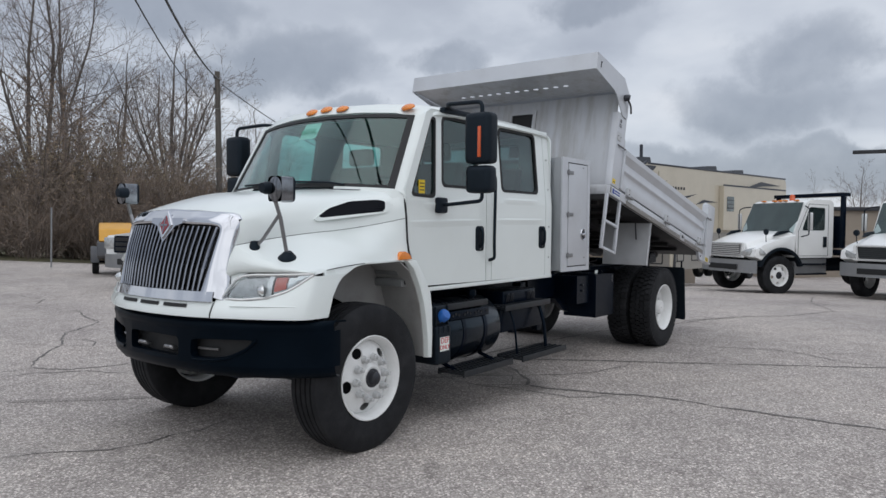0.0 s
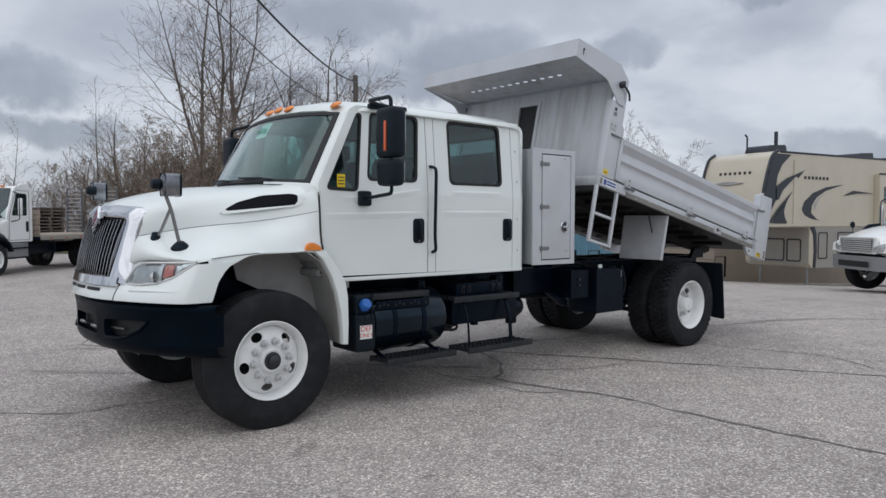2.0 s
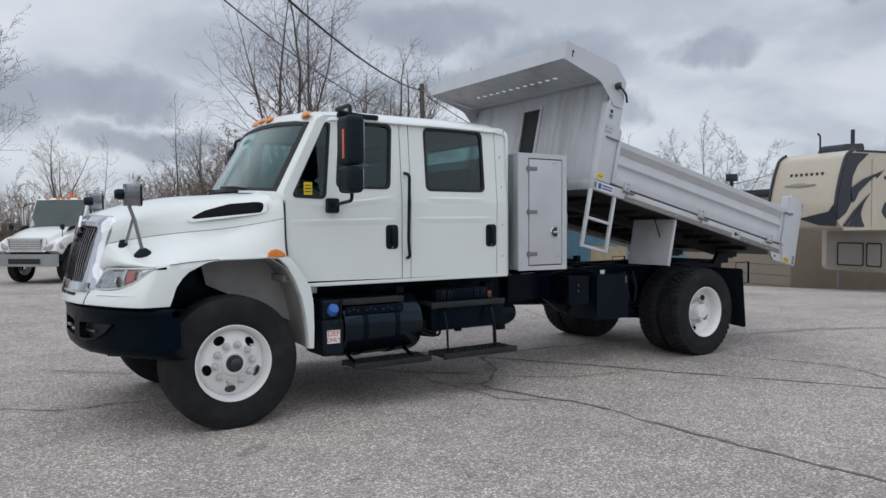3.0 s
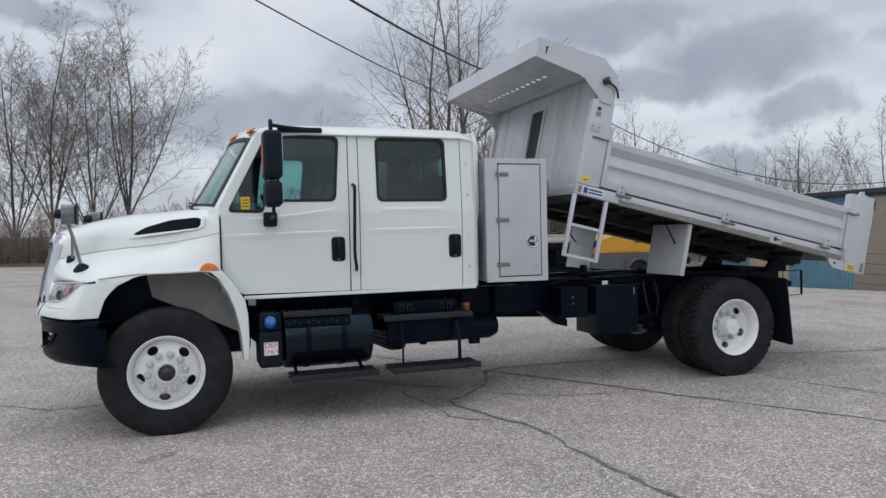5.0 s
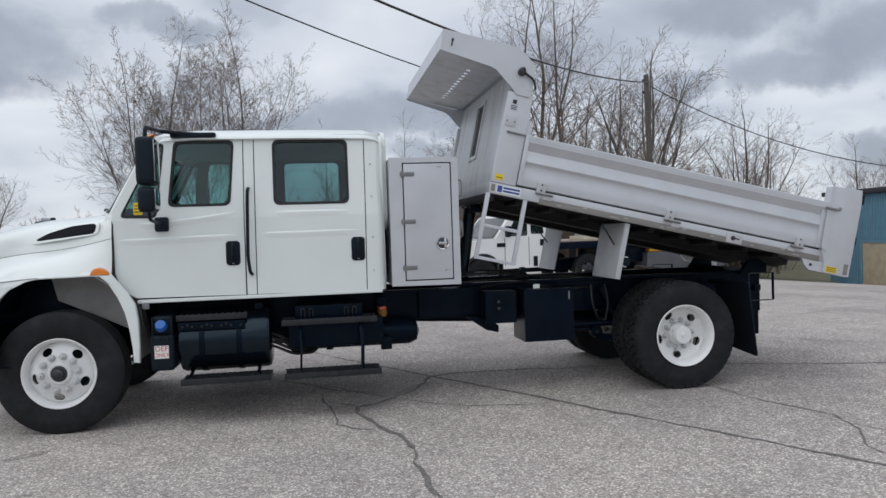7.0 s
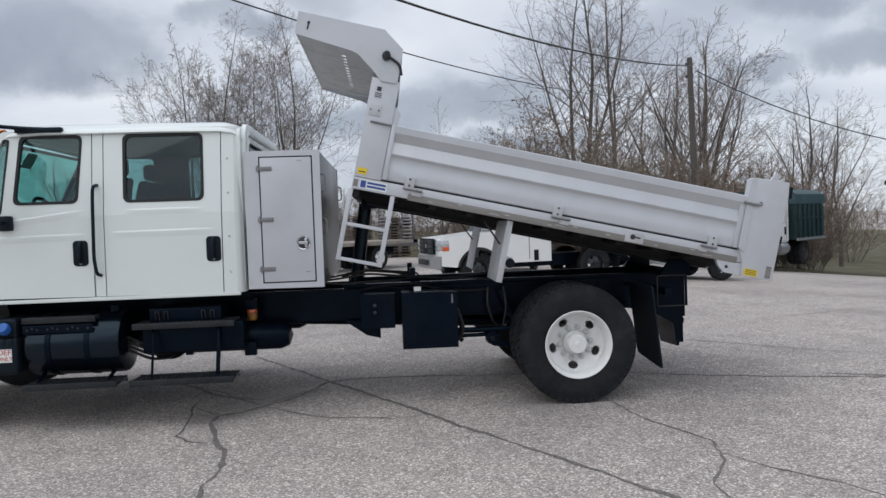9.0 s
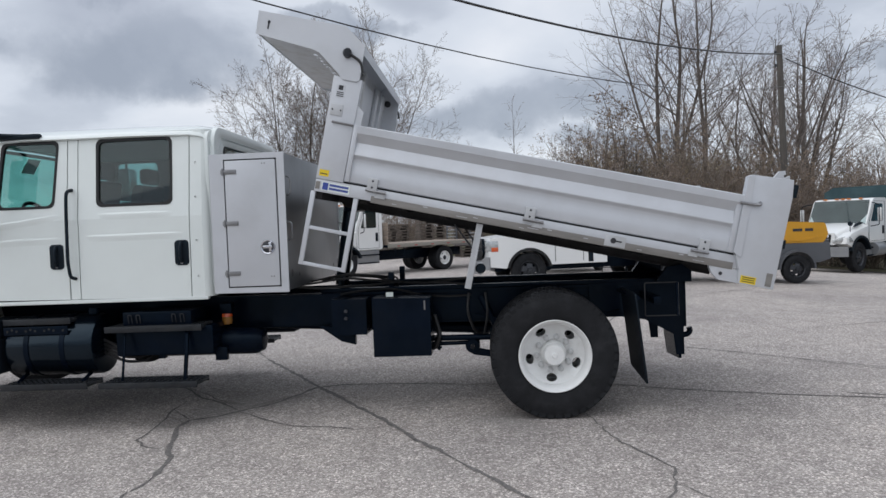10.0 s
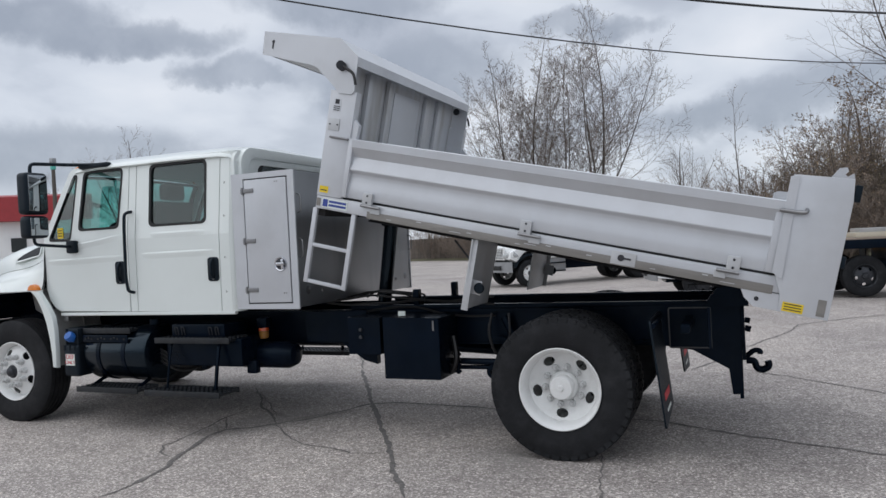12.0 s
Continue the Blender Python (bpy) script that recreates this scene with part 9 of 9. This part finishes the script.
for row in (("wide", 31, 34.6, 7.8, 133), ("wide", 34.8, 31.5, 8.2, 233), ("wide", 37.2, 29.8, 7.8, 303), ("wide", -39.8, 38.8, 11, 75),
            ("wide", -47, 38.5, 8, 10), ("wide", -49.5, 42.5, 8.5, 200), ("young", -36, 45, 9, 30), ("young", -30, 52, 9, 10),
            ("wide", -24, 58, 8.5, 230), ("wide", -44, 50, 10, 300)):
    plant(*row)
rnd = random.Random(5)
# thicket at the edge of the lot, deep enough to hide what stands behind it
for i in range(66):
    x = 8.0 + 16.0 * ((i * 0.618) % 1.0)
    back = i % 3
    y = lerp(x, [(8, 24.8), (13, 24.4), (16, 24.0), (20, 23.0), (26, 24.5)]) + rnd.uniform(0.3, 1.6) + 2.4 * back
    h = lerp(x, [(8, 4.0), (9, 4.8), (10, 5.4), (12, 6.1), (14.5, 6.4), (16, 6.0), (20, 5.6), (30, 5.2)]) * rnd.uniform(0.72, 1.08) * (0.80 + 0.16 * back)
    plant("olive" if 10 < x < 17 and i % 3 == 1 else "brown", x, y, h, rnd.uniform(0, 360))
for i in range(26):
    x = -16 + 1.2 * i
    plant("brown", x, lerp(x, [(-16, 44.5), (-6, 40.0), (0, 36.0), (4, 31.0), (9, 28.5), (16, 28.0)]) + rnd.uniform(0, 3.5), rnd.uniform(3.0, 4.6), rnd.uniform(0, 360))
for i in range(20):
    x = -60 + 60 * i / 19
    plant("brown" if i % 2 else "olive", x, lerp(x, [(-60, 52), (0, 42), (4, 36)]) + rnd.uniform(0, 4), rnd.uniform(1.4, 2.6), rnd.uniform(0, 360))
for i in range(16):
    x = 28 + 60 * i / 15
    plant("brown" if i % 2 else "olive", x, 46 - 0.25 * (x - 28) + rnd.uniform(-3, 6), rnd.uniform(4, 7), rnd.uniform(0, 360))
# the other side of the lot, seen in glass and paint
for i in range(24):
    x = -34 + 3.3 * i
    plant("brown" if i % 3 else "olive", x, -36 - rnd.uniform(0, 3.5), rnd.uniform(4.5, 7.0), rnd.uniform(0, 360))
    if i % 2:
        plant("wide", x + rnd.uniform(-1, 1), -42 - rnd.uniform(0, 4), rnd.uniform(9, 12), rnd.uniform(0, 360))
